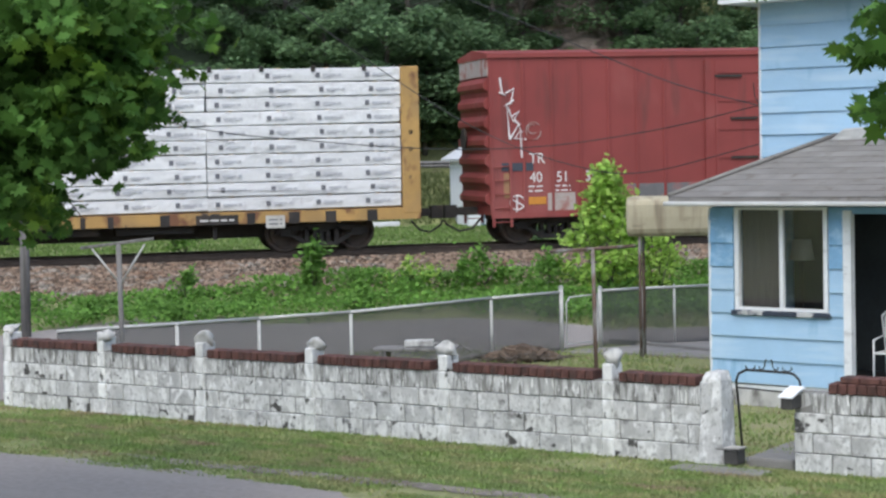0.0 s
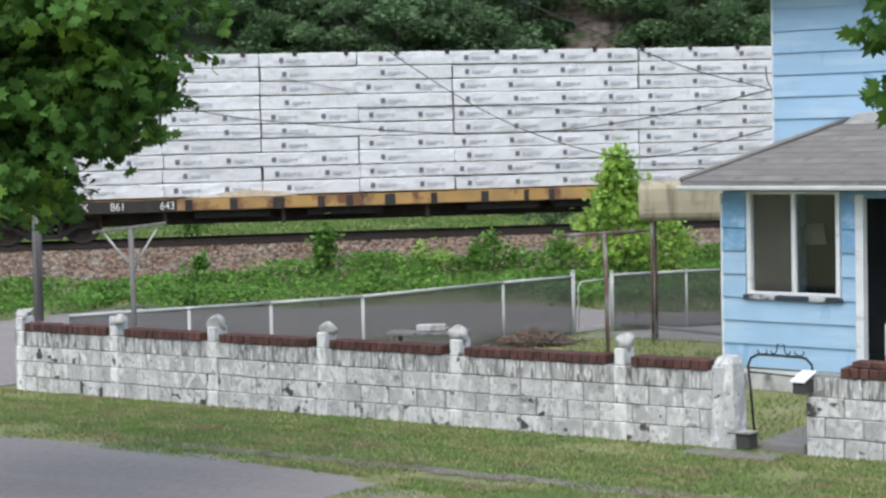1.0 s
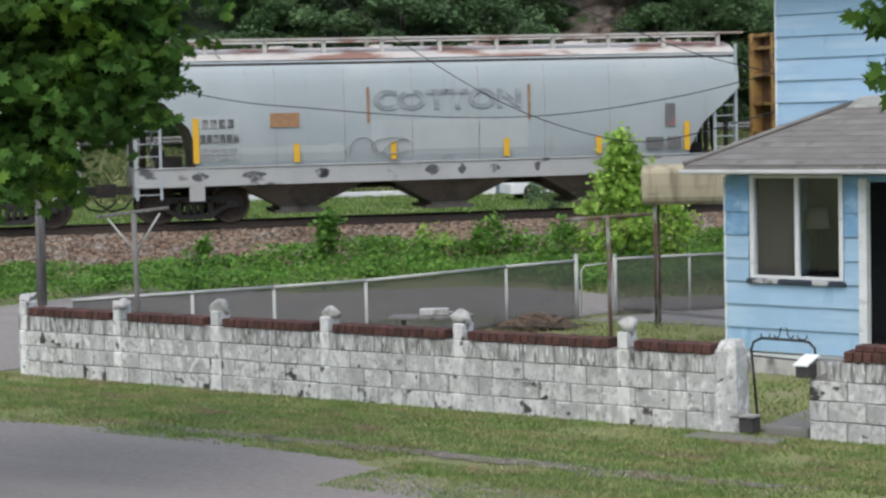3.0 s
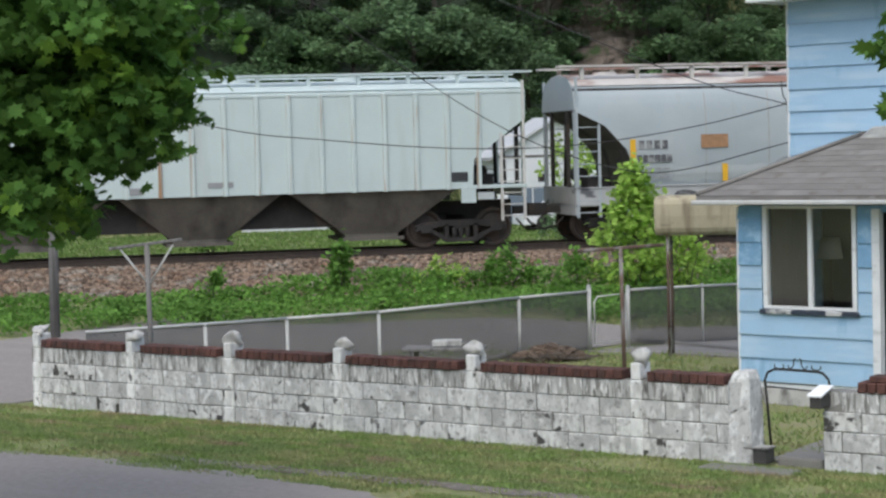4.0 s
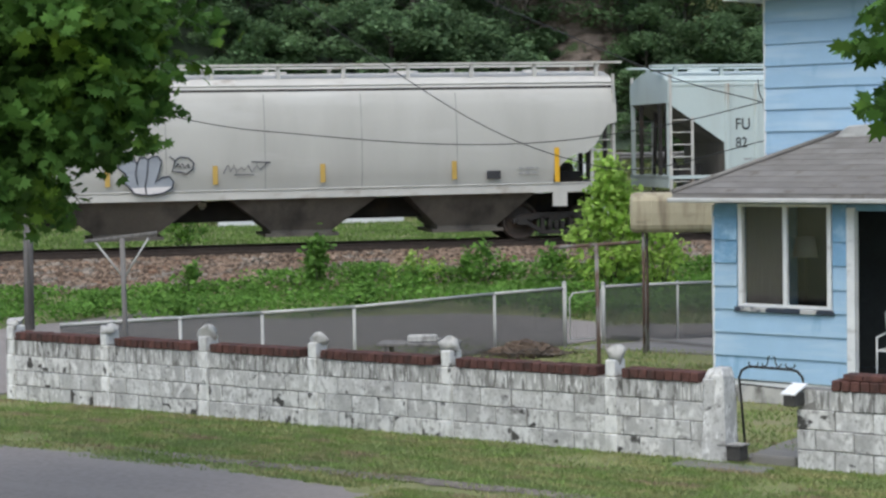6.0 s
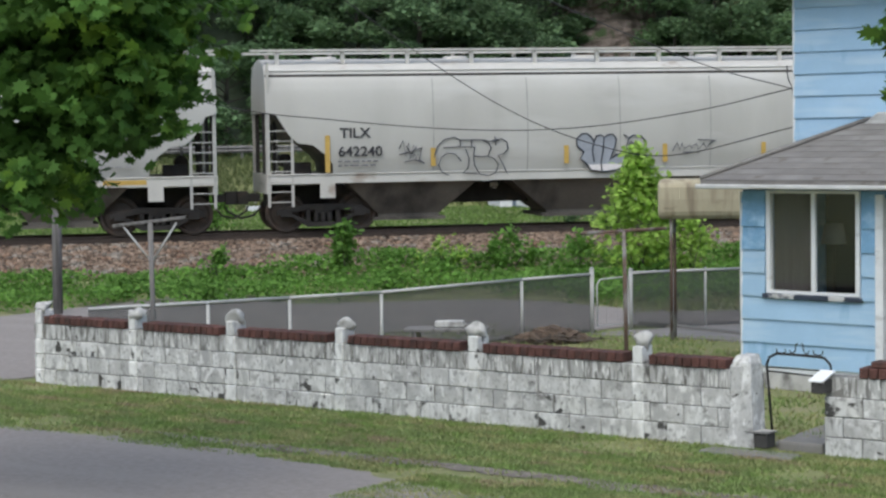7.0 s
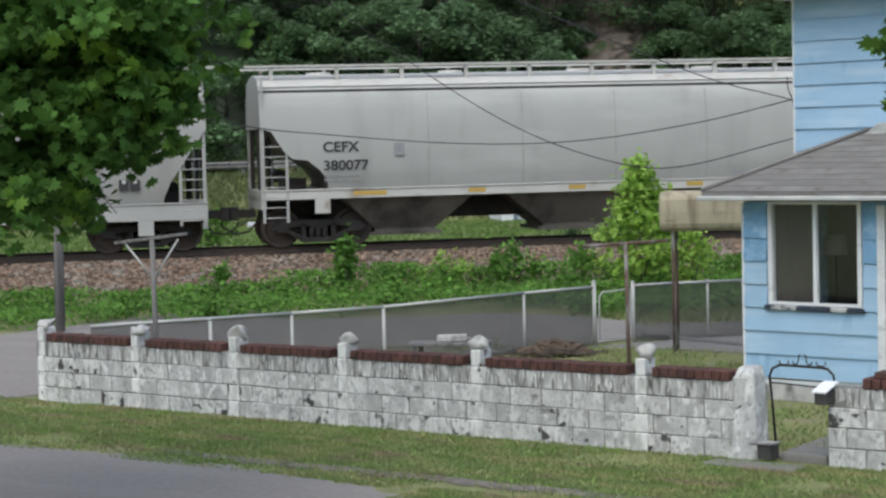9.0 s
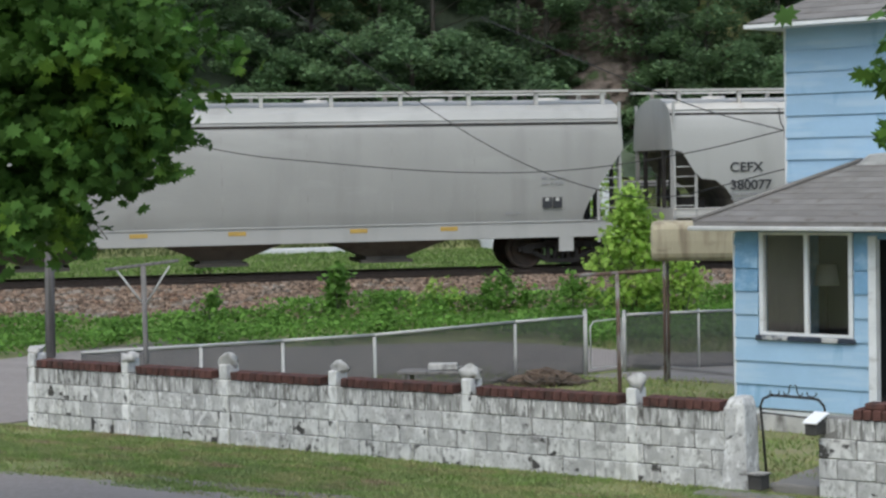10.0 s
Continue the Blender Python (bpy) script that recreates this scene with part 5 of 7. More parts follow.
    # ribs
    for i in range(ribs):
        x = -h + 1.54 + i * (L - 1.54 - 1.17) / (ribs - 1)
        for y in (-1, 1):
            bm = bmesh.new()
            w = max(ys)
            box(bm, x - 0.055, x + 0.055, y * w - 0.055, y * w + 0.055, zmin0 - 0.02, roofm[1])
            bevel(bm, 0.015)
            part("side_rib", bm, "hop_mint_rib", car)
    # welded panel seams on smooth sides
    if not ribs:
        lo = [p for p in prof if p[1] <= roofm[1] - 0.04]
        for i in range(1, 7):
            x = -h + 1.7 + i * (L - 3.4) / 7
            for sg in (-1, 1):
                bm = bmesh.new()
                ring = [[(x + dx, sg * (y + e), z) for dx, e in ((-0.014, -0.02), (-0.014, 0.004), (0.014, 0.004), (0.014, -0.02))] for y, z in lo]
                loft(bm, ring)
                part("panel_seam", bm, "seam", car)
    # roof walk
    zr = prof[-1][1]
    m_r = roof_rail
    for y in (rail_y, -rail_y):
        bm = bmesh.new()
        box(bm, -h - 0.28, h + 0.28, y - 0.24, y + 0.02, zr + rail_h - 0.035, zr + rail_h + 0.012)
        part("roof_walk", bm, m_r, car)
    for i in range(posts):
        x = -h + 0.35 + i * (L - 0.7) / (posts - 1)
        for y in (rail_y, -rail_y):
            bm = bmesh.new()
            yy = abs(y) + 0.12
            box(bm, x - 0.045, x + 0.045, math.copysign(1, y) * yy - 0.05, math.copysign(1, y) * yy + 0.05, float(np.interp(-yy, [-p for p in ys[len(ys) // 2:]], zs[len(ys) // 2:])) - 0.02, zr + rail_h)
            part("walk_bracket", bm, post_mat, car)
    for i in range(6):
        x = -h + L * (i + 0.5) / 6
        bm = bmesh.new()
        tube(bm, (x, 0, zr - 0.05), (x, 0, zr + 0.06), 0.3, 16)
        part("roof_hatch", bm, m_r, car)
    return car, h


def decal(car, x0, x1, z0, z1, y, material, label="", name="marking"):
    bm = bmesh.new()
    box(bm, x0, x1, y - 0.004, y + 0.004, z0, z1)
    return part(name, bm, material, car, label)


def bars(car, x, z, w, y, material, lines=2, dz=0.09, seed=0):
    """Small print that cannot be read, as plain bars."""
    r = np.random.default_rng(seed)
    bm = bmesh.new()
    for i in range(lines):
        xx = x
        while xx < x + w:
            ww = r.uniform(0.08, 0.22)
            box(bm, xx, min(xx + ww, x + w), y - 0.003, y + 0.003, z - i * dz, z - i * dz + 0.035)
            xx += ww + 0.05
    part("small_print", bm, material, car)


def fill(car, outline, y, material, label):
    bm = bmesh.new()
    prism(bm, outline, y, y + 0.004)
    part("graffiti", bm, material, car, label)


def scrawl(car, strokes, y, r, material, label):
    bm = bmesh.new()
    for pts in strokes:
        path_tube(bm, [(x, y, z) for x, z in pts], r, 5)
    part("graffiti", bm, material, car, label)


def arc(cx, cz, rx, rz, a0, a1, n=9):
    return [(cx + rx * math.cos(math.radians(a0 + (a1 - a0) * i / n)), cz + rz * math.sin(math.radians(a0 + (a1 - a0) * i / n))) for i in range(n + 1)]


# half sections: a bulging side and a flat side
BULGE = [(1.50, 1.40), (1.585, 1.75), (1.62, 2.3), (1.61, 2.9), (1.56, 3.35), (1.48, 3.62), (1.36, 3.82), (1.10, 3.98), (0.6, 4.10), (0.0, 4.14)]


def bulge(z0):
    return [(1.50, z0), (1.57, z0 + 0.3)] + BULGE[2:]


FLAT = [(1.52, 1.42), (1.52, 1.8), (1.52, 2.3), (1.52, 2.9), (1.52, 3.4), (1.52, 3.72), (1.49, 3.82), (1.10, 3.96), (0.6, 4.06), (0.0, 4.10)]


# cars in order, from the one that leads
def boxcar():
    car = new_car(11.47 + 8.4, "faded red steel boxcar with graffiti and ribbed ends", name="boxcar")
    h, w = 8.4, 1.50
    bm = bmesh.new()
    box(bm, -h, h, -w, w, 0.74, 4.62)
    part("body", bm, "boxred", car)
    bm = bmesh.new()
    prism(bm, [(-1.56, 4.55), (1.56, 4.55), (1.56, 4.66), (0, 4.80), (-1.56, 4.66)], -h - 0.05, h + 0.05, axis="x")
    part("roof", bm, "boxred", car)
    bm = bmesh.new()
    box(bm, -h, h, -w - 0.05, -w, 0.66, 0.80)
    box(bm, -h, h, w, w + 0.05, 0.66, 0.80)
    part("side_sill", bm, "boxred", car)
    for sg in (-1, 1):
        for i in range(7):
            z = 0.98 + i * 0.46
            bm = bmesh.new()
            x = sg * h
            prism(bm, [(x, z), (x + sg * 0.11, z + 0.09), (x + sg * 0.11, z + 0.21), (x, z + 0.34)], -1.40, 1.40)
            part("end_corrugation", bm, "boxred", car)
        bm = bmesh.new()
        box(bm, min(sg * h, sg * (h + 0.03)), max(sg * h, sg * (h + 0.03)), -1.48, 1.48, 4.12, 4.56)
        part("end_panel", bm, "boxpale", car, "weathered pale panel at the top of the end")
        coupler(car, sg * h, sg)
        bogie(car, sg * (h - 1.75))
        for y in (-1, 1):
            ladder(car, sg * (h - 0.06), sg * (h - 0.5), y * 1.53, 0.45, 2.0, "boxred", 5)
        bm = bmesh.new()
        tube(bm, (sg * (h + 0.14), 0.6, 2.6), (sg * (h + 0.18), 0.6, 2.6), 0.28, 16)
        part("brake_wheel", bm, "dark", car)
    bm = bmesh.new()
    box(bm, -h + 0.3, h - 0.3, -0.4, 0.4, 0.6, 0.76)
    part("centre_sill", bm, "dark", car)
    for y in (-1, 1):
        for i, x in enumerate([-h + 0.03] + [-h + 0.85 + 0.72 * k for k in range(6)] + [h - 0.03] + [h - 0.85 - 0.72 * k for k in range(6)]):
            bm = bmesh.new()
            box(bm, x - 0.035, x + 0.035, y * w - 0.03, y * w + 0.03, 0.80, 4.50)
            bevel(bm, 0.01)
            part("side_post", bm, "boxred", car)
        bm = bmesh.new()
        box(bm, -2.9, 2.9, y * w - 0.075, y * w + 0.075, 0.95, 4.42)
        door = part("door", bm, "boxred", car, "ribbed sliding door")
        for x in (-2.6, 0.0, 2.6):
            bm = bmesh.new()
            box(bm, x - 0.04, x + 0.04, y * w - 0.105, y * w + 0.105, 0.95, 4.42)
            part("door_post", bm, "boxred", door)
        for z in (1.3, 2.0, 2.7, 3.4, 4.1):
            bm = bmesh.new()
            box(bm, -2.55, 2.55, y * w - 0.10, y * w + 0.10, z, z + 0.04)
            part("door_rib", bm, "boxred", door)
        for x, z in ((-1.9, 2.95), (-1.9, 1.98), (-2.3, 4.0)):
            bm = bmesh.new()
            box(bm, x - 0.35, x + 0.35, y * w - 0.13, y * w + 0.13, z, z + 0.06)
            part("door_latch", bm, "dark", door)
    y = -w - 0.008
    X = lambda s: s - (11.47 + 8.4)
    lettering("lettering", "TR", 0.36, "whiteink", car, pose(X(12.45), y, 1.98), 0.9)
    for t, s in (("40", 12.45), ("51", 13.12), ("39", 13.85)):
        lettering("lettering", t, 0.36, "whiteink", car, pose(X(s), y, 1.52), 0.9)
    bars(car, X(12.42), 1.40, 0.35, y, "whiteink", 2, 0.11, 1)
    bars(car, X(13.1), 1.40, 0.38, y, "whiteink", 2, 0.11, 2)
    decal(car, X(12.42), X(12.86), 0.98, 1.16, y, "orange", "orange plate")
    decal(car, X(11.75), X(12.55), 1.80, 2.0, y + 0.002, "spray", "faded blue patch")
    decal(car, X(11.8), X(11.95), 1.15, 1.75, y, "brownplate")
    decal(car, X(12.9), X(13.6), 0.82, 1.25, y + 0.003, "boxpale", "primer patch")
    decal(car, X(14.4), X(16.9), 0.98, 1.42, y - 0.002, "boxpatch", "grey repainted panel")
    g = lambda pts: [(X(11.72 + (a - 878) / 73), 4.62 - (b - 90) / 73) for a, b in pts]
    scrawl(car, [g([(880, 130), (884, 158), (890, 162), (878, 156)]), g([(890, 158), (905, 150), (900, 175), (888, 180), (905, 170)]),
                 g([(895, 185), (900, 200), (914, 190), (903, 208), (892, 178), (896, 238)]), g([(905, 205), (915, 215)]),
                 g([(896, 240), (912, 215), (926, 240), (905, 238), (916, 225), (918, 272)])], y, 0.028, "spraywhite", "white sprayed tag")
    scrawl(car, [g(arc(940, 225, 14, 16, 0, 320)), g(arc(938, 222, 8, 8, 40, 300))], y, 0.012, "boxpale", "pale sprayed scribble")
    scrawl(car, [g(arc(908, 352, 14, 13, 0, 360)), g([(896, 345), (920, 358)]), g([(908, 338), (906, 372)])], y, 0.02, "spraywhite", "white sprayed blot")
    return car


def centerbeam():
    s0, s1 = -12.15, 9.72
    car = new_car((s0 + s1) / 2, "yellow centerbeam flatcar stacked with white-wrapped lumber", name="centerbeam_flatcar")
    h, w = (s1 - s0) / 2, 1.45
    bm = bmesh.new()
    box(bm, -h, h, -w + 0.06, w - 0.06, 0.90, 1.0)
    part("deck", bm, "yellow", car)
    for y in (-1, 1):
        bm = bmesh.new()
        prism(bm, [(y * w + y * 0.05, 0.72), (y * w + y * 0.05, 0.985), (y * w - y * 0.055, 0.985), (y * w - y * 0.055, 0.94), (y * w + y * 0.02, 0.93), (y * w + y * 0.02, 0.72)], -h, h, axis="x")
        part("side_sill", bm, "yellow", car, "yellow side sill, paint worn to rust")
    x = -h + 0.8
    r = np.random.default_rng(2)
    while x < h - 0.8:
        bm = bmesh.new()
        box(bm, x, x + r.uniform(0.1, 0.28), -w - 0.058, -w - 0.045, 0.70, 0.97)
        part("stake_pocket", bm, "dark", car)
        x += r.uniform(0.55, 1.3)
    bm = bmesh.new()
    box(bm, -h + 2.5, -h + 5.4, -w - 0.057, -w - 0.045, 0.70, 0.985)
    part("number_panel", bm, "dark", car, "black panel behind the white number")
    bm = bmesh.new()
    box(bm, -h + 2, h - 2, -0.5, 0.5, 0.35, 0.92)
    for x in (-4.2, -1.5, 2.4, 4.6):
        box(bm, x - 0.9, x + 0.9, -1.2, 1.2, 0.52, 0.80)
    for x in (-5.8, -3, 0.5, 6):
        box(bm, x - 0.04, x + 0.04, -1.3, -1.2, 0.35, 0.8)
    part("underframe", bm, "dark", car)
    for sg in (-1, 1):
        x = sg * h
        bm = bmesh.new()
        box(bm, min(x - sg * 0.28, x - sg * 0.38), max(x - sg * 0.28, x - sg * 0.38), -1.42, 1.42, 0.9, 4.32)
        part("bulkhead_sheet", bm, "bulkrust", car, "rust-brown bulkhead sheet")
        for y in (-1.42, 0.0, 1.42):
            bm = bmesh.new()
            wd = 0.09 if abs(y) > 1 else 0.05
            a, b = (x + sg * 0.02, x - sg * 0.42) if abs(y) > 1 else (x - sg * 0.01, x - sg * 0.29)
            box(bm, min(a, b), max(a, b), y - wd, y + wd, 0.86, 4.38 - (0 if abs(y) > 1 else 0.1))
            bevel(bm, 0.015)
            part("bulkhead_post", bm, "yellow", car)
        for z in (1.05, 1.75, 2.5, 3.25, 3.95, 4.28):
            bm = bmesh.new()
            box(bm, min(x - sg * 0.03, x - sg * 0.30), max(x - sg * 0.03, x - sg * 0.30), -1.38, 1.38, z, z + 0.08)
            part("bulkhead_beam", bm, "yellow", car)
        coupler(car, x, sg)
        bogie(car, sg * (h - 2.35))
        bm = bmesh.new()
        box(bm, min(x - sg * 0.25, x - sg * 0.15), max(x - sg * 0.25, x - sg * 0.15), -w - 0.06, -w - 0.045, 2.35, 2.45)
        box(bm, min(x - sg * 0.25, x - sg * 0.15), max(x - sg * 0.25, x - sg * 0.15), -w - 0.06, -w - 0.045, 2.75, 2.85)
        part("winch_plate", bm, "dark", car)
    bm = bmesh.new()
    box(bm, -h + 0.2, h - 0.2, -0.06, 0.06, 1.0, 4.3)
    part("centre_beam", bm, "yellow", car)
    # wrapped lumber packs
    rows, zb, zt = 10, 1.03, 4.38
    rh = (zt - zb) / rows
    shapes = {}
    rr = np.random.default_rng(8)
    for Lp in (2.31, 4.65):
        for k in range(6):
            bm = bmesh.new()
            # the wrap bulges and creases between its bands
            nx = int(Lp / 0.12)
            rings = []
            for q in range(nx + 1):
                x = -Lp / 2 + Lp * q / nx
                puff = 0.014 * noise.noise((x * 4.1, k * 3.7, Lp)) + 0.008 * noise.noise((x * 11, k, 2.0))
                t = 0.008 * noise.noise((x * 2.3, k * 1.9, 7.0))
                b = 0.02 if 0 < q < nx else 0.035
                top = rh - 0.018 + t
                rings.append([(x, -0.655 - puff + b, 0.0), (x, -0.66 - puff, b), (x, -0.66 + 0.5 * puff, rh * 0.5), (x, -0.66 - puff, top - b), (x, -0.655 - puff + b, top), (x, 0.64, top), (x, 0.66, top - 0.02), (x, 0.66, 0.02), (x, 0.64, 0.0)])
            loft(bm, rings)
            off = rr.uniform(-0.16, 0.36)
            x = -Lp / 2 + 0.22 + off
            while x < Lp / 2 - 0.72:
                box(bm, x, x + 0.10, -0.683, -0.66, 0.10, 0.215, 1)
                box(bm, x + 0.17, x + 0.50, -0.681, -0.66, 0.135, 0.18, 2)
                box(bm, x + 0.53, x + 0.62, -0.681, -0.66, 0.125, 0.18, 2)
                box(bm, x + 0.18, x + 0.40, -0.681, -0.66, 0.10, 0.115, 2)
                x += 1.20
            shapes[Lp, k] = mesh_of("lumber_pack", bm, "pack", "packink", "packgrey")
    stack = part("lumber_stack", raw_mesh("lumber_stack", [(-h + 0.4, 0, 1.01), (h - 0.4, 0, 1.01), (h - 0.4, 0.02, 1.01), (-h + 0.4, 0.02, 1.01)], [(0, 1, 2, 3)], "lumber"), None, car, "white plastic-wrapped lumber packs in ten layers")
    cols = 9
    cw = (2 * h - 0.86) / cols
    for y in (-0.77, 0.77):
        for i in range(rows):
            # short packs at one end, long ones at the other
            for c0, Lp in ((0, 2.31), (1, 2.31), (2, 2.31), (3, 2.31), (4, 2.31), (5, 4.65), (7, 4.65)):
                x = -h + 0.43 + cw * (c0 + (0.5 if Lp < 3 else 1.0)) + rr.normal(0, 0.012)
                m = Matrix.Translation((x, y + rr.normal(0, 0.014), zb + i * rh + rr.normal(0, 0.002)))
                m = m @ Matrix.Rotation(0 if y < 0 else math.pi, 4, "Z") @ Matrix.Rotation(rr.normal(0, 0.002), 4, "Y")
                part("lumber_pack", shapes[Lp, int(rr.integers(6))], None, stack, m=m)
    # spacers between layers, and two loose wrap flaps
    bm = bmesh.new()
    for i in range(rows):
        for j in range(cols * 2):
            x = -h + 0.43 + cw / 2 * (j + 0.5)
            box(bm, x - 0.045, x + 0.045, -1.40, -0.2, zb + (i + 1) * rh - 0.016, zb + (i + 1) * rh)
    tagged(part("spacer_timber", bm, "lumber", car), kind="stuff")
    for j in range(17):
        x = -h + 0.9 + j * 1.23
        bm = bmesh.new()
        box(bm, x - 0.05, x + 0.05, -1.47, -1.36, zt - 0.09, zt + 0.05)
        part("corner_guard", bm, "dark", car)
    for a, b in (((2.0, 3.1), (6.5, 2.65)), ((-6, 2.6), (-2.2, 2.45)), ((3.2, 1.62), (8.8, 1.45)), ((-3, 3.8), (0.4, 3.1))):
        bm = bmesh.new()
        tube(bm, (a[0], -1.455, a[1]), (b[0], -1.455, b[1]), 0.010, 5)
        part("loose_strap", bm, "packgrey", car, "slack strap across the load")
    bm = bmesh.new()
    prism(bm, [(-h + 5.6, 1.0), (-h + 6.4, 1.10), (-h + 7.1, 1.17), (-h + 7.9, 1.10), (-h + 8.3, 1.0)], -1.49, -1.44)
    part("torn_wrap", bm, "boards", car, "bare tan boards where the wrap has torn")
    y = -w - 0.070
    for t, x in (("TTZX", -h + 2.75), ("861", -h + 3.85), ("643", -h + 5.0)):
        lettering("lettering", t, 0.26, "whiteink", car, pose(x, y, 0.76), 0.9)
    decal(car, h - 3.75, h - 3.3, 0.60, 0.90, y, "hop_white", "pale notice plate")
    bars(car, h - 3.68, 0.78, 0.32, y - 0.005, "packink", 2, 0.1, 4)
    decal(car, h - 5.4, h - 4.4, 0.72, 0.94, y + 0.002, "dark")
    bars(car, h - 5.3, 0.80, 0.8, y - 0.004, "whiteink", 1, 0.1, 5)
    return car


CUT_SMOOTH = [(0, 2.85), (0.25, 2.78), (0.55, 2.30), (0.75, 2.12), (1.1, 2.08), (1.4, 1.85), (1.58, 1.6), (1.6, 1.40)]
CUT_DIAG = [(0, 3.0), (0.02, 2.95), (0.95, 1.85), (1.28, 1.45), (1.3, 1.15)]
boxcar()
centerbeam()

# grey hopper
car, h = hopper(-28.5, -13.62, "blue-grey covered hopper with ghosted lettering and yellow reflectors", "hop_grey", "hop_sillgrey", ("hop_roofrust", 3.76), bulge(1.34),
                [(0, 3.25), (0.05, 3.2), (0.75, 2.85), (1.3, 2.25), (1.42, 1.9), (1.45, 1.34)], [(0, 2.95), (0.05, 2.9), (0.95, 2.1), (1.28, 1.5), (1.3, 1.34)],
                [(-3.5, 3.1, 0.9, 0.22), (0.2, 3.1, 0.9, 0.22), (3.9, 3.1, 0.9, 0.22)], sill_z=(0.90, 1.36), roof_rail="hop_roofrust", rail_h=0.2, ladders=("hop_grey", "hop_grey"))
X = lambda s: s + (28.5 + 13.62) / 2
yb = -1.64
for s, z0, z1 in ((-27.05, 1.45, 2.5), (-24.68, 1.42, 1.85), (-22.35, 1.42, 1.85), (-19.57, 1.42, 1.85), (-17.25, 1.42, 1.85), (-15.0, 1.45, 2.15)):
    decal(car, X(s) - 0.07, X(s) + 0.07, z0, z1, yb + (0.03 if z1 < 2 else 0.0), "safety", "yellow reflector strip")
decal(car, X(-25.3), X(-24.6), 2.25, 2.58, yb, "brownplate", "rusty brown plate")


def patch(car, x0, x1, z0, z1, prof, seed):
    """A thin coat of paint that follows the bulging side, with an uneven outline."""
    r = np.random.default_rng(seed)
    ys, zs = [abs(p[0]) for p in prof], [p[1] for p in prof]
    bm = bmesh.new()
    rows = []
    xs = np.linspace(x0, x1, 14)
    lo, hi = z0 + r.normal(0, 0.02, 14), z1 + r.normal(0, 0.02, 14)
    for u in np.linspace(0, 1, 7):
        rows.append([bm.verts.new((x, -float(np.interp(l + (h_ - l) * u, zs, ys)) - 0.004, l + (h_ - l) * u)) for x, l, h_ in zip(xs, lo, hi)])
    for p, q in zip(rows, rows[1:]):
        for k in range(13):
            bm.faces.new((p[k], p[k + 1], q[k + 1], q[k]))
    part("marking", bm, "hop_patch", car, "paler painted-over panel")


side = bulge(1.34)
patch(car, X(-22.88), X(-19.02), 1.50, 2.36, side, 1)
patch(car, X(-26.0), X(-23.5), 1.44, 1.80, side, 2)
patch(car, X(-27.1), X(-26.02), 1.50, 2.55, side, 3)
lettering("ghost_lettering", "COTTON", 0.62, "ghost", car, pose(X(-22.83), yb - 0.003, 2.62), 1.36, 0.022)
for s in (-22.95, -19.0):
    decal(car, X(s) - 0.03, X(s) + 0.03, 2.3, 3.15, yb, "brownplate")
decal(car, X(-15.55), X(-15.3), 2.05, 2.6, yb - 0.002, "boxpatch")
decal(car, X(-16.05), X(-15.6), 1.5, 1.78, yb + 0.02, "boxpatch")
decal(car, X(-15.5), X(-15.15), 1.5, 1.78, yb + 0.02, "boxpatch")
for k in range(4):
    decal(car, X(-26.9) + 0.2 * k, X(-26.9) + 0.2 * k + 0.14, 2.26, 2.46, yb + 0.002, "faded_ink")
for k in range(6):
    decal(car, X(-26.95) + 0.155 * k, X(-26.95) + 0.155 * k + 0.12, 1.93, 2.11, yb + 0.002, "faded_ink")
bars(car, X(-26.9), 1.75, 0.8, yb + 0.02, "faded", 3, 0.1, 8)
scrawl(car, [[(X(-23.1) + a, 1.55 + b) for a, b in arc(0, 0, 0.35, 0.42, 0, 180)], [(X(-22.4) + a, 1.75 + b) for a, b in arc(0, 0, 0.5, 0.2, 20, 330)],
             [(X(-22.0) + a, 1.6 + b) for a, b in arc(0, 0, 0.6, 0.3, 90, 300)]], yb + 0.01, 0.012, "faded", "worn grey sprayed scrawl")
r = np.random.default_rng(64)
for s, w_ in ((-27.2, 0.22), (-26.0, 0.3), (-24.3, 0.22), (-24.15, 0.12), (-21.6, 0.2), (-20.8, 0.13), (-20.0, 0.14), (-18.9, 0.1)):
    ring = [(X(s) + w_ + w_ * math.cos(a) * r.uniform(0.5, 1.1), 1.15 + 0.15 * math.sin(a) * r.uniform(0.45, 1.0)) for a in np.linspace(0, 6.28, 12)[:-1]]
    fill(car, ring, -1.566, "faded_ink", "dark sprayed blot on the sill")

# ribbed pale hopper
car, h = hopper(-46.2, -29.72, "pale mint-white ribbed covered hopper with rust streaks", "hop_mint", "hop_mint", ("hop_mint", 3.76), FLAT,
                [(0, 3.30), (0.05, 3.26), (1.46, 2.30), (1.48, 1.44), (1.50, 1.42)], [(0, 3.1), (0.05, 3.05), (1.30, 2.12), (1.33, 1.44), (1.35, 1.42)],
                [(-3.9, 4.3, 1.35, 0.26), (0.35, 3.9, 1.3, 0.26), (4.5, 4.1, 1.3, 0.26)], sill_z=(1.42, 1.50), ribs=19, roof_rail="hop_mint", post_mat="hop_mint", rail_h=0.14, posts=14, flush=True)
X = lambda s: s + 0.17 + (46.2 + 29.72) / 2
yb = -1.535
for t, s in (("FU", -44.63), ("RX", -43.87)):
    lettering("lettering", t, 0.40, "ink", car, pose(X(s), yb, 2.62), 0.88)
for t, s in (("82", -44.62), ("41", -43.87), ("28", -43.05)):
    lettering("lettering", t, 0.36, "ink", car, pose(X(s), yb, 2.17), 0.88)
bars(car, X(-44.4), 1.86, 0.42, yb, "faded", 2, 0.12, 9)
bars(car, X(-43.86), 1.86, 0.42, yb, "faded", 2, 0.12, 10)
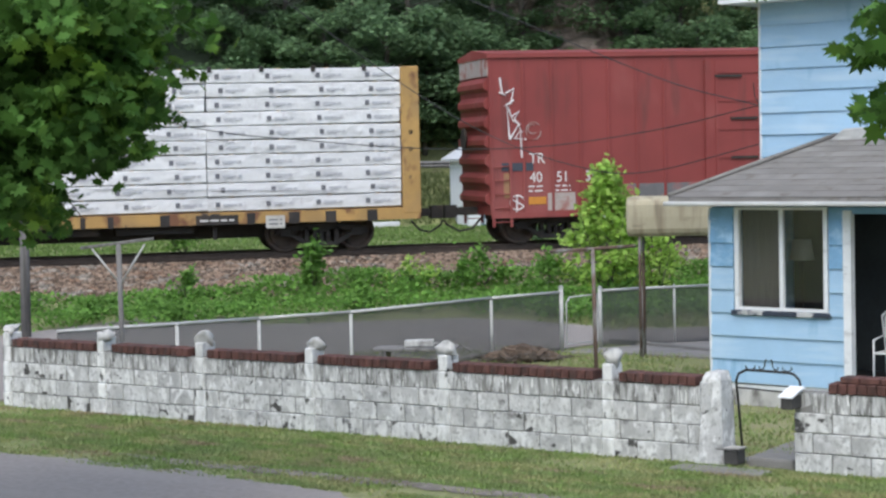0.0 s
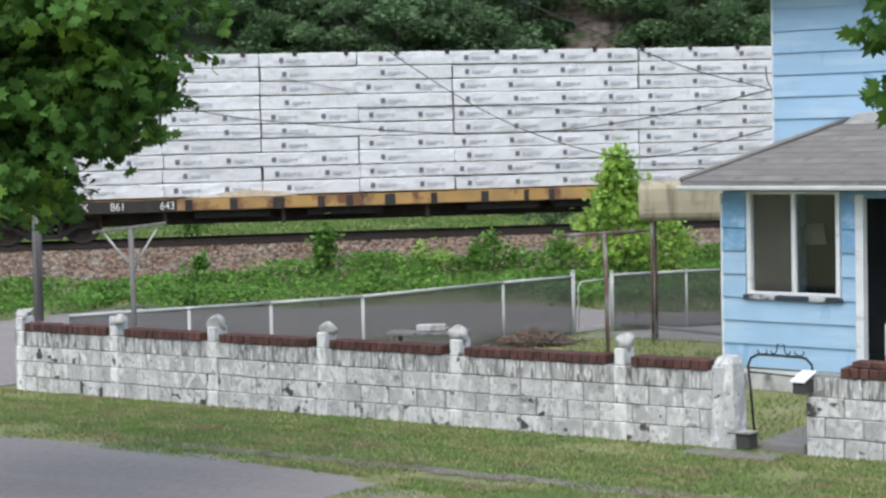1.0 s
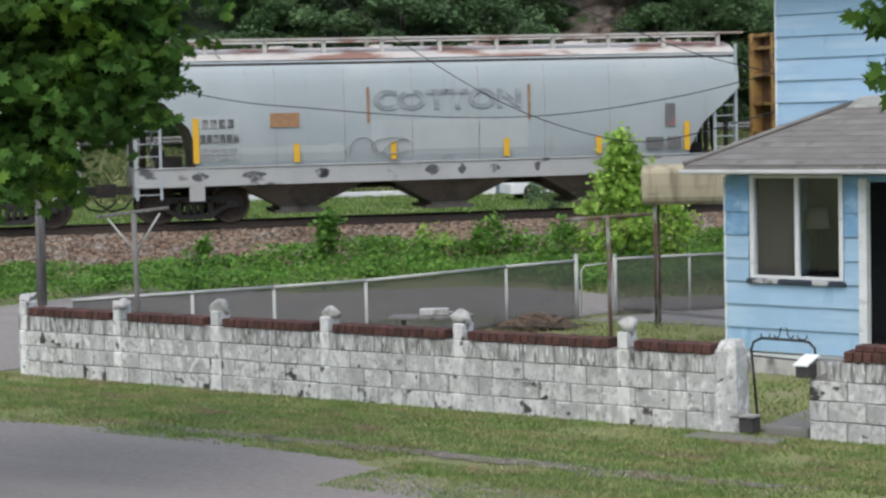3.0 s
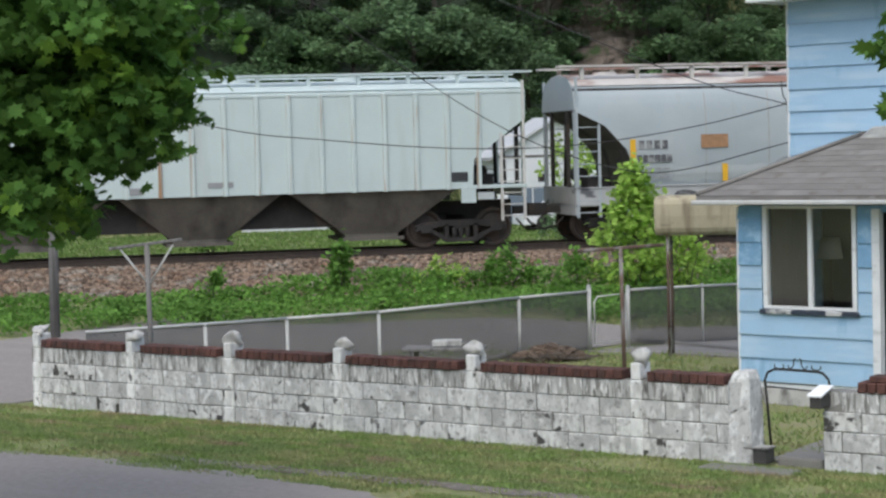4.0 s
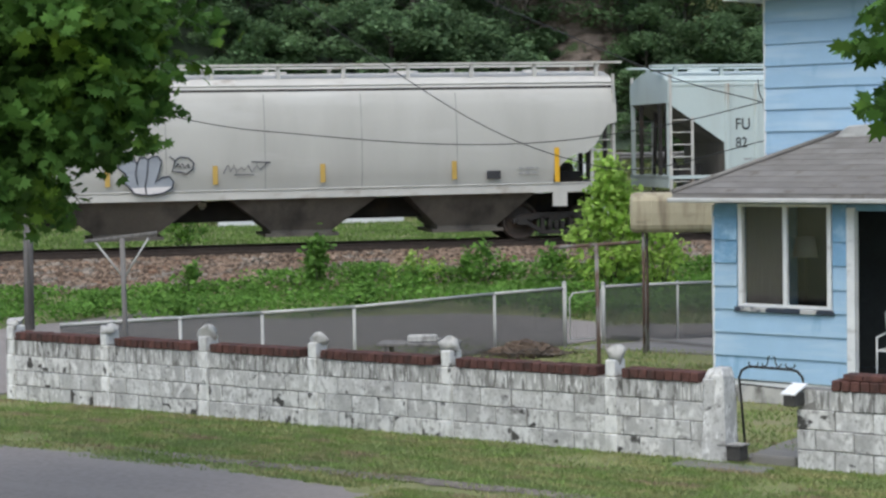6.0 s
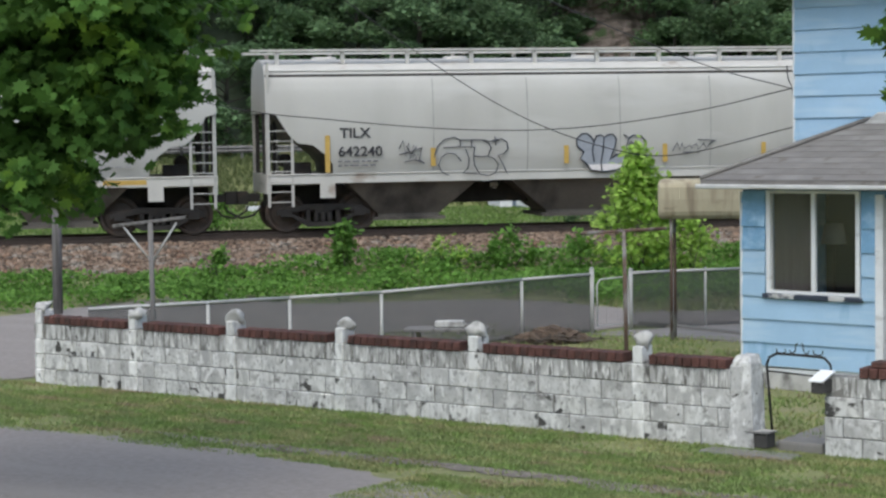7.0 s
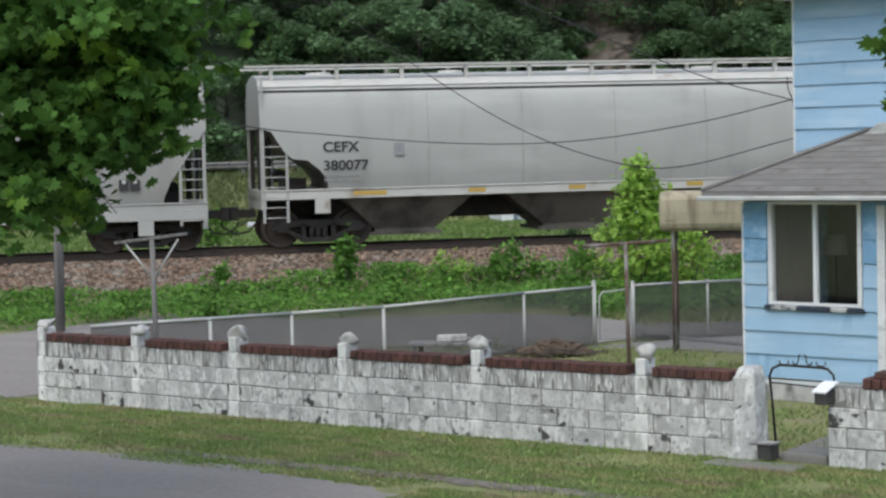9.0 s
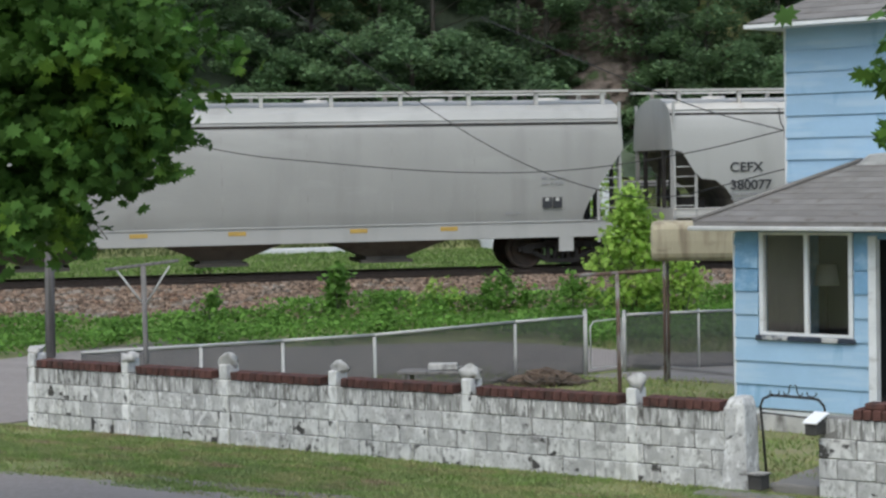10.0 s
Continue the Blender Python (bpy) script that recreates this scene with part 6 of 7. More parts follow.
decal(car, X(-44.35), X(-44.0), 1.48, 1.62, yb, "faded")
decal(car, X(-39.5), X(-39.1), 1.50, 1.66, yb, "faded")
decal(car, X(-37.6), X(-37.0), 1.62, 1.74, yb, "faded")
decal(car, X(-31.75), X(-31.35), 1.60, 1.82, yb, "ink")

# warm grey hopper with sprayed tags
BAYS4 = [(-6.3, 3.2, 1.5, 0.26), (-2.1, 3.6, 1.5, 0.26), (2.1, 3.6, 1.5, 0.26), (6.2, 3.2, 1.5, 0.26)]
car, h = hopper(-67.20, -47.55, "warm light-grey covered hopper with sprayed graffiti", "hop_tan", "hop_white", ("hop_white", 3.74), BULGE,
                CUT_SMOOTH, CUT_SMOOTH, BAYS4, ladders=("hop_tan", "hop_tan"), sill_z=(1.16, 1.40), roof_rail="hop_white", rail_h=0.2, posts=13, truck=1.40)
X = lambda s: s - 0.25 + (67.20 + 47.55) / 2
yb = -1.64
lettering("lettering", "TILX", 0.33, "ink", car, pose(X(-65.2), yb, 2.24), 1.08, 0.006)
lettering("lettering", "642240", 0.33, "ink", car, pose(X(-65.25), yb, 1.80), 1.08, 0.006)
bars(car, X(-65.25), 1.66, 0.95, yb + 0.02, "packink", 2, 0.1, 11)
decal(car, X(-65.5) - 0.06, X(-65.5) + 0.06, 1.42, 2.30, yb, "safety_dull", "yellow reflector strip")
for s in (-62.95, -59.65, -57.15, -54.6, -51.4):
    decal(car, X(s) - 0.06, X(s) + 0.06, 1.53, 1.97, yb + 0.02, "safety_dull", "ochre reflector strip")
decal(car, X(-48.9), X(-48.78), 1.42, 2.25, yb, "safety")
decal(car, X(-50.6), X(-50.25), 1.52, 1.72, yb + 0.02, "ink")
bars(car, X(-49.8), 1.75, 0.5, yb + 0.02, "faded", 2, 0.12, 12)
q = lambda px: [(X(-59.4 + (a / 2.4 - 320) / 73.0), 1.43 + (128 - b / 2.4) / 73.0) for a, b in px]


fill(car, q([(830, 318), (808, 290), (785, 270), (798, 240), (772, 215), (770, 185), (790, 167), (815, 165), (838, 190), (850, 195), (868, 172), (890, 184), (910, 172), (932, 172), (943, 190),
             (935, 230), (915, 275), (945, 257), (975, 254), (990, 275), (984, 298), (950, 318), (890, 326)]), yb + 0.008, "sprayfill", "pale blue-grey sprayed filling")
fill(car, q([(818, 297), (984, 294), (950, 316), (890, 324), (834, 318)]), yb + 0.003, "spraywhite", "white sprayed lower filling")
scrawl(car, [q([(830, 320), (810, 290), (785, 270), (800, 240), (770, 215), (768, 185), (790, 165), (815, 163), (835, 180), (845, 200), (838, 240), (846, 285)]),
             q([(845, 200), (855, 175), (875, 170), (890, 182), (905, 170), (930, 168), (945, 190), (935, 230), (915, 275), (945, 255), (975, 252), (992, 275), (985, 300), (950, 320), (890, 328), (830, 320)]),
             q([(890, 182), (885, 240), (875, 290), (880, 325)]),
             q([(978, 170), (1000, 187), (985, 232), (1020, 235), (1045, 243), (1070, 225), (1076, 200), (1055, 178), (1020, 174), (1000, 187)]),
             q([(1000, 215), (1012, 200), (1018, 216), (1030, 200), (1036, 218), (1052, 204), (1058, 218)])], yb, 0.019, "spray", "dark blue sprayed letters with round outlines")
scrawl(car, [q([(150, 252), (163, 207), (195, 180), (235, 170), (262, 183), (312, 182), (355, 183), (392, 190), (412, 184), (440, 180), (464, 195), (468, 225), (450, 243), (425, 250), (445, 285), (462, 325)]),
             q([(190, 213), (262, 211), (325, 213), (318, 250), (322, 290), (345, 328), (385, 335), (415, 320), (425, 290), (410, 265), (380, 252), (350, 255), (318, 250)]),
             q([(262, 183), (262, 211)]), q([(312, 182), (310, 211)]), q([(355, 183), (385, 197), (395, 218), (380, 252)]),
             q([(265, 270), (240, 241), (205, 236), (180, 255), (168, 285), (180, 315), (212, 330)]), q([(285, 222), (300, 260), (295, 300), (272, 322), (335, 326)]),
             q([(412, 170), (416, 206)]), q([(398, 191), (432, 186)])], yb, 0.014, "spray", "thin outlined sprayed letters")
scrawl(car, [q([(0, 215), (18, 180), (26, 245), (40, 190), (46, 260), (62, 200), (68, 262), (98, 206), (86, 262), (108, 278)]), q([(0, 240), (60, 225), (100, 212)]),
             q([(22, 270), (70, 262), (108, 278)]), q([(30, 205), (55, 240), (75, 205)])], yb, 0.014, "spray", "dark sprayed tag")
scrawl(car, [q([(1195, 245), (1215, 208), (1226, 240), (1240, 210), (1250, 240), (1272, 218), (1280, 236), (1300, 212), (1312, 240), (1334, 212), (1345, 232), (1378, 204)]), q([(1310, 198), (1392, 202)]),
             q([(1240, 250), (1320, 252)])], yb, 0.013, "spray", "small dark sprayed signature")
for s in (-61.25, -57.45):
    decal(car, X(s), X(s) + 0.2, 0.97, 1.08, -0.262, "whiteink")
    decal(car, X(s) + 0.05, X(s) + 0.16, 0.92, 0.96, -0.262, "whiteink")

# next warm grey hopper
car, h = hopper(-88.05, -68.35, "light grey covered hopper with black stencilled number", "hop_grey2", "hop_white", ("hop_white", 3.74), BULGE,
                CUT_SMOOTH, CUT_SMOOTH, BAYS4, ladders=("hop_grey2", "hop_grey2"), sill_z=(1.16, 1.40), roof_rail="hop_white", rail_h=0.2, posts=13, truck=1.40)
X = lambda s: s - 0.16 + (88.05 + 68.35) / 2
lettering("lettering", "CEFX", 0.33, "ink", car, pose(X(-86.42), yb, 2.28), 1.1, 0.006)
lettering("lettering", "380077", 0.33, "ink", car, pose(X(-86.42), yb, 1.84), 1.1, 0.006)
bars(car, X(-86.4), 1.70, 0.9, yb + 0.02, "faded", 2, 0.11, 13)
decal(car, X(-84.7), X(-84.45), 2.15, 2.45, yb, "faded")
for s, w_ in ((-85.7, 0.8), (-82.9, 0.42), (-80.4, 0.42), (-77.4, 0.42), (-74.8, 0.42), (-73.4, 0.42), (-70.85, 1.0)):
    decal(car, X(s), X(s) + w_, 1.22, 1.33, -1.565, "safety_dull", "ochre reflector on the sill")
decal(car, X(-71.38), X(-70.92), 1.46, 1.76, yb + 0.024, "whiteink", "pale border of a stencilled panel")
decal(car, X(-71.34), X(-70.96), 1.48, 1.72, yb + 0.018, "ink", "black stencilled panel")
decal(car, X(-71.12), X(-71.02), 1.56, 1.66, yb + 0.012, "faded")
decal(car, X(-72.1), X(-71.8), 1.50, 1.62, yb + 0.02, "whiteink")
bars(car, X(-73.5), 1.55, 0.6, yb + 0.02, "faded", 1, 0.1, 14)
bars(car, X(-70.8), 1.62, 0.6, yb + 0.02, "faded", 1, 0.1, 15)

decal(car, X(-76.2), X(-75.5), 1.42, 1.56, yb + 0.05, "faded", "pale reddish rub on the side")

# last grey hopper in view
car, h = hopper(-106.9, -89.32, "dull grey covered hopper with rust spots and ochre reflectors", "hop_grey3", "hop_grey2", ("hop_grey2", 3.55), bulge(1.15),
                CUT_DIAG, [(0, 2.85), (0.05, 2.8), (0.85, 1.65), (1.0, 1.3), (1.02, 1.15)], [(-5.2, 2.9, 1.0, 0.26), (-1.0, 2.9, 1.0, 0.26), (3.0, 2.9, 1.0, 0.26)], sill_z=(0.76, 1.17), roof_rail="hop_white", rail_h=0.2, posts=11, ladders=("hop_grey2", "hop_grey2"))
X = lambda s: s + (106.9 + 89.32) / 2
for s in (-91.37, -91.11):
    decal(car, X(s), X(s) + 0.23, 1.48, 1.74, yb + 0.02, "ink", "black stencilled panel")
    decal(car, X(s) + 0.07, X(s) + 0.16, 1.65, 1.73, yb + 0.014, "hop_white")
bars(car, X(-91.4), 2.2, 0.6, yb, "faded", 2, 0.14, 16)
bars(car, X(-92.3), 1.35, 0.4, yb + 0.04, "faded", 1, 0.1, 17)
for s in (-101.3, -99.0, -96.1, -93.9):
    decal(car, X(s), X(s) + 0.42, 0.98, 1.08, -1.565, "safety_dull", "ochre reflector on the sill")


# ---------------------------------------------------------------- plants
def weeds():
    r = np.random.default_rng(31)
    pts = []
    for _ in range(620):
        s = r.uniform(-13, 26)
        n = 37.2 + 5.2 * r.random() ** 0.8
        tall = 0.30 + 0.28 * max(0, noise.noise((s * 0.35, n * 0.5, 3))) + (0.22 if n > 41 and s > 5 else 0)
        k = int(90 * tall / 0.4)
        p = np.stack([s + r.normal(0, 0.26, k), n + r.normal(0, 0.24, k), ground_z(n) + tall * r.random(k) ** 0.7 + 0.02], -1)
        pts.append(p)
    # the bank comes down to the lane beyond the yard gate
    for _ in range(150):
        s = r.uniform(9.9, 18)
        n = r.uniform(34.6, 37.4)
        k = 45
        pts.append(np.stack([s + r.normal(0, 0.22, k), n + r.normal(0, 0.2, k), ground_z(n) + 0.32 * r.random(k) ** 0.7 + 0.02], -1))
    pts = np.concatenate(pts)
    v, f = leaf_cloud(pts, 0.105, OVAL, 0.7, 0.3, 5)
    tagged(part("weeds", fast_mesh("weeds", v, f, "weed"), None, m=TRACK), "dense bright green weeds below the embankment", "weeds", kind="stuff")


weeds()


def shrub(s, n, height, width, material, name, label, count, leaf, stems=4, seed=1, column=False):
    t = thing(name, TRACK @ pose(s, n, float(ground_z(n))), label, "shrub" if name != "young_tree" else "tree")
    r = np.random.default_rng(seed)
    bm = bmesh.new()
    pts = []
    for k in range(stems):
        a = 2 * math.pi * k / stems + r.normal(0, 0.3)
        reach = width * (0.45 if k else 0.08)
        top = Vector((math.cos(a) * reach, math.sin(a) * reach, height * (1.0 if k == 0 else r.uniform(0.55, 0.85))))
        tube(bm, (0, 0, 0), top * 0.5 + Vector((0, 0, 0.05)), 0.018, 6, 0.012)
        tube(bm, top * 0.5 + Vector((0, 0, 0.05)), top * 0.96, 0.012, 5, 0.004)
    part("stems", bm, "bark", t)
    clumps = max(12, count // 26)
    for i in range(clumps):
        u = r.random() ** 0.85
        z = height * (0.10 + 0.86 * u)
        rad = width * 0.5 * (1.05 - u ** 1.6) if column else width * 0.5 * math.sin(math.pi * min(0.95, 0.18 + 0.8 * u))
        a, q = r.uniform(0, 6.28), rad * r.random() ** 0.5
        c = np.array([math.cos(a) * q, math.sin(a) * q, z])
        pts.append(c + r.normal(0, 1, (26, 3)) * np.array([0.11, 0.11, 0.13]) * min(1.0, height / 2.0 + 0.35))
    v, f = leaf_cloud(np.concatenate(pts), leaf, OVAL, 0.8, 0.4, seed)
    part("leaves", fast_mesh("leaves", v, f, material), None, t)
    return t


shrub(12.22, 39.6, 2.85, 2.0, "sapling", "young_tree", "light yellow-green young tree behind the fence", 3300, 0.15, 5, 3, True)
shrub(13.2, 39.2, 1.35, 1.0, "sapling", "shrub", "yellow-green bush beside the young tree", 900, 0.12, 5, 4)
shrub(11.0, 39.9, 0.95, 1.3, "weed", "shrub", "leafy green bush at the foot of the embankment", 800, 0.12, 5, 6)
shrub(15.6, 39.0, 0.9, 1.2, "sapling", "shrub", "small light green bush by the lane", 500, 0.11, 4, 7)
for k in range(9):
    shrub(-8.5 + 2.3 * k + 0.7 * math.sin(k * 5.1), 39.6 + 1.3 * math.sin(k * 2.3), 0.34 + 0.08 * math.sin(k * 3.7), 0.9, "weed", "tall_weed", "clump of taller green weeds", 330, 0.12, 3, 20 + k)
shrub(8.4, 41.6, 0.8, 1.5, "sapling", "shrub", "low bright bush on the embankment foot", 420, 0.11, 4, 40)
shrub(9.9, 41.4, 0.95, 1.5, "weed", "shrub", "low green bush on the embankment foot", 600, 0.12, 4, 41)
shrub(6.3, 41.2, 1.35, 0.55, "weed", "tall_weed", "tall dark green weed on the embankment foot", 420, 0.17, 3, 8, True)
shrub(3.6, 41.3, 0.75, 0.7, "weed", "tall_weed", "clump of taller green weeds", 300, 0.12, 3, 9)
shrub(16.4, 60, 1.15, 2.2, "forest", "shrub", "round dark green bush in the field beyond the track", 1100, 0.13, 5, 10)
shrub(5.2, 60, 1.2, 1.7, "weed", "shrub", "green bush in the field beyond the track", 900, 0.13, 5, 11)
shrub(20.3, 72, 5.6, 3.3, "sapling", "shrub", "tall light green tree beside the white garage", 2600, 0.2, 5, 12)


def maple(base, height, crown, count, leaf, seed, label, limbs):
    """A maple: tapered trunk, limbs to the given clump centres, crown of lobed leaves."""
    t = thing("maple_tree", pose(*base), label, "tree")
    r = np.random.default_rng(seed)
    bm = bmesh.new()
    fork = Vector((0, 0, height * 0.42))
    tube(bm, (0, 0, -0.2), fork * 0.5, 0.24, 12, 0.19)
    tube(bm, fork * 0.5, fork, 0.19, 12, 0.15)
    for c in limbs:
        c = Vector(c)
        mid = fork.lerp(c, 0.5) + Vector((0, 0, 0.25))
        tube(bm, fork, mid, 0.09, 8, 0.05)
        tube(bm, mid, c, 0.05, 6, 0.012)
        for _ in range(5):
            e = c + Vector(r.normal(0, 0.5 if len(limbs) > 3 else 0.12, 3))
            tube(bm, mid.lerp(c, r.uniform(0.3, 0.95)), e, 0.014, 5, 0.004)
    part("trunk", bm, "bark", t)
    pts = np.concatenate([np.asarray(p) for p in crown(r, count)])
    v, f = hanging_leaves(pts, leaf, MAPLE, seed)
    part("crown", fast_mesh("crown", v, f, "maple"), None, t)


# the crown hangs before the camera's side of the wall; its trunk stands further along the verge
LEFT = (-5.6, 17.6, 0)


def left_crown(r, count):
    out = []
    # drooping masses: centre x, depth, height, spread, share
    for x, y, z, sx, sz, share in ((-3.25, 17.0, 4.55, 0.55, 0.42, 0.30), (-2.72, 16.9, 4.45, 0.36, 0.36, 0.15), (-2.72, 17.0, 3.9, 0.26, 0.24, 0.09),
                                   (-3.4, 17.1, 3.75, 0.42, 0.30, 0.18), (-3.9, 17.0, 3.1, 0.30, 0.26, 0.10), (-3.48, 16.9, 2.98, 0.18, 0.22, 0.05),
                                   (-2.98, 17.0, 3.52, 0.22, 0.17, 0.06), (-4.6, 17.1, 4.2, 0.6, 0.6, 0.18), (-3.9, 17.1, 5.35, 0.9, 0.35, 0.16), (-6.2, 17.6, 5.2, 0.9, 0.6, 0.09)):
        # each mass is made of sprays: a twig running out and down with leaves along it
        m = max(5, int(count * share) // 17)
        cen = np.stack([r.normal(x, sx * 0.60, m), r.normal(y, 0.55, m), r.normal(z, sz * 0.60, m)], -1)
        a = r.normal(-0.3, 1.3, m)
        run = np.stack([np.cos(a), np.sin(a), -r.uniform(0.1, 0.9, m)], -1) * r.uniform(0.22, 0.46, (m, 1))
        u = r.uniform(-0.4, 1.0, (m, 17, 1))
        p = cen[:, None, :] + run[:, None, :] * u + r.normal(0, 1, (m, 17, 3)) * np.array([0.06, 0.06, 0.035])
        out.append(p.reshape(-1, 3) - np.array(LEFT))
    return out


maple(LEFT, 7.5, left_crown, 13500, 0.145, 51, "dark green maple with drooping leafy branches over the verge",
      [(2.3, -0.6, 4.6), (1.2, 0, 5.8), (2.2, -0.5, 3.9), (0.6, 0.4, 6.0), (-1.5, 0.5, 6.2)])

RIGHT = (3.9, 8.6, 0)


def right_crown(r, count):
    out = []
    for x, y, z, sx, sz, n in ((2.03, 9.0, 3.66, 0.055, 0.028, 30), (2.10, 9.0, 3.80, 0.045, 0.05, 34), (2.05, 9.0, 3.40, 0.045, 0.028, 24), (2.14, 9.0, 3.40, 0.05, 0.04, 26), (2.24, 9.05, 3.86, 0.07, 0.08, 70),
                               (2.7, 9.0, 4.1, 0.22, 0.2, 240), (3.6, 8.8, 5.0, 0.9, 0.8, 900), (4.4, 8.4, 5.4, 0.9, 0.7, 800)):
        out.append(np.stack([r.normal(x, sx, n), r.normal(y, 0.2 + sx, n), r.normal(z, sz, n)], -1) - np.array(RIGHT))
    return out


maple(RIGHT, 6.0, right_crown, 0, 0.12, 52, "green maple with one leafy branch reaching in", [(-1.45, 0.4, 4.05), (-0.4, 0.2, 5.0), (0.6, -0.2, 5.4)])


# ---------------------------------------------------------------- beyond the railway
def garage():
    g = thing("garage", TRACK @ pose(17.9, 76.5, 0.1), "white gabled garage with a blue-grey door", "garage")
    w, d, ze, zr = 5.0, 3.2, 2.75, 4.15
    bm = bmesh.new()
    prism(bm, [(0, 0), (w, 0), (w, ze), (w / 2, zr), (0, ze)], 0, d)
    part("wall", bm, "garage", g)
    for a, b in (((-0.3, ze - 0.12), (w / 2, zr + 0.08)), ((w + 0.3, ze - 0.12), (w / 2, zr + 0.08))):
        bm = bmesh.new()
        prism(bm, [a, b, (b[0], b[1] + 0.1), (a[0], a[1] + 0.1)], -0.3, d + 0.3)
        part("roof", bm, "farroof", g, "pale metal roof")
    for z in np.arange(1.55, 2.7, 0.2):
        bm = bmesh.new()
        box(bm, 0.02, w - 0.02, -0.025, -0.001, z, z + 0.185)
        part("siding_board", bm, "garage", g)
    for x in (0.5, 1.55):
        bm = bmesh.new()
        box(bm, x, x + 0.98, -0.03, 0.05, 0, 1.5)
        part("door", bm, "garagedoor", g, "blue-grey door")
    bm = bmesh.new()
    box(bm, 1.75, 2.05, -0.05, 0.02, 1.75, 2.05)
    part("window", bm, "dark", g, "small dark window")
    bm = bmesh.new()
    box(bm, 0.0, w, -0.04, 0.0, 2.72, 2.82)
    part("eaves_board", bm, "greywood", g)
    bm = bmesh.new()
    box(bm, 1.95, 2.4, -0.45, -0.02, 0.0, 0.7)
    bevel(bm, 0.03)
    part("utility_box", bm, "garage", g)


garage()


def guardrail():
    g = thing("guardrail", TRACK @ pose(0, 84.0, 2.0), "grey steel guard rail along the bank road", "guard rail")
    bm = bmesh.new()
    prism(bm, [(0, 0.42), (-0.06, 0.5), (0, 0.56), (-0.06, 0.64), (0, 0.72), (0.02, 0.72), (0.02, 0.42)], -25, 60, axis="x")
    part("rail", bm, "greywood", g)
    for i in range(24):
        bm = bmesh.new()
        box(bm, -24 + i * 3.6, -23.9 + i * 3.6, 0.02, 0.15, -0.15, 0.75)
        part("post", bm, "greywood", g)


guardrail()
bm = bmesh.new()
box(bm, 8, 15.5, 78.4, 78.6, 0.1, 0.34)
bevel(bm, 0.03)
tagged(part("low_wall", bm, "farroof", m=TRACK), "low pale concrete edge at the far side of the field", "low wall")


def car_body():
    """A pale parked car at the far side of the field, mostly hidden."""
    c = thing("parked_car", TRACK @ pose(19.4, 70.5, 0.15), "pale silver parked car beyond the track", "car")
    bm = bmesh.new()
    loft(bm, [[(x, y * 0.85, z) for x, z in ((-2.1, 0.25), (-2.1, 0.62), (-1.3, 0.78), (-0.8, 1.15), (0.7, 1.15), (1.3, 0.80), (2.0, 0.70), (2.1, 0.3))] for y in (-1, 1)])
    bevel(bm, 0.05, 2)
    part("body", bm, "garage", c)
    for x in (-1.3, 1.3):
        for y in (-0.86, 0.70):
            bm = bmesh.new()
            tube(bm, (x, y, 0.31), (x, y + 0.16, 0.31), 0.31, 16)
            part("wheel", bm, "dark", c)
    bm = bmesh.new()
    prism(bm, [(-1.1, 0.80), (-0.72, 1.10), (0.6, 1.10), (1.05, 0.82)], -0.87, 0.87)
    part("windows", bm, "glass", c)


car_body()


def hillside():
    bm = bmesh.new()
    ss, ns = np.linspace(-70, 110, 70), np.linspace(88.5, 150, 26)
    vs = [[bm.verts.new((s, n + 1.5 * noise.noise((s * 0.1, n * 0.1, 4)), float(ground_z(n)) + 0.25 + 1.6 * noise.noise((s * 0.15, n * 0.12, 9)))) for s in ss] for n in ns]
    for a, b in zip(vs, vs[1:]):
        for i in range(len(ss) - 1):
            bm.faces.new((a[i], a[i + 1], b[i + 1], b[i])).smooth = True
    tagged(part("hillside", bm, "hillsoil", m=TRACK), "steep dark wooded hillside floor", "hillside", kind="structure")
    # bare rock between the trees
    bm = bmesh.new()
    ss, zs = np.linspace(24.6, 30.2, 44), np.linspace(2.6, 15.5, 60)
    vs = []
    for z in zs:
        row = []
        for s in ss:
            e = 1.3 * abs((s - 27.5 - 0.06 * (z - 8)) / 3.0) ** 3
            row.append(bm.verts.new((s, 90.0 + (z - 3) * 0.55 + 1.6 * e + 0.9 * noise.noise((s * 0.5, z * 0.8, 0)) + 0.35 * noise.noise((s * 1.8, z * 3.2, 5)), z)))
        vs.append(row)
    for a, b in zip(vs, vs[1:]):
        for i in range(len(ss) - 1):
            bm.faces.new((a[i], a[i + 1], b[i + 1], b[i]))
    tagged(part("rock_face", bm, "rock", m=TRACK), "bare brown rock face on the hillside", "rock", kind="structure")


hillside()


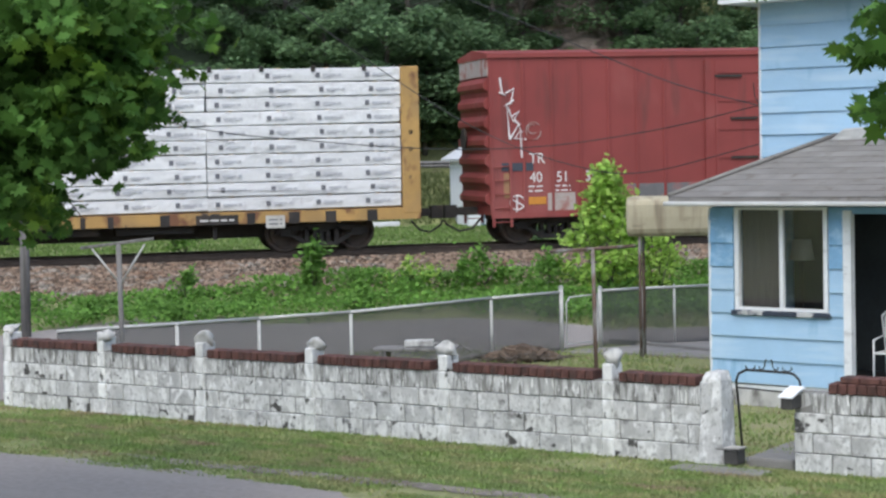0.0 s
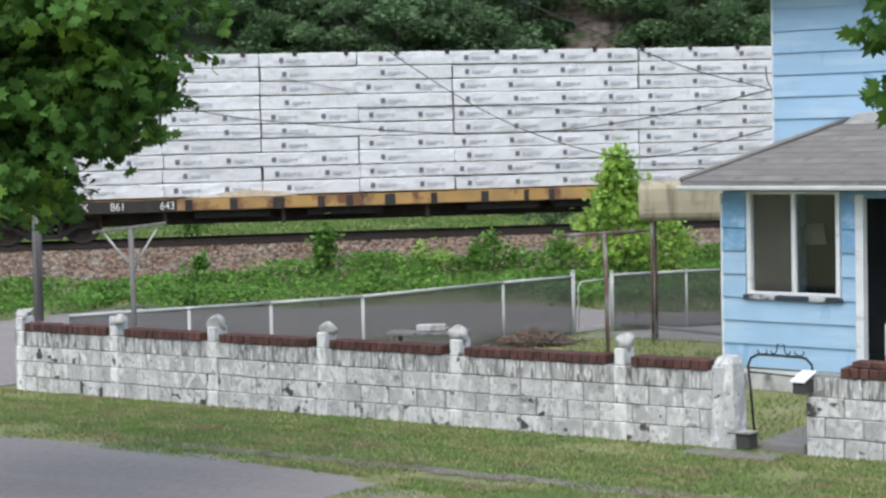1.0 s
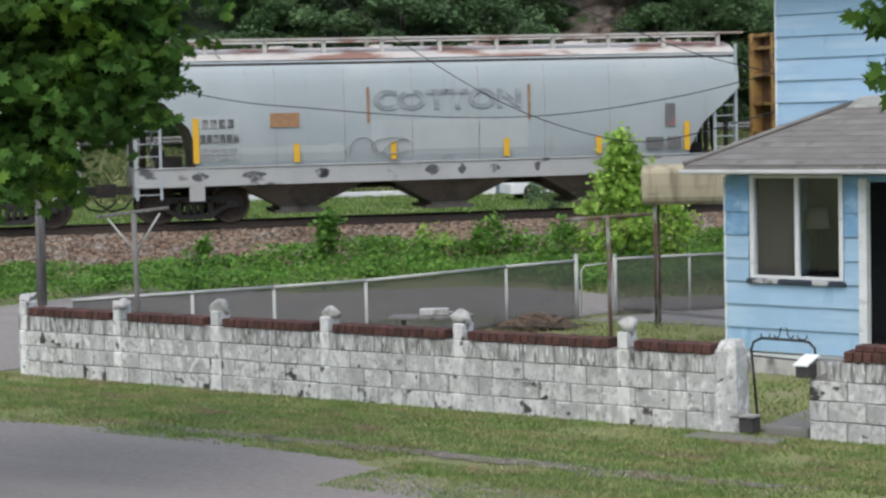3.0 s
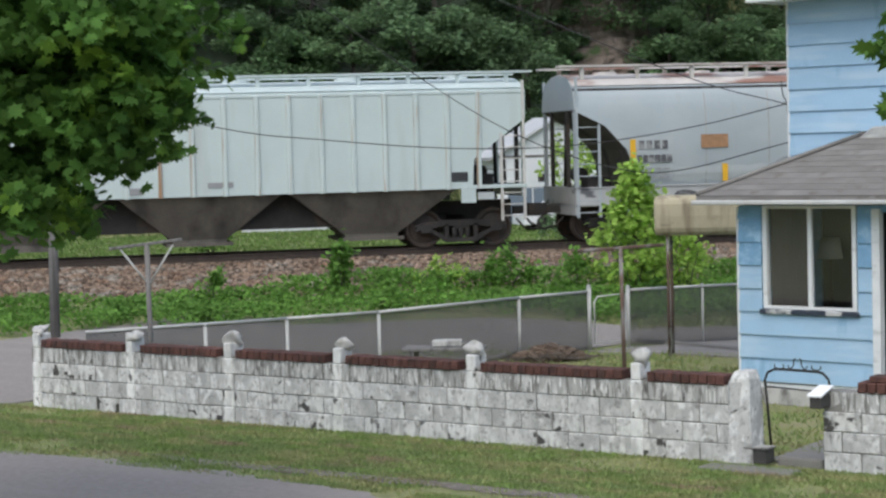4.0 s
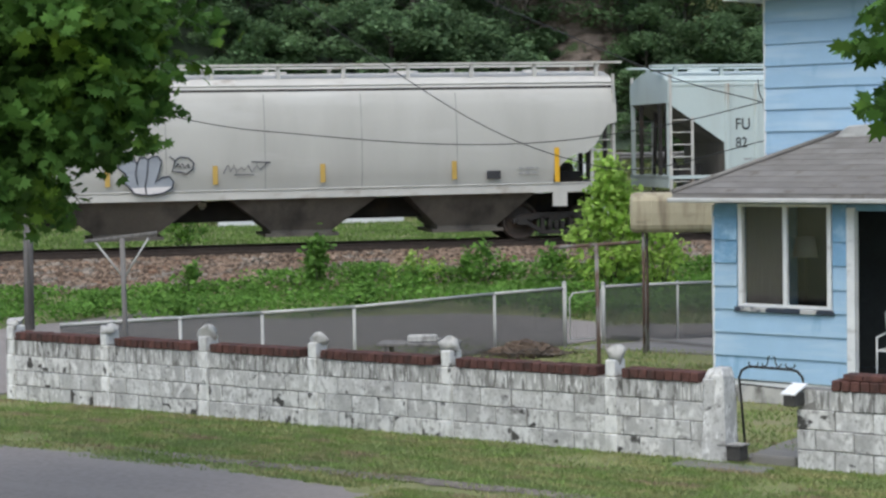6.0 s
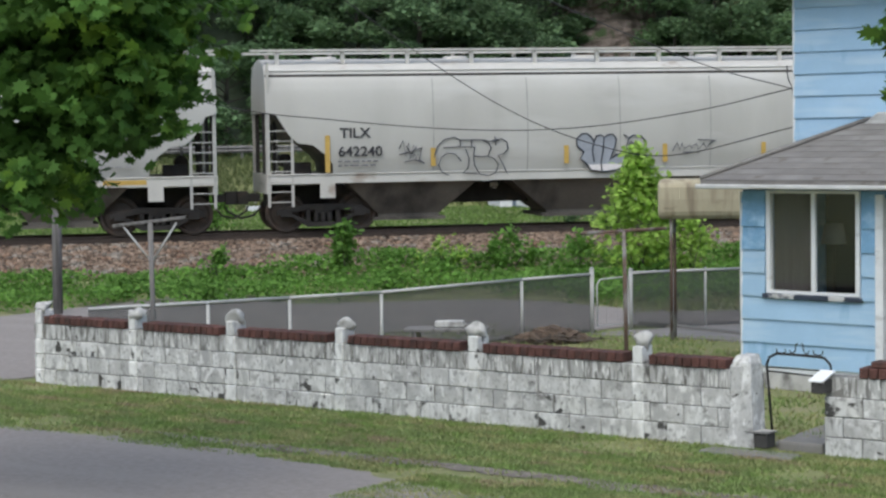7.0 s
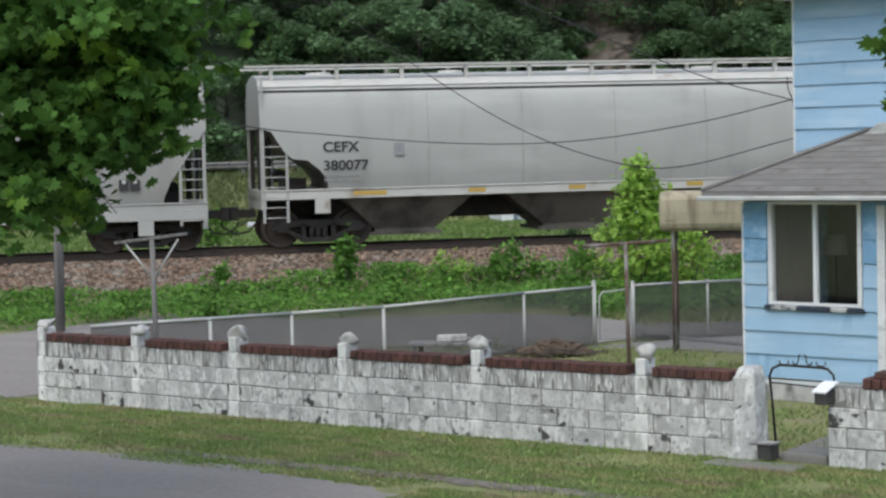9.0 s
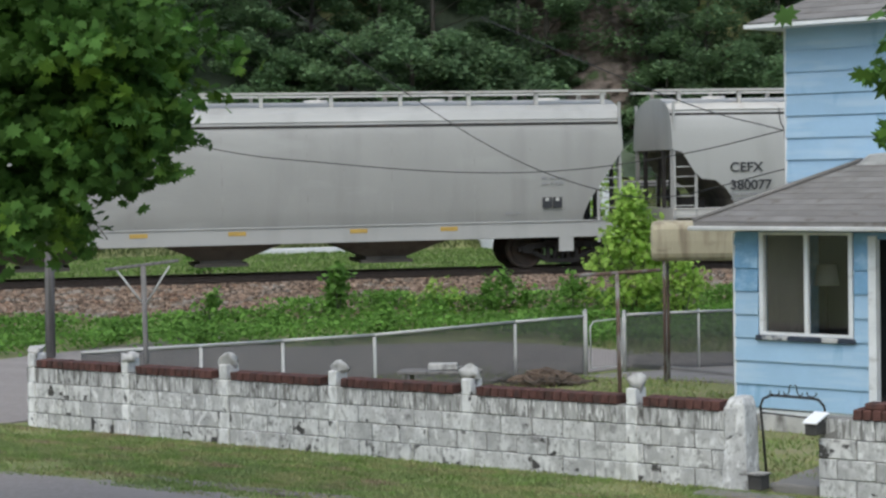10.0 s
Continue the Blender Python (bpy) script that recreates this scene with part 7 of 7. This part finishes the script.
def forest_kind(seed, height, width):
    """Trunk and crown meshes of one woodland tree: leaf masses on limbs, with gaps."""
    r = np.random.default_rng(seed)
    bm = bmesh.new()
    tube(bm, (0, 0, -0.6), (0, 0, height * 0.55), 0.17, 7, 0.11)
    tube(bm, (0, 0, height * 0.55), (0.1, 0, height * 0.95), 0.11, 6, 0.03)
    pts = []
    for i in range(17):
        u = 0.10 + 0.9 * (i + 0.5) / 17
        a = i * 2.4 + r.normal(0, 0.4)
        q = width * 0.5 * (0.3 + 0.7 * math.sin(math.pi * min(1, u * 0.9))) * r.uniform(0.55, 1.05)
        c = np.array([math.cos(a) * q, math.sin(a) * q, height * u])
        tube(bm, (0, 0, height * u * 0.75), tuple(c * 0.9), 0.035, 5, 0.01)
        n = 470
        d = r.normal(0, 1, (n, 3))
        d /= np.linalg.norm(d, axis=1)[:, None]
        p = d * (r.random((n, 1)) ** 0.4) * np.array([1.2, 1.2, 0.55]) * width / 5 * r.uniform(0.7, 1.2)
        p[:, 2] -= 0.14 * (p[:, 0] ** 2 + p[:, 1] ** 2)
        pts.append(c + p)
    v, f = leaf_cloud(np.concatenate(pts), 0.22, OVAL, 0.4, 0.2, seed)
    return mesh_of("trunk", bm, "limb"), fast_mesh("crown", v, f, "forest")


def forest():
    kinds = [forest_kind(60 + k, hgt, wid) for k, (hgt, wid) in enumerate(((7.5, 5.0), (6.0, 4.6), (9.0, 5.2), (4.2, 4.4), (1.7, 2.2)))]
    r = np.random.default_rng(77)
    done = 0
    spots = []
    for n0, step, ks in ((88.2, 2.3, (3, 3, 1)), (90.5, 2.6, (1, 0, 3)), (94, 2.9, (0, 2, 1)), (98.5, 3.1, (2, 0)), (104, 3.3, (2, 0)), (111, 3.6, (2, 0)), (119, 4.0, (2, 2))):
        s = -16 + r.uniform(0, 2)
        while s < 66:
            spots.append((s + r.normal(0, 0.7), n0 + r.normal(0, 0.8), ks[r.integers(len(ks))]))
            s += step
    # low growth creeping over the rock's edges
    for s, n in ((25.2, 90.4), (25.6, 93.5), (25.2, 97), (29.9, 90.6), (30.1, 94), (29.6, 98), (27.2, 91.0), (28.6, 95.2), (26.4, 99.5)):
        spots.append((s, n, 4))
    for s, n, k in spots:
        u = s * 95 / (n + 4)
        if k < 4 and n < 118 and 25.0 + (n - 92) * 0.05 < u < 29.6:
            if n > 92.5 or r.random() < 0.75:
                continue
            k = 3
        sc = r.uniform(0.8, 1.2)
        t = thing("woodland_tree", TRACK @ pose(s, n, float(ground_z(n)) - 0.2, r.normal(0, 3), r.normal(0, 3), r.uniform(0, 360)),
                  "deciduous tree in full dark green leaf on the hillside", "tree", "trees on the hillside")
        t.scale = (sc, sc, sc * r.uniform(0.9, 1.1))
        part("trunk", kinds[k][0], None, t)
        part("crown", kinds[k][1], None, t)


forest()


# ---------------------------------------------------------------- what moves
def motions():
    for car, s in CARS:
        walk(car, [(t, TRACK @ pose(s + SPEED * t, TRACK_Y, RAIL_Z)) for t in (0.0, 5.0, 10.0)])
    turn = math.degrees(SPEED / 0.457)
    for w, dx in WHEELS:
        walk(w, [(k / 30, pose(dx, 0, 0.457, 0, turn * k / 30, 0)) for k in range(0, 301)])


motions()
